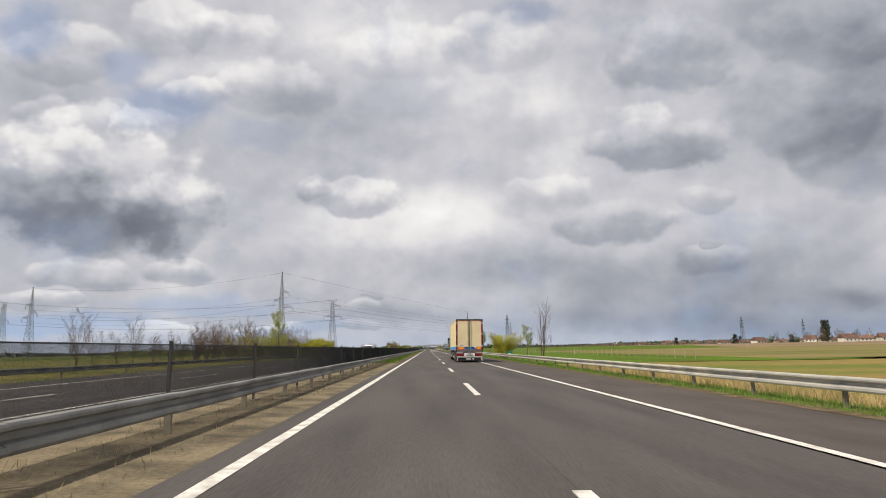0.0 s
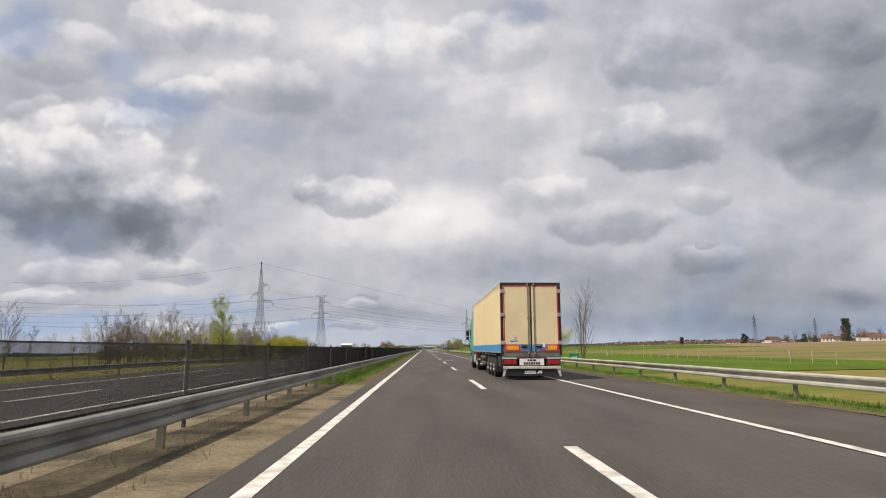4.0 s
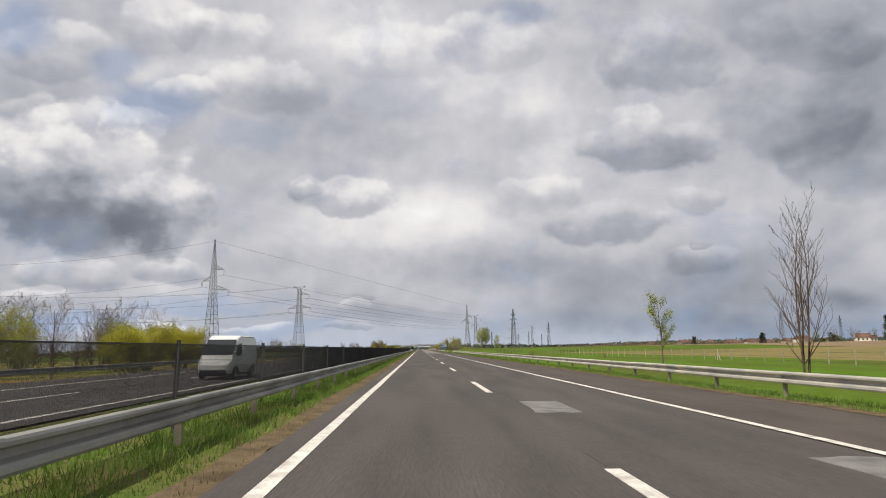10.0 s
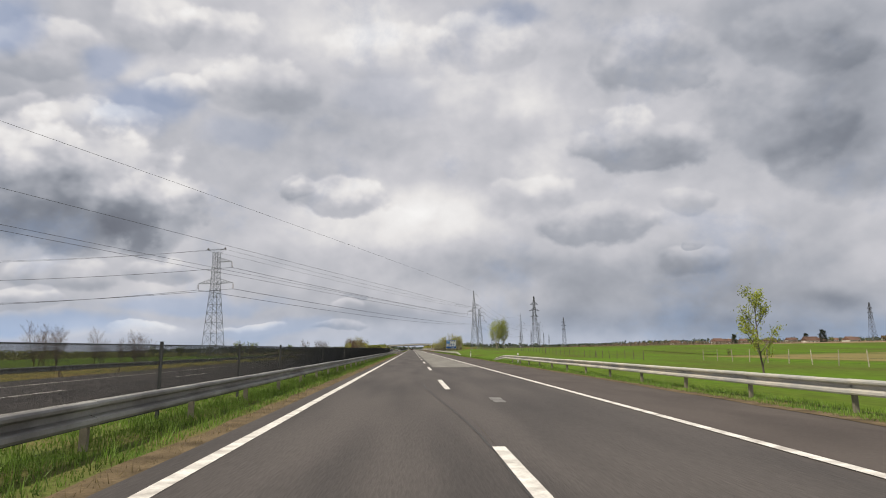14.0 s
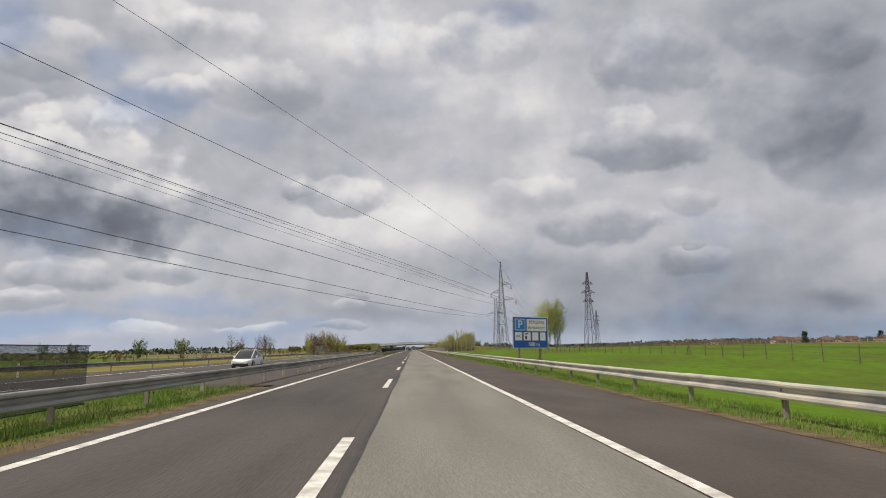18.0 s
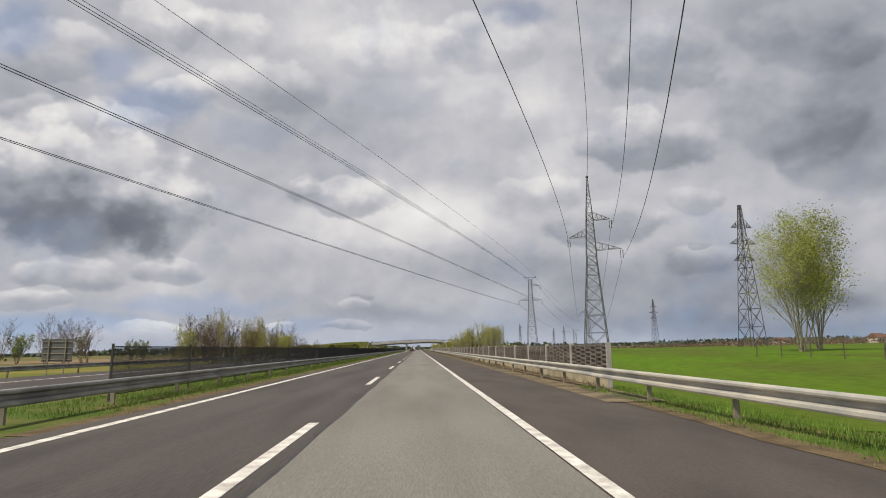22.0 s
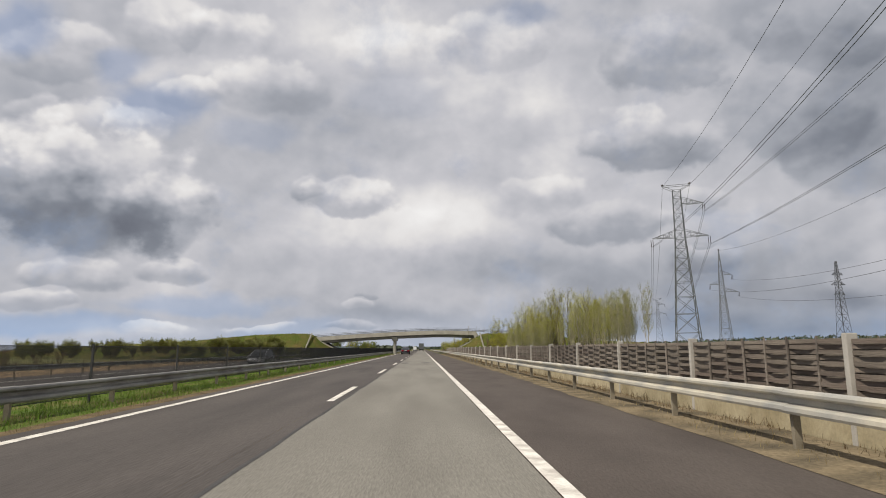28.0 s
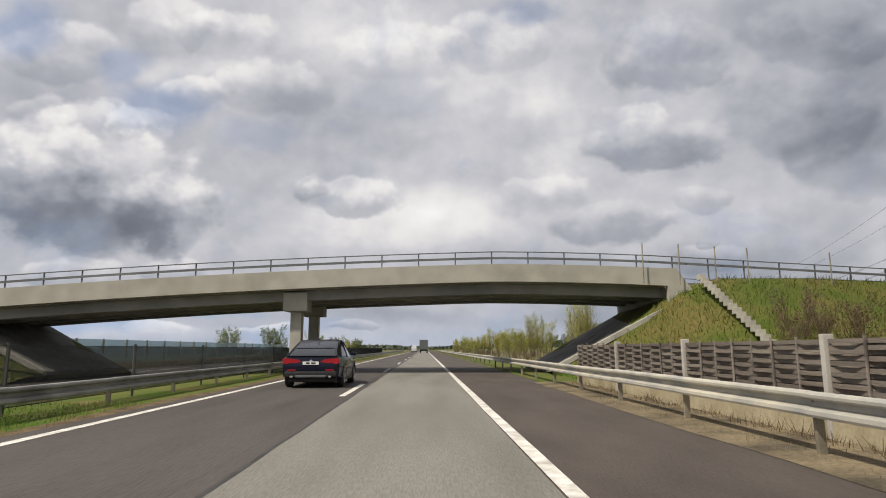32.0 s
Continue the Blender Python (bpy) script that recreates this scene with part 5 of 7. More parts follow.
# rear lamps, bumper, flap
for s in (-1, 1):
    cl = add_box(trailer, "lamp_box", M["black_plastic"], s * 0.93 - 0.30, s * 0.93 + 0.30, -0.02, 0.16, 0.62, 0.88, 0.02)
    for k, (a0, a1) in enumerate(((-0.26, -0.10), (-0.09, 0.08), (0.09, 0.26))):
        add_box(cl, "lamp_lens", M["red_lamp"], s * 0.93 + a0, s * 0.93 + a1, -0.035, -0.018, 0.66, 0.84, 0.012)
    add_box(trailer, "bumper_strip", M["pale_alu"], s * 0.93 - 0.32, s * 0.93 + 0.32, -0.01, 0.12, 0.882, 0.96, 0.01)
    bm = bmesh.new()
    prism(bm, [(s * 1.02, 0.58), (s * 1.16, 0.58), (s * 1.26, 0.16), (s * 1.18, 0.16)], "y", -0.02, 0.03)
    part("flap_stay", bm, M["pale_alu"], trailer)
add_box(trailer, "number_panel", M["sign_white"], -0.52, 0.52, -0.015, 0.05, 0.62, 0.90, 0.01, "white number plate panel")
bars(trailer, M["ink"], pose(0.0, -0.018, 0.83, 90, 0, 0), [0.07, 0.10, 0.14], 0.075, 0.03, "number_plate_mark")
bars(trailer, M["ink"], pose(0.0, -0.018, 0.70, 90, 0, 0), [0.075] * 7, 0.10, 0.028, "maker_mark")
for x in (-0.6, -0.35, 0.0, 0.35, 0.6):
    add_box(trailer, "small_lamp", M["red_lamp"], x - 0.05, x + 0.05, -0.03, -0.005, 0.905, 0.945, 0.01)
add_box(trailer, "lamp_bar", M["dusty_steel"], -0.6, 0.6, -0.004, 0.08, 0.903, 0.96, 0.01)
add_box(trailer, "underride_bar", M["pale_alu"], -1.22, 1.22, -0.06, 0.09, 0.47, 0.59, 0.02, "pale aluminium underride bar")
bm = bmesh.new()
prism(bm, [(-1.12, 0.50), (1.12, 0.50), (1.16, 0.17), (-1.16, 0.17)], "y", 0.0, 0.02)
part("mud_flap", bm, M["black_plastic"], trailer, "black rubber flap below the bumper")
bars(trailer, M["sign_white"], pose(-0.08, -0.001, 0.36, 90, 0, 0), [0.065] * 6, 0.07, 0.012, "maker_mark")
bars(trailer, M["sign_white"], pose(-0.08, -0.001, 0.285, 90, 0, 0), [0.06] * 7, 0.05, 0.01, "maker_mark")
bm = bmesh.new()
prism(bm, [(0.22, 0.27), (0.25, 0.36), (0.31, 0.40), (0.40, 0.40), (0.44, 0.36), (0.42, 0.33), (0.40, 0.27), (0.37, 0.27), (0.36, 0.31), (0.28, 0.31), (0.27, 0.27)], "y", -0.004, -0.0)
part("badge", bm, M["sign_white"], trailer)
# chassis and running gear
for s in (-1, 1):
    add_box(trailer, "chassis_beam", M["chassis"], s * 0.62 - 0.06, s * 0.62 + 0.06, 0.1, 13.9, 0.78, 1.12, 0.01)
for k in range(12):
    add_box(trailer, "cross_member", M["chassis"], -1.18, 1.18, 0.5 + k * 1.1, 0.58 + k * 1.1, 0.98, 1.12)
for y in (3.37, 4.7, 6.03):
    for s in (-1, 1):
        rounded_wheel(trailer, s * 1.24, y, 0.52, 0.52, 0.38, s, M["dirty_rim"], 10, 0.09, 0.56)
    bm = bmesh.new()
    tube(bm, (-0.9, y, 0.52), (0.9, y, 0.52), 0.075, None, 10)
    part("axle", bm, M["chassis"], trailer)
for s in (-1, 1):
    # wing over the three axles, mudflap behind them
    bm = bmesh.new()
    prism(bm, [(2.1, 1.0), (2.1, 1.08), (7.2, 1.10), (7.2, 1.02)], "x", min(s * 0.86, s * 1.26), max(s * 0.86, s * 1.26))
    part("wheel_wing", bm, M["black_plastic"], trailer)
    add_box(trailer, "mud_flap", M["black_plastic"], min(s * 0.85, s * 1.25), max(s * 0.85, s * 1.25), 2.1, 2.12, 0.28, 1.0, 0)
    add_box(trailer, "storage_box", M["black_plastic"], min(s * 0.55, s * 1.24), max(s * 0.55, s * 1.24), 0.5, 1.85, 0.52, 0.98, 0.06, "dark plastic storage box")
    for z in (0.50, 0.82):
        add_box(trailer, "side_guard", M["dusty_steel"], s * 1.22 - 0.015, s * 1.22 + 0.015, 7.5, 10.3, z, z + 0.12, 0.008, "dull aluminium side guard rail")
    for y in (7.55, 8.9, 10.2):
        add_box(trailer, "guard_bracket", M["chassis"], s * 1.19 - 0.03, s * 1.19 + 0.015, y, y + 0.1, 0.48, 1.12, 0.005)
    add_box(trailer, "landing_leg", M["dusty_steel"], s * 1.02 - 0.07, s * 1.02 + 0.07, 10.5, 10.67, 0.38, 1.1, 0.01)
    add_box(trailer, "landing_foot", M["chassis"], s * 1.02 - 0.13, s * 1.02 + 0.13, 10.43, 10.75, 0.32, 0.38, 0.01)
    for y in (6.45, 8.3, 10.6, 12.4):
        add_box(trailer, "marker_lamp", M["amber"], s * 1.28 - 0.012, s * 1.28 + 0.012, y, y + 0.13, 1.045, 1.11, 0.005)
add_box(trailer, "pallet_cage", M["chassis"], -0.95, 0.95, 7.4, 9.9, 0.55, 0.95, 0.03)
# writing near the front top edge of the side
add_box(trailer, "label", M["sign_white"], -HW - 0.006, -HW + 0.002, L - 0.42, L - 0.12, 3.42, 3.72, 0)
SIDE = Matrix(((0, 0, -1, 0), (-1, 0, 0, 0), (0, 1, 0, 0), (0, 0, 0, 1)))
for txt, sz, z in (("FRC", 0.15, 3.64), ("07-2023", 0.075, 3.50), ("FRC", 0.15, 3.30), ("10-2018", 0.085, 3.17)):
    letters(txt, sz, M["ink"], trailer, Matrix.Translation((-HW - 0.008, L - 0.27, z)) @ SIDE, "lettering", depth=0.001)

# tractor unit
tractor = thing("tractor_unit", "bright green lorry tractor unit with grey skirts and black mirrors", "lorry", "", (TX, TY, 0.0))
CB, CF = 15.95, 18.4
bm = bmesh.new()
prism(bm, [(CB, 1.12), (CB + 0.35, 0.98), (CF - 0.1, 0.98), (CF, 1.05), (CF + 0.05, 1.7), (CF + 0.0, 2.2), (CF - 0.16, 2.9), (CF - 0.32, 3.12), (CF - 0.9, 3.36), (CB + 0.1, 3.52), (CB, 3.50)], "x", -1.245, 1.245)
bmesh.ops.bevel(bm, geom=[e for e in bm.edges if abs(e.verts[0].co.x - e.verts[1].co.x) < 0.01], offset=0.07, segments=3, affect="EDGES")
cabin = part("cab", bm, M["teal"], tractor, "bright green cab shell", smooth=True)
bm = bmesh.new()
loft(bm, [[(-1.08, CF - 0.95, 3.24), (1.08, CF - 0.95, 3.24), (1.08, CF - 0.93, 3.30), (-1.08, CF - 0.93, 3.30)],
          [(-1.14, CF - 1.5, 3.36), (1.14, CF - 1.5, 3.36), (1.08, CF - 1.5, 3.68), (-1.08, CF - 1.5, 3.68)],
          [(-1.18, CB + 0.25, 3.44), (1.18, CB + 0.25, 3.44), (1.10, CB + 0.2, 4.02), (-1.10, CB + 0.2, 4.02)],
          [(-1.2, CB - 0.02, 3.44), (1.2, CB - 0.02, 3.44), (1.12, CB + 0.02, 4.08), (-1.12, CB + 0.02, 4.08)]])
part("roof_spoiler", bm, M["teal"], tractor, "green roof air deflector", smooth=True)
for s in (-1, 1):
    bm = bmesh.new()
    prism(bm, [(CF - 1.15, 3.36), (CB + 0.5, 3.62), (CB + 0.42, 3.70), (CF - 1.2, 3.42)], "x", min(s * 1.15, s * 1.175), max(s * 1.15, s * 1.175))
    part("spoiler_slot", bm, M["black_plastic"], tractor)
    bm = bmesh.new()
    prism(bm, [(CB - 0.55, 1.15), (CB + 0.02, 1.12), (CB + 0.02, 3.42), (CB - 0.30, 3.75), (CB - 0.36, 3.4)], "x", s * 1.235 - 0.02, s * 1.235 + 0.02)
    part("side_fairing", bm, M["teal"], tractor, "green side air fairing")
    bm = bmesh.new()
    prism(bm, [(CB - 0.60, 1.15), (CB - 0.52, 1.15), (CB - 0.33, 3.4), (CB - 0.27, 3.78), (CB - 0.34, 3.78), (CB - 0.40, 3.4)], "x", s * 1.24 - 0.024, s * 1.24 + 0.024)
    part("fairing_edge", bm, M["black_plastic"], tractor)
    # door glass, seams, handle
    bm = bmesh.new()
    prism(bm, [(CF - 0.98, 2.10), (CF - 0.30, 1.98), (CF - 0.06, 1.98), (CF - 0.17, 2.80), (CF - 0.26, 2.90), (CF - 0.92, 2.94)], "x", s * 1.247 - 0.006, s * 1.247 + 0.006)
    part("door_window_frame", bm, M["black_plastic"], tractor)
    bm = bmesh.new()
    prism(bm, [(CF - 0.94, 2.14), (CF - 0.30, 2.02), (CF - 0.10, 2.02), (CF - 0.20, 2.77), (CF - 0.28, 2.86), (CF - 0.89, 2.90)], "x", s * 1.251 - 0.006, s * 1.251 + 0.006)
    part("door_window", bm, M["cab_window"], tractor, "side window with the sky seen through put in as grey")
    def seam(y0, y1, z0, z1, name="seam"):
        add_box(tractor, name, M["chassis"], s * 1.245 - 0.003, s * 1.245 + 0.0035, y0, y1, z0, z1)
    seam(CF - 1.04, CF - 1.03, 1.0, 2.95)
    seam(CF - 1.75, CF - 1.04, 1.86, 1.87)
    seam(CF - 1.75, CF - 1.74, 1.22, 1.86)
    seam(CB + 0.02, CF - 0.06, 1.205, 1.215)
    seam(CF - 1.75, CF - 1.15, 2.86, 2.87)
    seam(CF - 1.16, CF - 1.15, 2.3, 2.86)
    seam(CF - 1.5, CF - 1.2, 2.26, 2.275)
    seam(CB + 0.1, CF - 0.3, 3.02, 3.035)
    add_box(tractor, "door_handle", M["black_plastic"], s * 1.25 - 0.012, s * 1.25 + 0.012, CF - 0.98, CF - 0.78, 1.26, 1.38, 0.02, "black door handle")
    # grey wheel arch and skirt
    ring_o, ring_i = [], []
    for i in range(13):
        a = math.pi * i / 12
        ring_o.append((17.2 + 0.80 * math.cos(a), 0.52 + 0.74 * math.sin(a)))
        ring_i.append((17.2 + 0.62 * math.cos(a), 0.52 + 0.60 * math.sin(a)))
    bm = bmesh.new()
    prism(bm, ring_o + ring_i[::-1], "x", min(s * 0.95, s * 1.262), max(s * 0.95, s * 1.262))
    part("wheel_arch", bm, M["grey_plastic"], tractor, "grey plastic wheel arch")
    bm = bmesh.new()
    prism(bm, [(CB - 0.55, 0.86), (16.39, 0.86), (16.45, 1.18), (17.05, 1.30), (17.05, 1.22), (CB - 0.55, 1.22)], "x", min(s * 1.0, s * 1.256), max(s * 1.0, s * 1.256))
    part("side_skirt", bm, M["grey_plastic"], tractor, "grey plastic side skirt")
    bm = bmesh.new()
    prism(bm, [(17.87, 0.32), (CF + 0.1, 0.34), (CF + 0.16, 0.6), (CF + 0.08, 1.1), (17.97, 1.1), (18.01, 0.7)], "x", min(s * 0.6, s * 1.25), max(s * 0.6, s * 1.25))
    bmesh.ops.bevel(bm, geom=bm.edges[:], offset=0.03, segments=2, affect="EDGES")
    part("bumper_corner", bm, M["teal"], tractor, "green bumper corner", smooth=True)
    add_box(tractor, "step", M["black_plastic"], s * 1.17 - 0.09, s * 1.17 + 0.06, 18.05, 18.3, 0.55, 0.59, 0.01)
    # mirrors
    for z0, z1, yy, ww in ((2.22, 2.62, 18.57, 0.11), (1.95, 2.17, 18.57, 0.10)):
        add_box(tractor, "mirror", M["black_plastic"], s * 1.40 - 0.11, s * 1.40 + 0.11, yy - ww / 2, yy + ww / 2 + 0.03, z0, z1, 0.045, "black mirror housing")
    bm = bmesh.new()
    for a, b in (((s * 1.22, 18.37, 2.66), (s * 1.36, 18.55, 2.66)), ((s * 1.36, 18.55, 2.66), (s * 1.34, 18.57, 1.93)), ((s * 1.34, 18.57, 1.93), (s * 1.22, 18.43, 1.78))):
        tube(bm, a, b, 0.022, None, 8)
    part("mirror_arm", bm, M["black_plastic"], tractor)
    # fuel tank with straps, wings over the driven axle, catwalk
    bm = bmesh.new()
    box(bm, min(s * 0.62, s * 1.22), max(s * 0.62, s * 1.22), 13.85, 15.7, 0.40, 0.98, 0.12)
    tank = part("fuel_tank", bm, M["pale_alu"], tractor, "bare aluminium fuel tank", smooth=True)
    for y in (14.2, 14.75, 15.3):
        add_box(tank, "tank_strap", M["dusty_steel"], min(s * 0.615, s * 1.228), max(s * 0.615, s * 1.228), y, y + 0.05, 0.395, 0.985, 0.02)
    add_box(tractor, "tank_step", M["black_plastic"], s * 1.18 - 0.05, s * 1.18 + 0.05, 15.75, 16.15, 0.5, 0.92, 0.03)
    ring_o, ring_i = [], []
    for i in range(13):
        a = math.pi * (0.02 + 0.96 * i / 12)
        ring_o.append((12.8 + 0.70 * math.cos(a), 0.54 + 0.64 * math.sin(a)))
        ring_i.append((12.8 + 0.65 * math.cos(a), 0.54 + 0.60 * math.sin(a)))
    bm = bmesh.new()
    prism(bm, ring_o + ring_i[::-1], "x", min(s * 0.62, s * 1.25), max(s * 0.62, s * 1.25))
    part("rear_wing", bm, M["black_plastic"], tractor, "black plastic rear wing")
    add_box(tractor, "rear_flap", M["black_plastic"], min(s * 0.66, s * 1.24), max(s * 0.66, s * 1.24), 12.02, 12.045, 0.26, 0.86)
    add_box(tractor, "tail_lamp", M["red_lamp"], min(s * 0.82, s * 1.23), max(s * 0.82, s * 1.23), 11.94, 12.04, 0.80, 0.97, 0.02, "red tail lamp")
    add_box(tractor, "number_plate", M["sign_white"], min(s * 0.72, s * 1.2), max(s * 0.72, s * 1.2), 11.99, 12.01, 0.63, 0.75, 0.005)
    bars(tractor, M["ink"], pose(s * 0.96, 11.988, 0.69, 90, 0, 0), [0.06, 0.08, 0.11], 0.06, 0.03, "number_plate_mark")
    bars(tractor, M["sign_white"], pose(s * 0.96, 12.017, 0.40, 90, 0, 0), [0.09, 0.09, 0.09], 0.08, 0.02, "maker_mark")
    rounded_wheel(tractor, s * 1.22, 17.2, 0.52, 0.52, 0.34, s, M["rim"], 10, -0.05, 0.56)
    rounded_wheel(tractor, s * 1.23, 12.8, 0.52, 0.52, 0.58, s, M["rim"], 10, 0.13, 0.58)
add_box(tractor, "windscreen", M["glass"], -1.1, 1.1, CF + 0.0, CF + 0.03, 2.0, 2.6, 0.01)
add_box(tractor, "front_grille", M["black_plastic"], -0.9, 0.9, CF + 0.02, CF + 0.08, 1.05, 1.85, 0.02)
add_box(tractor, "bumper", M["teal"], -0.61, 0.61, 18.0, CF + 0.12, 0.34, 1.05, 0.03)
for s in (-0.42, 0.42):
    add_box(tractor, "chassis_beam", M["chassis"], s - 0.05, s + 0.05, 11.8, 18.0, 0.62, 0.9, 0.01)
add_box(tractor, "engine_block", M["chassis"], -0.38, 0.38, 15.95, 17.95, 0.45, 0.97, 0.05)
add_box(tractor, "coupling_plate", M["chassis"], -0.45, 0.45, 12.2, 13.4, 0.9, 1.12, 0.03)
for x in (-1.0, -0.75):
    bm = bmesh.new()
    tube(bm, (x, CF - 0.9, 3.25), (x, CF - 1.0, 4.0 if x < -0.9 else 3.8), 0.008, 0.004, 5)
    part("aerial", bm, M["black_plastic"], tractor)
bm = bmesh.new()
for a, b in (((-1.26, CF - 0.04, 2.75), (-1.28, CF + 0.02, 2.3)),):
    tube(bm, a, b, 0.012, None, 6)
part("grab_bar", bm, M["black_plastic"], tractor)


# ---------- cars ----------
def car(at, turn, paint, label, shape="saloon", lamps=True, size=1.0):
    """A car built about its middle, facing +y."""
    c = thing("car", label, "car", "", at, turn)
    if shape == "coupe_suv":
        W, LN, body = 0.98, 4.9, [(-2.45, 0.80, 0.55, 0.86), (-2.38, 0.92, 0.36, 1.06), (-1.9, 0.98, 0.28, 1.10), (-1.0, 1.0, 0.25, 1.08), (0.3, 1.0, 0.25, 1.05), (1.2, 0.99, 0.27, 1.02), (2.0, 0.93, 0.32, 0.92), (2.45, 0.72, 0.42, 0.74)]
        roof = [(-2.30, 0.84, 0.80, 1.05, 1.09), (-1.75, 0.88, 0.70, 1.06, 1.36), (-1.0, 0.90, 0.66, 1.07, 1.60), (-0.2, 0.91, 0.66, 1.06, 1.68), (0.45, 0.91, 0.66, 1.04, 1.63), (1.05, 0.89, 0.72, 1.02, 1.30), (1.5, 0.86, 0.80, 1.0, 1.03)]
        wr, wb = 0.38, (-1.47, 1.47)
    elif shape == "estate":
        W, LN, body = 0.88, 4.6, [(-2.3, 0.74, 0.45, 0.88), (-2.2, 0.85, 0.30, 0.98), (-1.2, 0.89, 0.22, 0.98), (0.4, 0.89, 0.22, 0.95), (1.3, 0.87, 0.24, 0.88), (2.0, 0.80, 0.28, 0.76), (2.3, 0.6, 0.35, 0.62)]
        roof = [(-2.2, 0.78, 0.72, 0.96, 1.02), (-1.9, 0.80, 0.62, 0.96, 1.50), (-1.0, 0.81, 0.60, 0.96, 1.60), (0.1, 0.81, 0.60, 0.95, 1.60), (0.7, 0.80, 0.66, 0.93, 1.36), (1.5, 0.76, 0.72, 0.88, 0.91)]
        wr, wb = 0.32, (-1.32, 1.36)
    elif shape == "van":
        W, LN, body = 0.98, 5.4, [(-2.7, 0.92, 0.45, 1.2), (-2.65, 0.97, 0.32, 1.22), (0.5, 0.98, 0.28, 1.22), (1.6, 0.97, 0.28, 1.2), (2.4, 0.9, 0.32, 1.0), (2.7, 0.75, 0.4, 0.8)]
        roof = [(-2.66, 0.96, 0.86, 1.2, 2.3), (-2.5, 0.96, 0.84, 1.2, 2.42), (0.6, 0.96, 0.84, 1.2, 2.42), (1.1, 0.95, 0.82, 1.2, 2.25), (1.9, 0.92, 0.82, 1.15, 1.5), (2.2, 0.9, 0.84, 1.05, 1.12)]
        wr, wb = 0.34, (-1.6, 1.75)
    else:
        W, LN, body = 0.95, 4.8, [(-2.4, 0.78, 0.5, 0.98), (-2.3, 0.90, 0.34, 1.08), (-1.0, 0.95, 0.27, 1.08), (0.6, 0.95, 0.27, 1.06), (1.4, 0.93, 0.3, 1.04), (2.1, 0.88, 0.33, 0.98), (2.4, 0.72, 0.42, 0.8)]
        roof = [(-2.3, 0.86, 0.8, 1.06, 1.12), (-2.1, 0.88, 0.7, 1.06, 1.62), (-1.2, 0.9, 0.68, 1.06, 1.76), (0.1, 0.9, 0.68, 1.05, 1.75), (0.8, 0.88, 0.74, 1.04, 1.42), (1.35, 0.85, 0.8, 1.02, 1.06)]
        wr, wb = 0.37, (-1.42, 1.45)
    bm = bmesh.new()
    rings = []
    for y, w, lo_, hi_ in body:
        mid = lo_ + (hi_ - lo_) * 0.62
        rings.append([(-w * 0.90, y, lo_), (-w * 0.985, y, lo_ + 0.10), (-w, y, mid), (-w * 0.955, y, hi_ - 0.03), (-w * 0.88, y, hi_), (w * 0.88, y, hi_), (w * 0.955, y, hi_ - 0.03), (w, y, mid), (w * 0.985, y, lo_ + 0.10), (w * 0.90, y, lo_)])
    loft(bm, rings)
    shell = part("body", bm, paint, c, smooth=True)
    bm = bmesh.new()
    loft(bm, [[(-w0, y, lo_), (-(w0 * 0.4 + w1 * 0.6), y, lo_ + (hi_ - lo_) * 0.62), (-w1, y, lo_ + (hi_ - lo_) * 0.93), (-w1 * 0.86, y, hi_), (w1 * 0.86, y, hi_), (w1, y, lo_ + (hi_ - lo_) * 0.93), (w0 * 0.4 + w1 * 0.6, y, lo_ + (hi_ - lo_) * 0.62), (w0, y, lo_)] for y, w0, w1, lo_, hi_ in roof])
    part("cabin_glass", bm, M["glass"] if shape != "van" else paint, c, "dark tinted glass" if shape != "van" else "", smooth=True)
    # roof skin and pillars
    bm = bmesh.new()
    mids = roof[1:-2]
    loft(bm, [[(-w1 * 1.0, y, hi_ - 0.02), (-w1 * 0.82, y, hi_ + 0.018), (w1 * 0.82, y, hi_ + 0.018), (w1 * 1.0, y, hi_ - 0.02)] for y, w0, w1, lo_, hi_ in mids])
    part("roof_panel", bm, paint, c, smooth=True)
    if shape != "van":
        for s in (-1, 1):
            for i in range(len(roof) - 1):
                y, w0, w1, lo_, hi_ = roof[i]
                y2, v0, v1, l2, h2 = roof[i + 1]
                bm = bmesh.new()
                tube(bm, (s * (w1 + 0.004), y, lo_ + (hi_ - lo_) * 0.95), (s * (v1 + 0.004), y2, l2 + (h2 - l2) * 0.95), 0.035, None, 6)
                part("roof_edge", bm, paint, c)
            for py_ in (-0.15,):
                bm = bmesh.new()
                tube(bm, (s * 0.905 * W, py_, body[3][3]), (s * 0.70 * W, py_ - 0.04, roof[3][4] - 0.03), 0.03, None, 6)
                part("pillar", bm, M["black_plastic"], c)
    else:
        for s in (-1, 1):
            bm = bmesh.new()
            prism(bm, [(0.75, 1.3), (1.75, 1.28), (1.25, 1.95), (0.75, 2.0)], "x", s * 0.945 - 0.02, s * 0.945 + 0.02)
            part("side_window", bm, M["glass"], c)
        bm = bmesh.new()
        loft(bm, [[(-0.80, 1.22, 2.2), (0.80, 1.22, 2.2), (0.80, 1.2, 2.17), (-0.80, 1.2, 2.17)], [(-0.84, 2.06, 1.36), (0.84, 2.06, 1.36), (0.84, 2.03, 1.33), (-0.84, 2.03, 1.33)]])
        part("windscreen", bm, M["glass"], c)
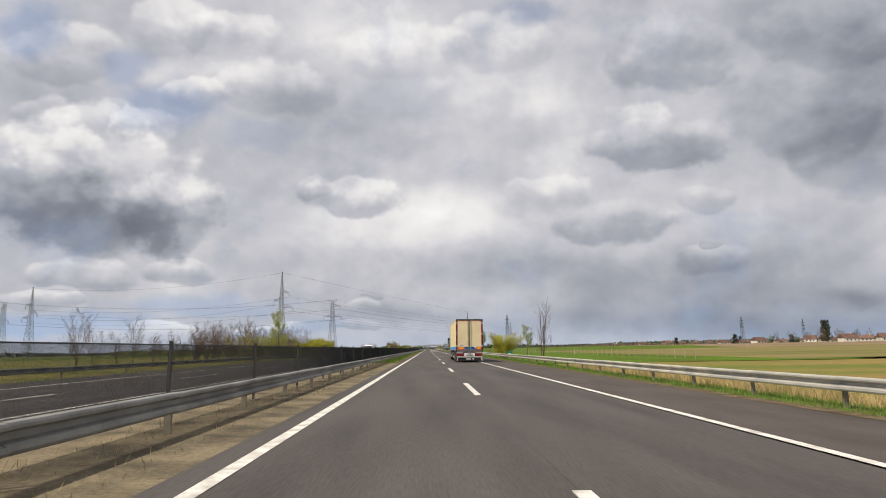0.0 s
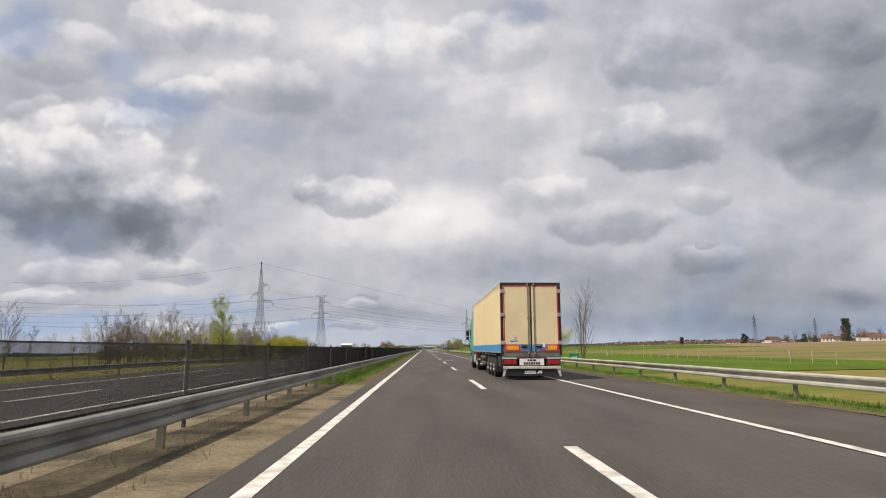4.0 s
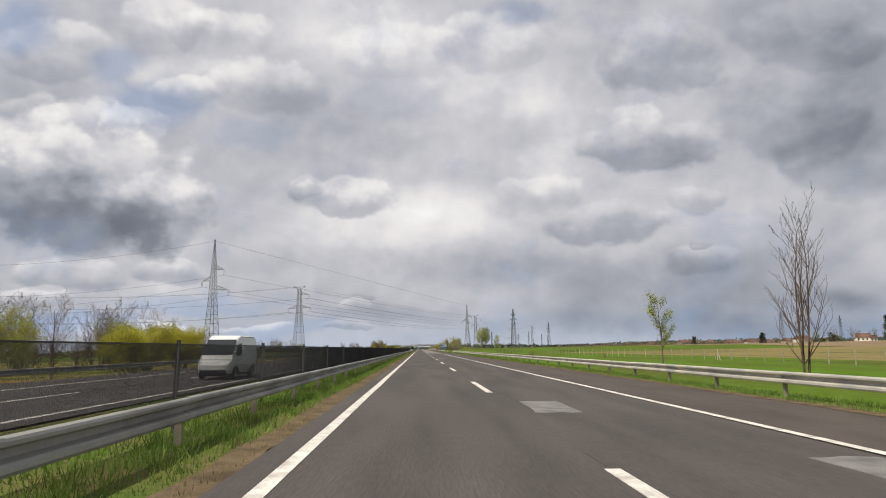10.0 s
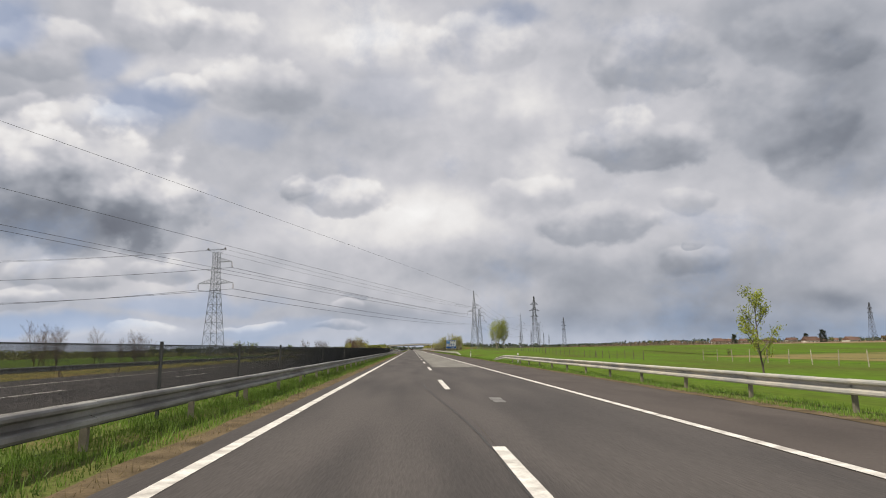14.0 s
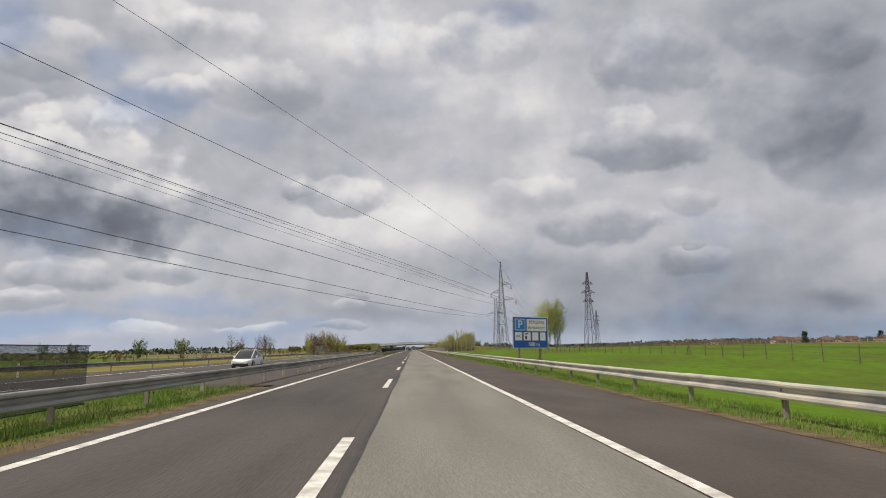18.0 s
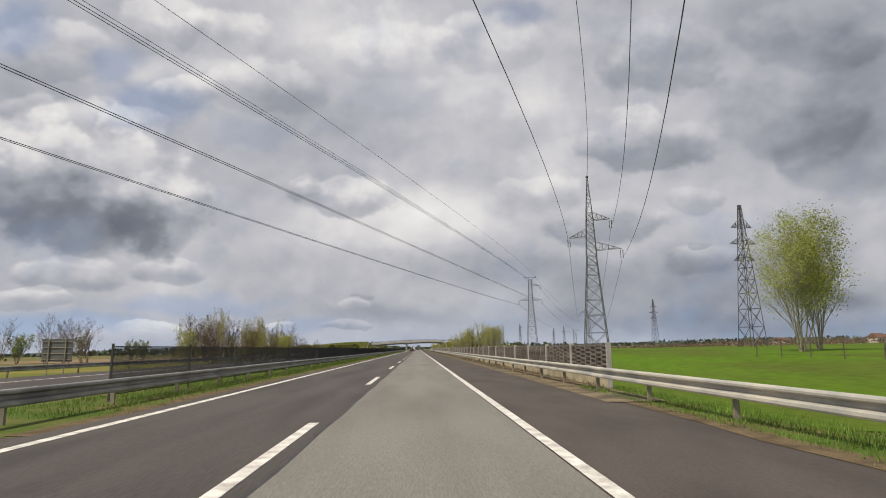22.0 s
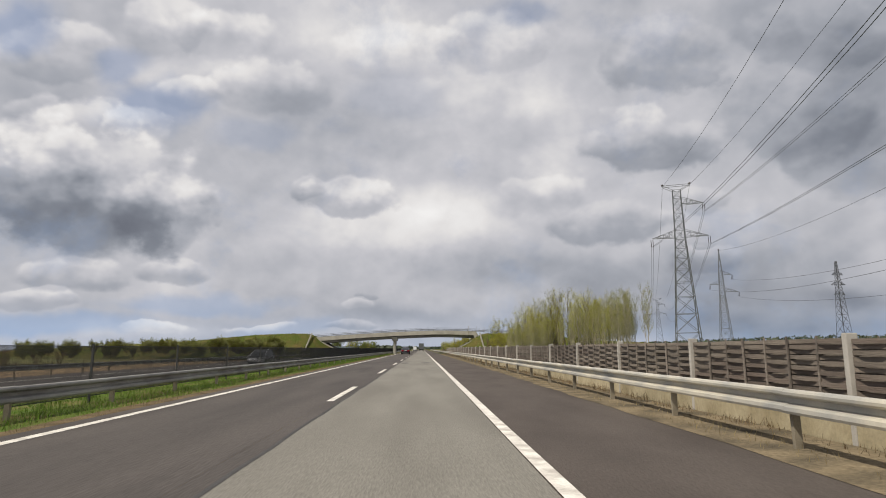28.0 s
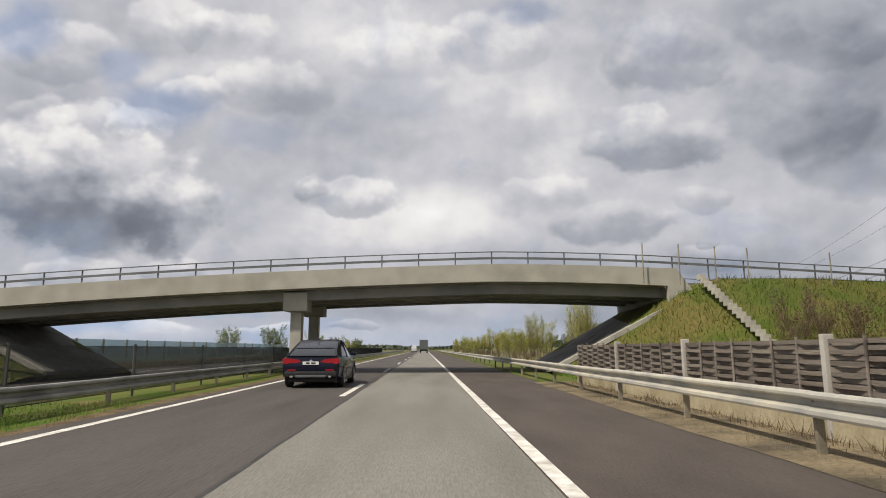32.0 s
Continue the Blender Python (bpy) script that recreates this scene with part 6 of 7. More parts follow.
    for y in wb:
        for s in (-1, 1):
            rounded_wheel(c, s * (W + 0.005), y, wr, wr, 0.25, s, M["rim"], 5, 0.03, 0.66)
            bm = bmesh.new()
            ro, ri = [], []
            for i in range(11):
                a = math.pi * i / 10
                ro.append((y + (wr + 0.10) * math.cos(a), wr + (wr + 0.09) * math.sin(a)))
                ri.append((y + (wr + 0.02) * math.cos(a), wr + (wr + 0.02) * math.sin(a)))
            prism(bm, ro + ri[::-1], "x", s * (W - 0.02) - 0.03, s * (W - 0.02) + 0.035)
            part("wheel_arch", bm, M["black_plastic"], c)
    yb, yf = body[0][0], body[-1][0]
    zl = body[1][3]
    for s in (-1, 1):
        bm = bmesh.new()
        prism(bm, [(s * 0.30, zl - 0.17), (s * 0.88, zl - 0.24), (s * 0.93, zl - 0.10), (s * 0.86, zl - 0.03), (s * 0.42, zl - 0.08)], "y", yb + 0.0, yb + 0.16)
        part("tail_lamp", bm, M["red_lamp"], c, "red tail lamp")
        bm = bmesh.new()
        prism(bm, [(s * 0.36, body[-1][2] + 0.22), (s * 0.70, body[-1][2] + 0.26), (s * 0.72, body[-1][2] + 0.38), (s * 0.40, body[-1][2] + 0.33)], "y", yf - 0.16, yf + 0.012)
        part("headlamp", bm, M["white_paint"], c, "clear headlamp")
        add_box(c, "mirror", paint, s * (W + 0.07) - 0.09, s * (W + 0.07) + 0.09, 0.62, 0.74, body[3][3], body[3][3] + 0.14, 0.04)
        add_box(c, "side_sill", M["black_plastic"], s * (W - 0.03) - 0.03, s * (W - 0.03) + 0.02, wb[0] + wr + 0.1, wb[1] - wr - 0.1, 0.22, 0.34, 0.01)
        add_box(c, "door_handle", M["dusty_steel"], s * (W - 0.015) - 0.02, s * (W - 0.015) + 0.02, -0.6, -0.42, body[3][3] - 0.17, body[3][3] - 0.13, 0.01)
    add_box(c, "number_plate", M["sign_white"], -0.26, 0.26, yb - 0.025, yb + 0.02, zl - 0.26, zl - 0.15, 0.005, "white number plate")
    bars(c, M["ink"], pose(0, yb - 0.026, zl - 0.205, 90, 0, 0), [0.12, 0.14], 0.06, 0.05, "number_plate_mark")
    add_box(c, "rear_bumper", M["black_plastic"] if shape != "van" else M["grey_plastic"], -W * 0.86, W * 0.86, yb - 0.03, yb + 0.25, body[0][2] - 0.16, body[0][2] + 0.03, 0.04)
    add_box(c, "front_bumper", M["black_plastic"], -W * 0.72, W * 0.72, yf - 0.25, yf + 0.03, body[-1][2] - 0.08, body[-1][2] + 0.14, 0.04)
    add_box(c, "underbody", M["chassis"], -W * 0.8, W * 0.8, yb + 0.3, yf - 0.4, 0.2, 0.35, 0.02)
    return c


hero = car((-1.55, 798.0, 0.0), 0, M["navy"], "dark blue coupe-style car driving in the passing lane", "coupe_suv")
for s in (-0.62, 0.62):
    add_box(hero, "reflector", M["red_lamp"], s - 0.14, s + 0.14, -2.47, -2.40, 0.60, 0.64, 0.005)
    bm = bmesh.new()
    tube(bm, (s, -2.48, 0.42), (s, -2.3, 0.42), 0.055, None, 12)
    part("exhaust_tip", bm, M["alu"], hero)
bm = bmesh.new()
tube(bm, (0, -2.455, 0.93), (0, -2.44, 0.93), 0.045, None, 16)
part("badge", bm, M["alu"], hero)
add_box(hero, "bumper_insert", M["grey_plastic"], -0.5, 0.5, -2.485, -2.4, 0.37, 0.45, 0.02)
hero.scale = (1.05, 1.0, 0.99)
add_box(hero, "rear_spoiler", M["navy"], -0.78, 0.78, -2.42, -2.2, 1.085, 1.115, 0.01)
bm = bmesh.new()
prism(bm, [(0.0, 1.70), (0.14, 1.70), (0.03, 1.78), (0.0, 1.78)], "x", -0.015, 0.015)
fin = part("aerial_fin", bm, M["black_plastic"], hero)
fin.matrix_basis = pose(0, -0.95, -0.04)

car((-13.4, 393.0, -0.33), 180, M["white_paint"], "white estate car on the opposite carriageway", "estate")
car((-13.2, 206.0, -0.33), 180, M["dark_paint"], "dark off-road car on the opposite carriageway behind the glare screen", "offroad")
car((-13.4, 126.0, -0.33), 180, M["white_paint"], "white van on the opposite carriageway behind the glare screen", "van")
car((-13.4, 590.0, -0.33), 180, M["dark_paint"], "dark car on the opposite carriageway behind the glare screen", "estate")
car((-13.4, 711.0, -0.33), 180, M["silver_paint"], "silver estate car on the opposite carriageway behind the glare screen", "estate")
car((-1.8, 1010.0, 0.0), 0, M["white_paint"], "white van far ahead in the passing lane", "van")
car((1.9, 1090.0, 0.0), 0, M["dark_paint"], "dark car far ahead in the driving lane", "estate")
far_truck = thing("box_truck", "pale box lorry far ahead in the driving lane", "lorry", "", (2.0, 960.0, 0.0))
add_box(far_truck, "box_body", M["sign_back"], -1.27, 1.27, 0, 9.0, 1.1, 3.9, 0.03)
add_box(far_truck, "cab", M["teal"], -1.2, 1.2, 9.4, 11.3, 0.9, 3.2, 0.1)
add_box(far_truck, "chassis", M["chassis"], -1.0, 1.0, 0.2, 11.0, 0.6, 1.1, 0.02)
for y in (1.6, 2.9, 10.2):
    for s in (-1, 1):
        rounded_wheel(far_truck, s * 1.22, y, 0.5, 0.5, 0.35, s, M["rim"], 8, 0.08, 0.56)

# ---------- signs ----------
sign = thing("road_sign", "blue and white rest area information board on steel legs", "road sign", "", (8.2, 382.8, -0.145), 27)
sign.scale = (1.137, 1, 1.137)
SW, SZ0, SZ1 = 2.85, 1.30, 3.32
add_box(sign, "board", M["sign_back"], 0, SW, 0.012, 0.05, SZ0, SZ1, 0.008)
add_box(sign, "border", M["sign_white"], 0.0, SW, 0.004, 0.012, SZ0, SZ1)
add_box(sign, "blue_panel", M["sign_blue"], 0.035, SW - 0.035, -0.001, 0.006, SZ0 + 0.035, SZ1 - 0.035, 0, "deep blue sign face")


def sign_field(name, mat, a0, a1, c0, c1, d=0.0):
    return add_box(sign, name, mat, a0, a1, -0.006 - d, -0.0005 - d, c0, c1)


sign_field("symbol_border", M["sign_white"], 0.17, 1.0, 2.44, 3.18)
sign_field("symbol_panel", M["sign_light_blue"], 0.21, 0.96, 2.48, 3.14, 0.004)
sign_field("name_panel", M["sign_white"], 1.12, 2.72, 2.40, 3.18)
UPR = pose(0, 0, 0, 90, 0, 0)
letters("P", 0.72, M["sign_white"], sign, pose(0.585, -0.013, 2.80, 90, 0, 0), "sign_letter")
letters("POLGÁRI", 0.30, M["ink"], sign, pose(1.92, -0.009, 2.97, 90, 0, 0), "sign_letter")
letters("PIHENŐHELY", 0.235, M["ink"], sign, pose(1.92, -0.009, 2.60, 90, 0, 0), "sign_letter")
for i, w in enumerate((0.56, 0.56, 0.5, 0.44)):
    a0 = (0.17, 0.86, 1.55, 2.2)[i]
    sign_field("symbol_panel", M["sign_white"], a0, a0 + w, 1.80, 2.32)
letters("WC", 0.25, M["ink"], sign, pose(0.45, -0.009, 2.06, 90, 0, 0), "sign_letter")
letters("500 m", 0.36, M["sign_white"], sign, pose(1.70, -0.004, 1.545, 90, 0, 0), "sign_letter")
bm = bmesh.new()
prism(bm, [(0.93, 2.18), (1.02, 2.18), (1.02, 2.12), (1.06, 2.12), (1.06, 2.18), (1.16, 2.18), (1.16, 2.24), (1.24, 2.24), (1.24, 2.27), (1.06, 2.27), (1.06, 2.24), (0.93, 2.24)], "y", -0.012, -0.006)
part("tap_symbol", bm, M["ink"], sign)
bm = bmesh.new()
prism(bm, [(0.96, 2.08), (1.14, 2.08), (1.10, 1.86), (1.0, 1.86)], "y", -0.012, -0.006)
part("cup_symbol", bm, M["ink"], sign)
add_box(sign, "symbol_stroke", M["grey_plastic"], 2.40, 2.415, -0.012, -0.006, 1.98, 2.22)
for x in (0.55, 2.25):
    add_box(sign, "leg", M["post_steel"], x - 0.05, x + 0.05, 0.052, 0.16, -0.6, SZ1 - 0.1, 0.008, "galvanised steel leg")
    bm = bmesh.new()
    tube(bm, (x, 0.12, 0.95), (x, 1.1, -0.35), 0.03, None, 6)
    part("brace", bm, M["post_steel"], sign)
for z in (1.6, 2.3, 3.0):
    add_box(sign, "cross_rail", M["post_steel"], 0.1, SW - 0.1, 0.052, 0.09, z, z + 0.06, 0.004)

back = thing("road_sign", "bare aluminium back of a road sign on two posts", "road sign", "", (-24.6, 509.0, -0.4), 0)
add_box(back, "board", M["sign_back"], -1.1, 1.1, 0, 0.04, 0.85, 2.5, 0.01)
for i in range(4):
    add_box(back, "cross_rail", M["post_steel"], -1.08, 1.08, -0.05, -0.002, 1.0 + i * 0.42, 1.05 + i * 0.42, 0.005)
for x in (-0.6, 0.6):
    add_box(back, "leg", M["post_steel"], x - 0.04, x + 0.04, -0.1, -0.052, -0.3, 2.5, 0.005)

haz = thing("hazard_marker", "red and white striped hazard marker panel on a post", "road sign", "", (7.05, 447.5, 0.0))
add_box(haz, "panel", M["sign_white"], -0.11, 0.11, 0.0, 0.025, 0.22, 1.12, 0.02)
for i in range(3):
    bm = bmesh.new()
    z = 0.26 + i * 0.32
    prism(bm, [(-0.105, z), (0.105, z - 0.0 + 0.1), (0.105, min(1.10, z + 0.26)), (-0.105, min(1.10, z + 0.16))], "y", -0.005, -0.001)
    part("stripe", bm, M["red_tape"], haz, "red reflective stripe")
add_box(haz, "post", M["post_steel"], -0.03, 0.03, 0.026, 0.08, -0.1, 1.05, 0.005)

green = thing("green_board", "small green kilometre board behind the crash barrier", "road sign", "", (8.9, 78.0, 0.0))
add_box(green, "panel", M["green_sign"], -0.35, 0.35, 0, 0.02, 0.35, 0.95, 0.01)
add_box(green, "post", M["post_steel"], -0.03, 0.03, 0.021, 0.07, -0.4, 0.9, 0.004)
bars(green, M["sign_white"], pose(0, -0.001, 0.65, 90, 0, 0), [0.10, 0.10, 0.10], 0.16, 0.05, "number_mark", 0.003)

# delineator posts at the verge
bm = bmesh.new()
prism(bm, [(-0.06, -0.04), (0.06, -0.04), (0.03, 0.05), (-0.03, 0.05)], "z", -0.3, 0.95)
d_body = mesh_of(bm, "post_body", M["sign_white"])
bm = bmesh.new()
box(bm, -0.062, 0.062, -0.045, 0.045, 0.66, 0.82)
d_band = mesh_of(bm, "black_band", M["ink"])
for (x, y) in ((8.2, 268.0), (8.2, 312.0), (-24.6, 480.0), (-24.6, 380.0), (-24.6, 430.0)):
    dl = thing("delineator_post", "white plastic delineator post with a black band", "post", "delineator posts", (x, y, -0.05 if x > 0 else -0.5))
    piece("post_body", d_body, dl)
    piece("black_band", d_band, dl)
# red spray marks on the barrier
for y in (384.2, 449.5, 506.0, 752.5):
    bm = bmesh.new()
    d = -0.08 if y < 470 else 0.02
    prism(bm, [(y, 0.52 + d), (y + 0.05, 0.51 + d), (y + 0.10, 0.62 + d), (y + 0.04, 0.72 + d), (y, 0.71 + d), (y + 0.06, 0.62 + d)], "x", RAIL_R + 0.15 - 0.062 - (0.72 if y > 490 else 0), RAIL_R + 0.15 - 0.056 - (0.72 if y > 490 else 0))
    tagged(part("spray_mark", bm, M["red_tape"]), "red spray mark on the crash barrier", "paint mark")


# ---------- plants ----------
class Wood:
    """Collects tapered branches and leaves."""

    def __init__(self, seed):
        self.r = random.Random(seed)
        self.v, self.f, self.tips = [], [], []

    def stick(self, a, b, r0, r1, sides):
        d = b - a
        q = d.to_track_quat("Z", "Y")
        n = len(self.v)
        for p, r in ((a, r0), (b, r1)):
            for k in range(sides):
                an = 2 * math.pi * k / sides
                self.v.append(p + q @ Vector((math.cos(an) * r, math.sin(an) * r, 0)))
        for k in range(sides):
            j = (k + 1) % sides
            self.f.append((n + k, n + j, n + sides + j, n + sides + k))

    def branch(self, p, d, length, rad, level, spec):
        r = self.r
        segs = 4 if level == 0 else 3
        pts = [p]
        dd = d.normalized()
        for i in range(segs):
            dd = (dd + Vector((r.uniform(-1, 1), r.uniform(-1, 1), r.uniform(-0.6, 1))) * spec["wander"] + Vector((0, 0, spec["rise"]))).normalized()
            pts.append(pts[-1] + dd * length / segs)
        rr = [rad * (1 - 0.8 * i / segs) for i in range(segs + 1)]
        for i in range(segs):
            self.stick(pts[i], pts[i + 1], rr[i], rr[i + 1], 6 if level == 0 else (4 if level == 1 else 3))
        if level >= spec["levels"]:
            self.tips.append((pts[1], pts[-1]))
            return
        n = spec["kids"][level]
        for k in range(n):
            t = spec["bare"] + (1 - spec["bare"]) * (k + r.random()) / n if level == 0 else 0.25 + 0.75 * (k + r.random()) / n
            i = min(segs - 1, int(t * segs))
            q = pts[i].lerp(pts[i + 1], t * segs - i)
            az = r.uniform(0, 2 * math.pi)
            out = Vector((math.cos(az), math.sin(az), 0))
            nd = (dd * math.cos(spec["fan"]) + out * math.sin(spec["fan"])).normalized()
            self.branch(q, nd, length * spec["short"] * (1.15 - 0.55 * t) * r.uniform(0.8, 1.2), max(0.008, rr[i] * 0.55), level + 1, spec)
        self.tips.append((pts[-2], pts[-1]))

    def leaves(self, n, size, scatter, droop=0.0):
        r, v, f = self.r, [], []
        for _ in range(n):
            a, b = r.choice(self.tips)
            p = a.lerp(b, r.random()) + Vector((r.gauss(0, scatter), r.gauss(0, scatter), r.gauss(0, scatter) - droop * r.random()))
            x = Vector((r.uniform(-1, 1), r.uniform(-1, 1), r.uniform(-1, 1))).normalized()
            y = x.orthogonal().normalized()
            s = size * r.uniform(0.6, 1.4)
            k = len(v)
            v += [p - x * s, p + y * s * 0.45, p + x * s, p - y * s * 0.45]
            f.append((k, k + 1, k + 2, k + 3))
        return v, f


def mesh_from(name, v, f, mat):
    me = bpy.data.meshes.new(name)
    me.from_pydata([tuple(p) for p in v], [], f)
    me.materials.append(mat)
    return me


SPECS = {
    "bare_poplar": dict(h=9.5, stems=3, lean=0.07, rad=0.05, levels=3, kids=(15, 6, 3), bare=0.12, fan=0.42, short=0.34, wander=0.10, rise=0.16, bark="twig", leaf=None),
    "bare_tree": dict(h=6, stems=3, lean=0.15, rad=0.055, levels=3, kids=(11, 6, 4), bare=0.15, fan=0.65, short=0.45, wander=0.14, rise=0.08, bark="twig", leaf=("leaf_brown", 260, 0.06, 0.12, 0)),
    "young_tree": dict(h=6.5, stems=1, lean=0.05, rad=0.09, levels=2, kids=(14, 6), bare=0.25, fan=0.7, short=0.34, wander=0.10, rise=0.10, bark="bark", leaf=("leaf_bright", 2600, 0.075, 0.16, 0)),
    "willow": dict(h=3.7, stems=12, lean=0.5, rad=0.05, levels=2, kids=(10, 6), bare=0.15, fan=0.5, short=0.38, wander=0.13, rise=0.05, bark="pale_bark", leaf=("leaf_yellow", 30000, 0.045, 0.22, 0.3)),
    "crown_tree": dict(h=8.6, stems=8, lean=0.36, rad=0.075, levels=3, kids=(12, 6, 3), bare=0.20, fan=0.75, short=0.42, wander=0.15, rise=0.05, bark="pale_bark", leaf=("leaf_bright", 17000, 0.085, 0.34, 0.1)),
    "grove_poplar": dict(h=8.4, stems=3, lean=0.11, rad=0.05, levels=2, kids=(22, 8), bare=0.30, fan=0.44, short=0.24, wander=0.06, rise=0.15, bark="pale_bark", leaf=("leaf_pale", 3000, 0.042, 0.14, 0)),
    "grove_willow": dict(h=7.6, stems=5, lean=0.20, rad=0.05, levels=2, kids=(20, 8), bare=0.22, fan=0.5, short=0.28, wander=0.09, rise=0.10, bark="bark", leaf=("leaf_yellow", 4200, 0.055, 0.2, 0.0)),
    "brown_shrub": dict(h=3.4, stems=9, lean=0.5, rad=0.03, levels=2, kids=(8, 5), bare=0.1, fan=0.5, short=0.42, wander=0.14, rise=0.08, bark="twig", leaf=("leaf_brown", 900, 0.06, 0.14, 0)),
    "green_shrub": dict(h=2.6, stems=8, lean=0.55, rad=0.03, levels=2, kids=(8, 5), bare=0.05, fan=0.6, short=0.45, wander=0.14, rise=0.06, bark="twig", leaf=("leaf_dark", 2200, 0.10, 0.18, 0)),
    "bushy_tree": dict(h=5.6, stems=6, lean=0.35, rad=0.06, levels=2, kids=(10, 6), bare=0.12, fan=0.55, short=0.40, wander=0.12, rise=0.07, bark="bark", leaf=("leaf_green", 3000, 0.12, 0.22, 0)),
    "pale_bush": dict(h=5.6, stems=6, lean=0.28, rad=0.05, levels=2, kids=(12, 6), bare=0.12, fan=0.5, short=0.36, wander=0.10, rise=0.10, bark="pale_bark", leaf=("leaf_pale", 3600, 0.085, 0.26, 0)),
    "conifer": dict(h=9, stems=1, lean=0.02, rad=0.16, levels=1, kids=(60,), bare=0.06, fan=1.35, short=0.30, wander=0.03, rise=0.0, bark="bark", leaf=("far_wood", 1800, 0.3, 0.25, 0)),
}
PLANT_LABEL = {
    "bare_poplar": ("tall bare upright poplar behind the crash barrier", "tree"),
    "bare_tree": ("bare brown spring tree with thin twigs", "bare tree"),
    "young_tree": ("young tree with fresh pale green leaves", "tree"),
    "willow": ("rounded bush with fresh yellow-green leaves", "bush"),
    "crown_tree": ("broad multi-stemmed tree in light green leaf at the field edge", "tree"),
    "grove_poplar": ("slender poplar with pale stems and sparse new leaves", "poplar"),
    "grove_willow": ("yellow-green willow in a roadside grove", "willow"),
    "brown_shrub": ("leafless brown shrub with dense twigs", "bush"),
    "green_shrub": ("low dark green leafy shrub", "bush"),
    "bushy_tree": ("dense rounded tree in green leaf", "tree"),
    "pale_bush": ("tall pale green bush in early leaf", "bush"),
    "conifer": ("dark conifer in the village", "tree"),
}
protos = {}


def plant(kind, x, y, z=-0.9, s=1.0, turn=None, variant=0, group="", wide=1.0):
    turn = random.uniform(0, 360) if turn is None else turn
    key = (kind, variant)
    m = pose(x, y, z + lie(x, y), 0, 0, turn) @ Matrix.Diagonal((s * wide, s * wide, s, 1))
    if key in protos:
        t = copy_thing(protos[key], m)
    else:
        sp = SPECS[kind]
        w = Wood(100 + 17 * variant + sum(map(ord, kind)))
        for k in range(sp["stems"]):
            az = 2 * math.pi * (k + w.r.random() * 0.6) / sp["stems"]
            lean = sp["lean"] * w.r.uniform(0.4, 1.3)
            d = Vector((math.cos(az) * lean, math.sin(az) * lean, 1))
            p = Vector((math.cos(az), math.sin(az), 0)) * (0.12 * (sp["stems"] > 1)) - Vector((0, 0, 0.15))
            w.branch(p, d, sp["h"] * w.r.uniform(0.85, 1.1), sp["rad"], 0, sp)
        label, cat = PLANT_LABEL[kind]
        t = thing({"poplar": "poplar_tree", "bare tree": "bare_tree", "willow": "willow_tree"}.get(cat, cat), label, cat)
        trunk = new("trunk", mesh_from("trunk", w.v, w.f, M[sp["bark"]]))
        trunk.parent = t
        if sp["leaf"]:
            mat, n, size, scatter, droop = sp["leaf"]
            v, f = w.leaves(n, size, scatter, droop)
            crown = new("crown", mesh_from("crown", v, f, M[mat]))
            crown.parent = t
        t.matrix_basis = m
        protos[key] = t
    if group:
        tagged(t, group=group)
    return t


rp = random.Random(77)
# right side, first half
plant("willow", 10.9, 100.8, -0.5, 1.0, 10, 0, "", 1.2)
plant("bare_poplar", 22.3, 127.5, -1.0, 1.05, 30, 0, "", 1.5)
plant("young_tree", 23.2, 152.5, -1.0, 1.12, 0)
plant("young_tree", 17.8, 246.0, -0.9, 0.80, 60, 1)
plant("brown_shrub", 19.0, 205.0, -0.95, 0.45)
plant("crown_tree", 42.0, 525.5, -1.0, 1.42, 20, 0, "", 0.85)
plant("crown_tree", 45.6, 528.0, -1.0, 1.05, 200, 0, "", 0.72)
for x, y, s in ((14.0, 108.0, 0.6), (33.0, 205.0, 0.5), (60, 330, 0.8), (78, 420, 0.6), (70, 590, 0.9), (82, 604, 0.9), (88, 560, 0.8)):
    plant("brown_shrub", x, y, -1.0, s)
# left side, first quarter
for x, y, s, k, v in ((-44, 76, 1.0, "bare_tree", 0), (-46, 121, 1.1, "bare_tree", 1), (-41, 118, 0.95, "bare_tree", 0), (-38, 126, 1.05, "bare_tree", 1), (-31, 124, 1.25, "young_tree", 0), (-33, 135, 0.9, "pale_bush", 0),
                      (-35, 146, 1.0, "bare_tree", 0), (-31, 150, 0.95, "willow", 0), (-37, 160, 0.95, "pale_bush", 0), (-36, 172, 0.85, "bare_tree", 1), (-49, 128, 0.9, "bare_tree", 0), (-52, 138, 0.9, "bare_tree", 1), (-54, 112, 1.15, "bare_tree", 0), (-44, 150, 0.8, "bare_tree", 0)):
    plant(k, x, y, -1.0, s, None, v, "trees beyond the opposite carriageway")
for i in range(24):
    plant("bare_tree", -36 - rp.uniform(0, 26), 106 + rp.uniform(0, 62), -1.05, rp.uniform(0.6, 1.0), None, i % 2, "trees beyond the opposite carriageway")
for i in range(26):
    plant(rp.choice(("pale_bush", "bare_tree", "bare_tree", "bare_tree")), -40 + rp.uniform(-5, 6), 112 + i * 2.2, -1.0, rp.uniform(0.85, 1.1), None, 0, "trees beyond the opposite carriageway")
for i in range(46):
    y = 165 + i * 3.9 + rp.uniform(-2, 2)
    plant("bare_tree", -50 + rp.uniform(-9, 6), y, -1.05, rp.uniform(0.45, 0.85), None, i % 2, "trees beyond the opposite carriageway")
for x, y, s in ((-95, 560, 1.1), (-110, 640, 1.2), (-150, 620, 1.0), (-180, 650, 1.1), (-88, 660, 0.9)):
    plant("bushy_tree", x, y, -1.2, s, None, 0)
plant("bushy_tree", -92, 678, -1.2, 1.0, None, 1)
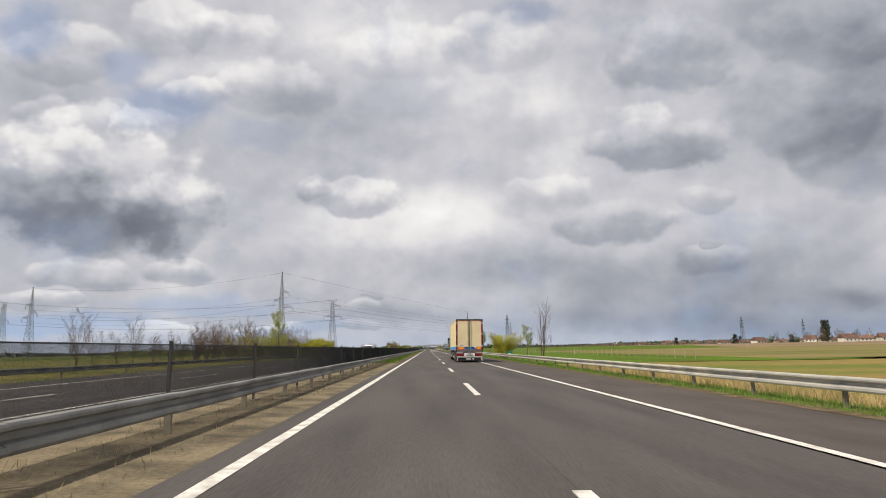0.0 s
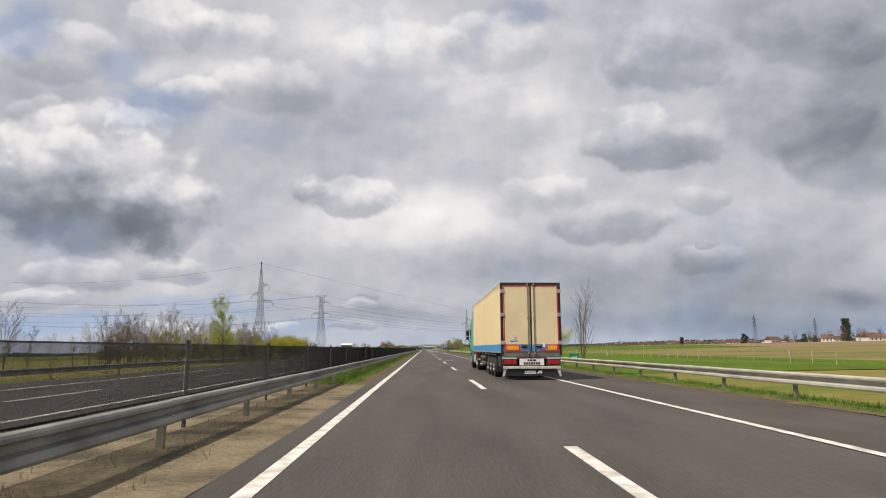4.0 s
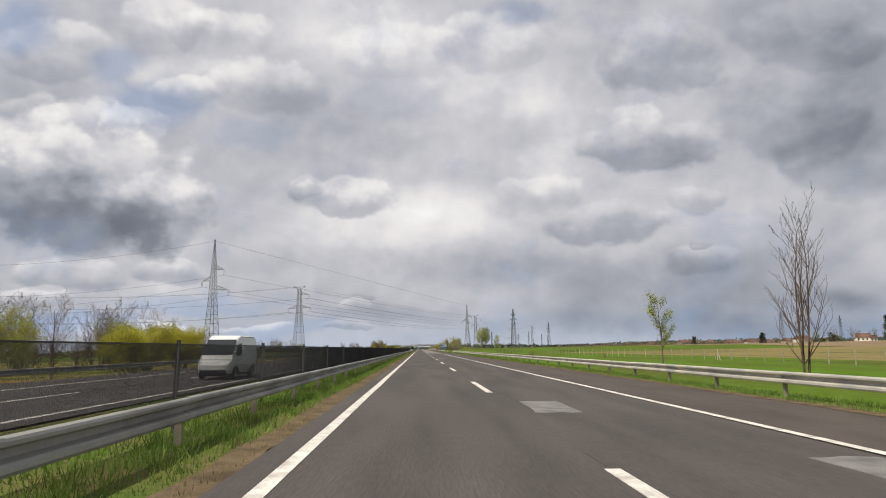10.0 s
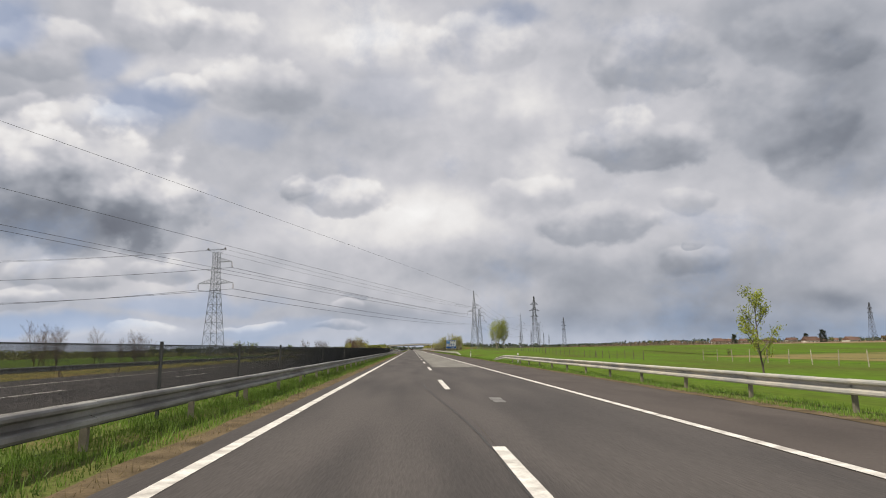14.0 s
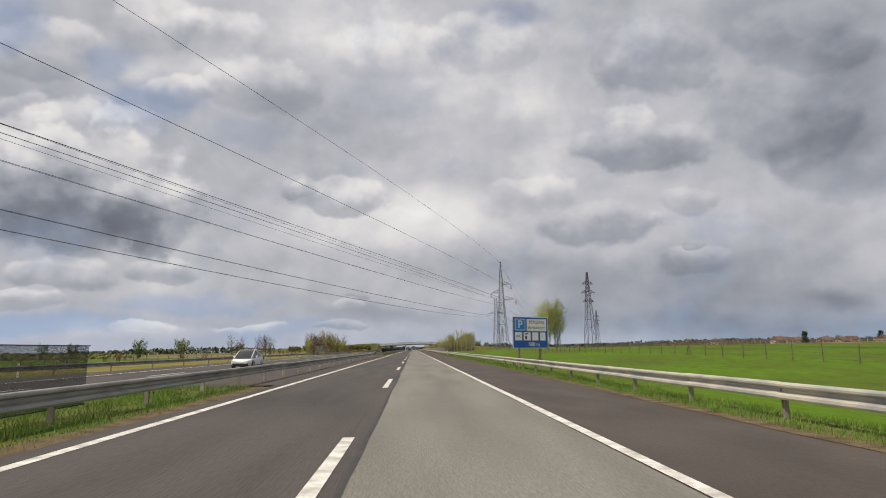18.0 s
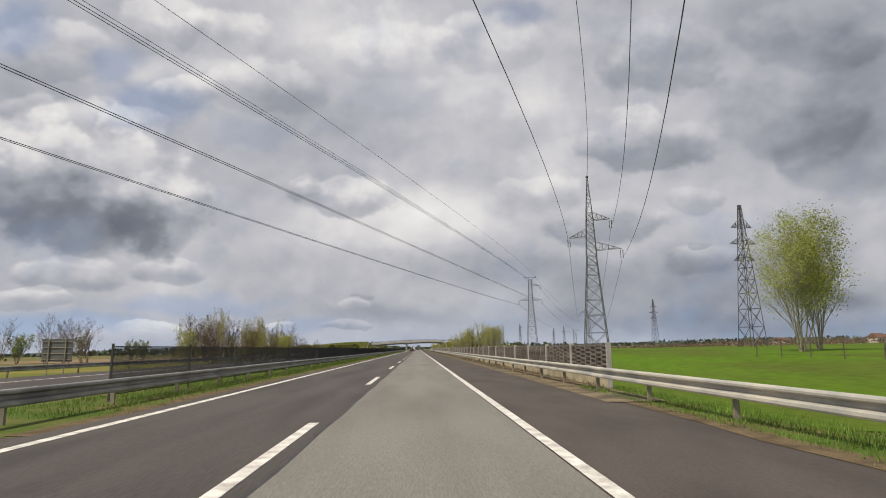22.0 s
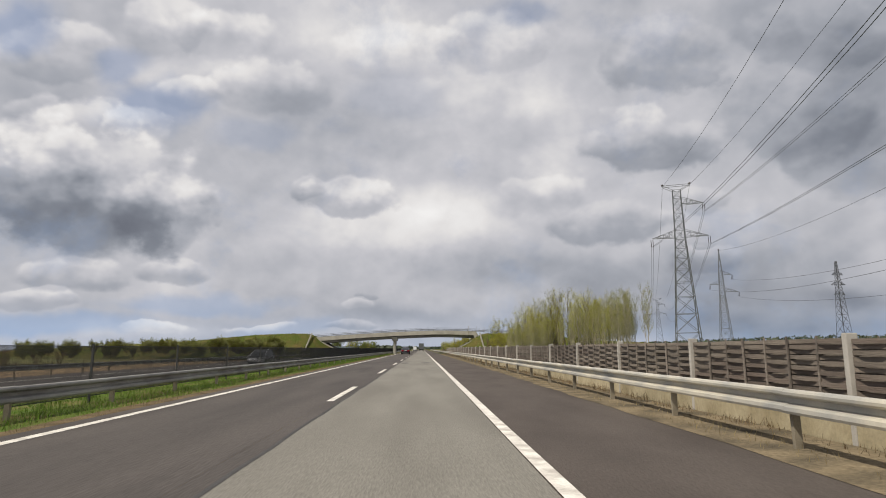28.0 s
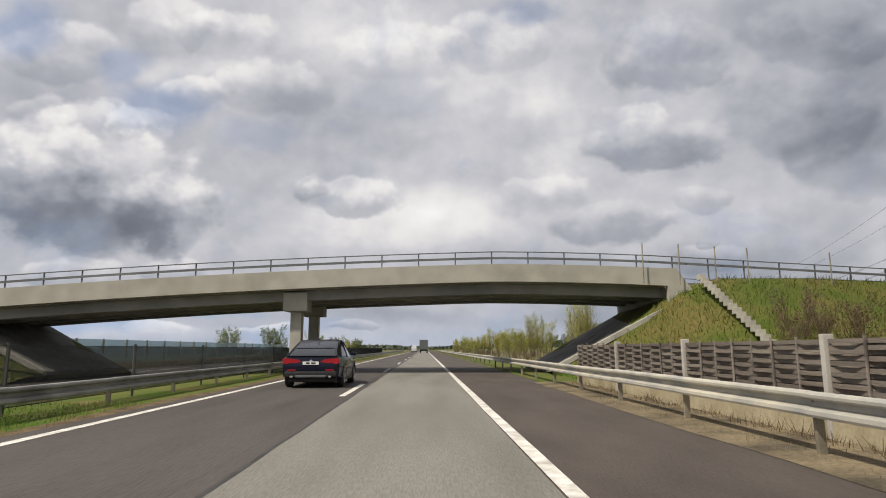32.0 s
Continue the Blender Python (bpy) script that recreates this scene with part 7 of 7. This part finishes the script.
plant("bushy_tree", -150, 748, 0.6, 1.45, None, 1)
for x, y, s in ((-26.6, 143, 0.95), (-28.0, 149, 1.05), (-26.9, 155, 1.0), (-29.5, 160, 1.1)):
    plant("willow", x, y, -0.7, s, None, 0, "trees beyond the opposite carriageway")
for i in range(14):
    plant("brown_shrub", -58 - rp.uniform(0, 26), 445 + i * 7 + rp.uniform(-3, 3), -1.1, rp.uniform(0.6, 1.0), None, i % 2, "shrubs in the field")
# left hedge, second half
for i in range(52):
    k = rp.choice(("pale_bush", "grove_poplar", "bare_tree", "bare_tree"))
    plant(k, -36 + rp.uniform(-4, 5), 566 + i * 1.25 + rp.uniform(-1, 1), -1.0, rp.uniform(0.9, 1.15), None, i % 2 if k == "bare_tree" else 0, "hedge beyond the opposite carriageway")
for i in range(40):
    k = rp.choice(("brown_shrub", "brown_shrub", "bare_tree"))
    s = rp.uniform(0.6, 0.95) if k == "bare_tree" else rp.uniform(1.0, 1.4)
    plant(k, -36 + rp.uniform(-4, 4), 630 + i * 1.5 + rp.uniform(-1, 1), -1.0, s, None, i % 2 if k == "bare_tree" else 0, "hedge beyond the opposite carriageway")
for i in range(8):
    plant("bare_tree", -47 - rp.uniform(0, 12), 545 + i * 3.2, -1.0, rp.uniform(0.8, 1.05), None, i % 2, "hedge beyond the opposite carriageway")
for i in range(80):
    plant("green_shrub", -31 - rp.uniform(0, 60), 793 + rp.uniform(-5, 8), rp.uniform(0.2, 1.6), rp.uniform(0.7, 1.15), None, 0, "shrubs on the embankment")
for i in range(26):
    plant("brown_shrub", -60 - rp.uniform(0, 60), 770 + rp.uniform(-30, 20), -1.0, rp.uniform(0.9, 1.3), None, i % 2, "shrubs beside the embankment")
# right grove before the bridge
for i in range(112):
    y = 757 + rp.uniform(0, 36)
    x = 18.0 + 26.0 * rp.random() ** 1.25
    k = "grove_willow" if y > 764 and rp.random() < (0.5 if x < 30 else 0.2) else "grove_poplar"
    plant(k, x, y, -0.9, (0.70 + 0.72 * (x - 18.0) / 26.0) * rp.uniform(0.85, 1.12), None, i % 2, "grove before the bridge", 1.0)
for i in range(70):
    plant("brown_shrub", 18.0 + rp.uniform(0, 26), 754 + i * 0.57, -0.7, rp.uniform(0.5, 0.9), None, i % 2, "undergrowth of the grove")
for i in range(44):
    plant("brown_shrub", 18.0 + rp.uniform(0, 18), 798 + rp.uniform(-3, 4), rp.uniform(0.0, 1.8), rp.uniform(0.6, 1.0), None, i % 2, "shrubs on the embankment")
# beyond the bridge
for i in range(110):
    y = 822 + i * 2.3
    plant(rp.choice(("brown_shrub", "brown_shrub", "pale_bush", "grove_willow")), 15 + rp.uniform(0, 9), y, -0.6, rp.uniform(0.7, 1.0), None, 0, "hedge beyond the bridge")
for i in range(20):
    plant(rp.choice(("bushy_tree", "grove_willow", "brown_shrub")), -30 - rp.uniform(0, 14), 900 + i * 14, -0.9, rp.uniform(0.8, 1.2), None, 0, "hedge beyond the bridge")
for i in range(16):
    plant("bushy_tree", 40 + rp.uniform(0, 60), 960 + i * 26, -1.2, rp.uniform(1.0, 1.5), None, i % 2, "trees beyond the bridge")


# ---------- grass, reed, far woods ----------
def blades(name, n, x0, x1, y0, y1, zf, h0, h1, w, mat, label, seed, near=1.0):
    r = np.random.default_rng(seed)
    x = r.uniform(x0, x1, n)
    y = r.uniform(y0, y1, n)
    clump = 0.6 + 0.4 * np.sin(y * 1.7 + 3 * np.sin(y * 0.31)) * np.sin(x * 5.0 + y * 0.9)
    h = r.uniform(h0, h1, n) * clump
    z = np.array([zf(a) for a in x])
    a = r.uniform(0, 2 * math.pi, n)
    dx, dy = np.cos(a) * w, np.sin(a) * w
    lx, ly = r.normal(0, 0.35, n) * h, r.normal(0, 0.35, n) * h
    v = np.empty((n, 3, 3))
    v[:, 0] = np.stack((x - dx, y - dy, z - 0.02), 1)
    v[:, 1] = np.stack((x + dx, y + dy, z - 0.02), 1)
    v[:, 2] = np.stack((x + lx, y + ly, z + h), 1)
    me = bpy.data.meshes.new(name)
    me.from_pydata(v.reshape(-1, 3).tolist(), [], np.arange(3 * n).reshape(-1, 3).tolist())
    me.materials.append(mat)
    return tagged(new(name, me), label, "grass", kind="stuff")


def verge_z(x):
    return -0.014 if x < 8.6 else max(-0.02 - (x - 8.6) * 0.236, -0.79)


blades("grass", 120000, -7.6, -4.62, 57, 240, lambda x: 0.0, 0.06, 0.30, 0.009, M["grass"], "long green grass along the central reservation", 1)
blades("grass", 60000, -7.6, -4.62, 240, 361, lambda x: 0.0, 0.06, 0.28, 0.009, M["grass"], "long green grass along the central reservation", 2)
blades("dry_grass", 26000, -4.95, -4.22, 57, 361, lambda x: -0.005, 0.03, 0.14, 0.006, M["dry_grass"], "dry straw along the asphalt edge", 3)
blades("grass", 110000, -7.4, -4.6, 475, 790, lambda x: 0.0, 0.05, 0.24, 0.009, M["grass"], "short green grass along the central reservation", 4)
blades("dry_grass", 22000, -5.0, -4.2, 475, 790, lambda x: -0.005, 0.03, 0.13, 0.006, M["dry_grass"], "dry straw along the asphalt edge", 5)
blades("grass", 90000, 7.3, 9.2, -12, 250, verge_z, 0.05, 0.24, 0.009, M["grass"], "rough green grass on the verge", 16)
blades("grass", 50000, 9.2, 13.0, -12, 250, verge_z, 0.08, 0.32, 0.014, M["grass"], "rough green grass on the verge", 6)
blades("grass", 110000, 7.3, 9.2, 250, 484, verge_z, 0.05, 0.24, 0.009, M["grass"], "rough green grass on the verge", 17)
blades("grass", 60000, 9.2, 13.5, 250, 486, verge_z, 0.10, 0.36, 0.014, M["grass"], "rough green grass on the verge", 7)
blades("dry_grass", 9000, 7.05, 8.2, -12, 484, lambda x: -0.01, 0.03, 0.12, 0.006, M["dry_grass"], "dry straw along the hard shoulder", 8)
blades("dry_grass", 18000, 6.9, 8.2, 482, 798, lambda x: 0.01, 0.03, 0.16, 0.006, M["dry_grass"], "dry weeds below the noise wall", 9)
blades("dry_grass", 3000, -6.4, -4.6, -12, 57, lambda x: 0.01, 0.04, 0.22, 0.007, M["dry_grass"], "dry weeds in the bare central reservation", 10)
blades("dead_weeds", 16000, 7.85, 8.25, 482, 798, lambda x: 0.0, 0.05, 0.34, 0.008, M["leaf_brown"], "dead brown weeds against the plinth of the noise wall", 18)
blades("reed", 26000, 9.6, 12.4, -8, 48, lambda x: verge_z(x) if x < 11.4 else -0.7, 0.7, 1.15, 0.012, M["reed"], "dense dry straw-coloured reed behind the crash barrier", 11)
blades("grass", 9000, 9.0, 15.5, 798, 806, lambda x: 0.0, 0.08, 0.3, 0.012, M["grass"], "rough grass at the foot of the embankment", 12)


def far_band(name, n, xa, xb, ya, yb, h0, h1, size, mat, label, seed):
    r = random.Random(seed)
    v, f = [], []
    for _ in range(n):
        x, y = r.uniform(xa, xb), r.uniform(ya, yb)
        top = h0 + (h1 - h0) * (0.5 + 0.5 * math.sin(x * 0.013 + 2 * math.sin(x * 0.0041) + y * 0.002)) * r.random() ** 0.7
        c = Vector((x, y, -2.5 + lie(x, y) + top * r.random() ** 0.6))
        a = Vector((r.uniform(-1, 1), r.uniform(-0.4, 0.4), r.uniform(-1, 1))).normalized()
        b = a.orthogonal().normalized()
        s = size * r.uniform(0.5, 1.3)
        k = len(v)
        v += [c - a * s, c + b * s * 0.7, c + a * s, c - b * s * 0.7]
        f.append((k, k + 1, k + 2, k + 3))
    return tagged(new(name, mesh_from(name, v, f, mat)), label, "woods", kind="stuff")


far_band("far_woods", 5200, -2600, -160, 1700, 2100, 6, 16, 4.5, M["far_wood"], "low dark woods along the far horizon", 1)
far_band("far_woods", 5200, 140, 2600, 1700, 2100, 5, 14, 4.5, M["far_wood"], "low dark woods along the far horizon", 2)
far_band("far_woods", 1500, -160, 140, 2000, 2300, 6, 14, 4.0, M["far_wood"], "low dark woods at the end of the road", 3)
far_band("far_woods", 9000, 150, 620, 900, 960, 2, 7, 0.8, M["leaf_brown"], "brown leafless wood edge beyond the fields", 4)
far_band("far_woods", 5000, -330, -150, 640, 700, 3, 8, 0.9, M["leaf_dark"], "green copses beyond the fields", 5)


# ---------- fences in the fields ----------
def field_fence(x0, y0, x1, y1, step, h, mat, label, braces=()):
    f = thing("wire_fence", label, "fence")
    n = int(math.hypot(x1 - x0, y1 - y0) / step)
    bm = bmesh.new()
    tube(bm, (0, 0, -0.3), (0, 0, h), 0.055, 0.05, 5)
    pm = mesh_of(bm, "post", mat)
    for k in range(n + 1):
        t = k / n
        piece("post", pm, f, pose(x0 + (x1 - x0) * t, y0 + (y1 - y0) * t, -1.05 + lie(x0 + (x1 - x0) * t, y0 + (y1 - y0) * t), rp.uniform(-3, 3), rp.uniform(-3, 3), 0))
        if k in braces:
            for s in (-1, 1):
                bm = bmesh.new()
                tube(bm, (x0 + (x1 - x0) * t, y0 + (y1 - y0) * t, lie(x0, y0 + (y1 - y0) * t) - 1.05 + h * 0.85), (x0 + (x1 - x0) * t, y0 + (y1 - y0) * t + s * 0.9, lie(x0, y0 + (y1 - y0) * t) - 1.1), 0.05, None, 5)
                part("brace", bm, mat, f)
    for z in (0.35, 0.75, 1.15):
        bm = bmesh.new()
        for k in range(n):
            (xa, ya), (xb, yb) = [(x0 + (x1 - x0) * q / n, y0 + (y1 - y0) * q / n) for q in (k, k + 1)]
            tube(bm, (xa, ya, lie(xa, ya) - 1.05 + z * h / 1.4), (xb, yb, lie(xb, yb) - 1.05 + z * h / 1.4), 0.008, None, 3, False)
        part("wire", bm, M["wire"], f)
    return f


field_fence(40.5, 96, 40.5, 300, 4.0, 1.7, M["wood_post"], "wire fence on pale posts along the field", (20, 38))
field_fence(34.0, 306, 34.0, 520, 4.0, 1.7, M["bark"], "wire fence on dark posts along the wheat field", (6, 17, 26, 38))
field_fence(172, 331, 172, 790, 4.2, 1.9, M["wood_post"], "row of pale posts beyond the field", ())
field_fence(60, 60, 300, 250, 6.0, 1.7, M["wood_post"], "row of pale posts across the pasture", ())
field_fence(-27.0, 600, -27.0, 782, 4.5, 1.5, M["bark"], "wire fence on dark posts beside the ploughed field", ())
field_fence(-46, 380, -46, 520, 5.0, 1.5, M["bark"], "low wire fence on dark posts", ())


# ---------- village on the horizon ----------
def house(x, y, w, d, h, turn, roof_mat, chimney):
    ho = thing("house", "small rendered village house with a red tiled gable roof", "house", "houses of the far village", (x, y, -1.6 + lie(x, y)), turn)
    add_box(ho, "wall", M["render_wall"], -w / 2, w / 2, -d / 2, d / 2, 0, h)
    bm = bmesh.new()
    prism(bm, [(-d / 2 - 0.5, h - 0.1), (0, h + d * 0.42), (d / 2 + 0.5, h - 0.1)], "x", -w / 2 - 0.4, w / 2 + 0.4)
    roof = part("roof", bm, roof_mat, ho)
    if chimney:
        add_box(roof, "chimney", M["render_wall"], w * 0.2, w * 0.2 + 0.7, -0.35, 0.35, h + d * 0.2, h + d * 0.42 + 1.0)
    for sx in (-0.28, 0.0, 0.28):
        add_box(ho, "window", M["glass"], sx * w - 0.55, sx * w + 0.55, -d / 2 - 0.02, -d / 2 + 0.02, h * 0.35, h * 0.75)
    return ho


rv = random.Random(12)
for i in range(46):
    house(rv.uniform(330, 640), rv.uniform(470, 1150), rv.uniform(9, 15), rv.uniform(7, 9), rv.uniform(2.8, 4.2), rv.uniform(-40, 40), M["brick_roof"], rv.random() < 0.6)
for x, y, w in ((345, 500, 12), (372, 494, 10)):
    house(x, y, w, 8, 3.6, rv.uniform(-20, 20), M["brick_roof"], True)
for i in range(26):
    plant("conifer" if rv.random() < 0.3 else "bushy_tree", rv.uniform(330, 640), rv.uniform(470, 1150), -1.6, rv.uniform(0.8, 1.3), None, 0, "trees of the far village")
for x, y in ((352, 540), (358, 545)):
    plant("conifer", x, y, -1.5, 1.7, wide=0.6)
for i in range(14):
    plant("bare_tree", 300 + i * 6, 520 + rv.uniform(-8, 8), -1.5, rv.uniform(1.2, 1.6), None, i % 2, "trees of the far village")
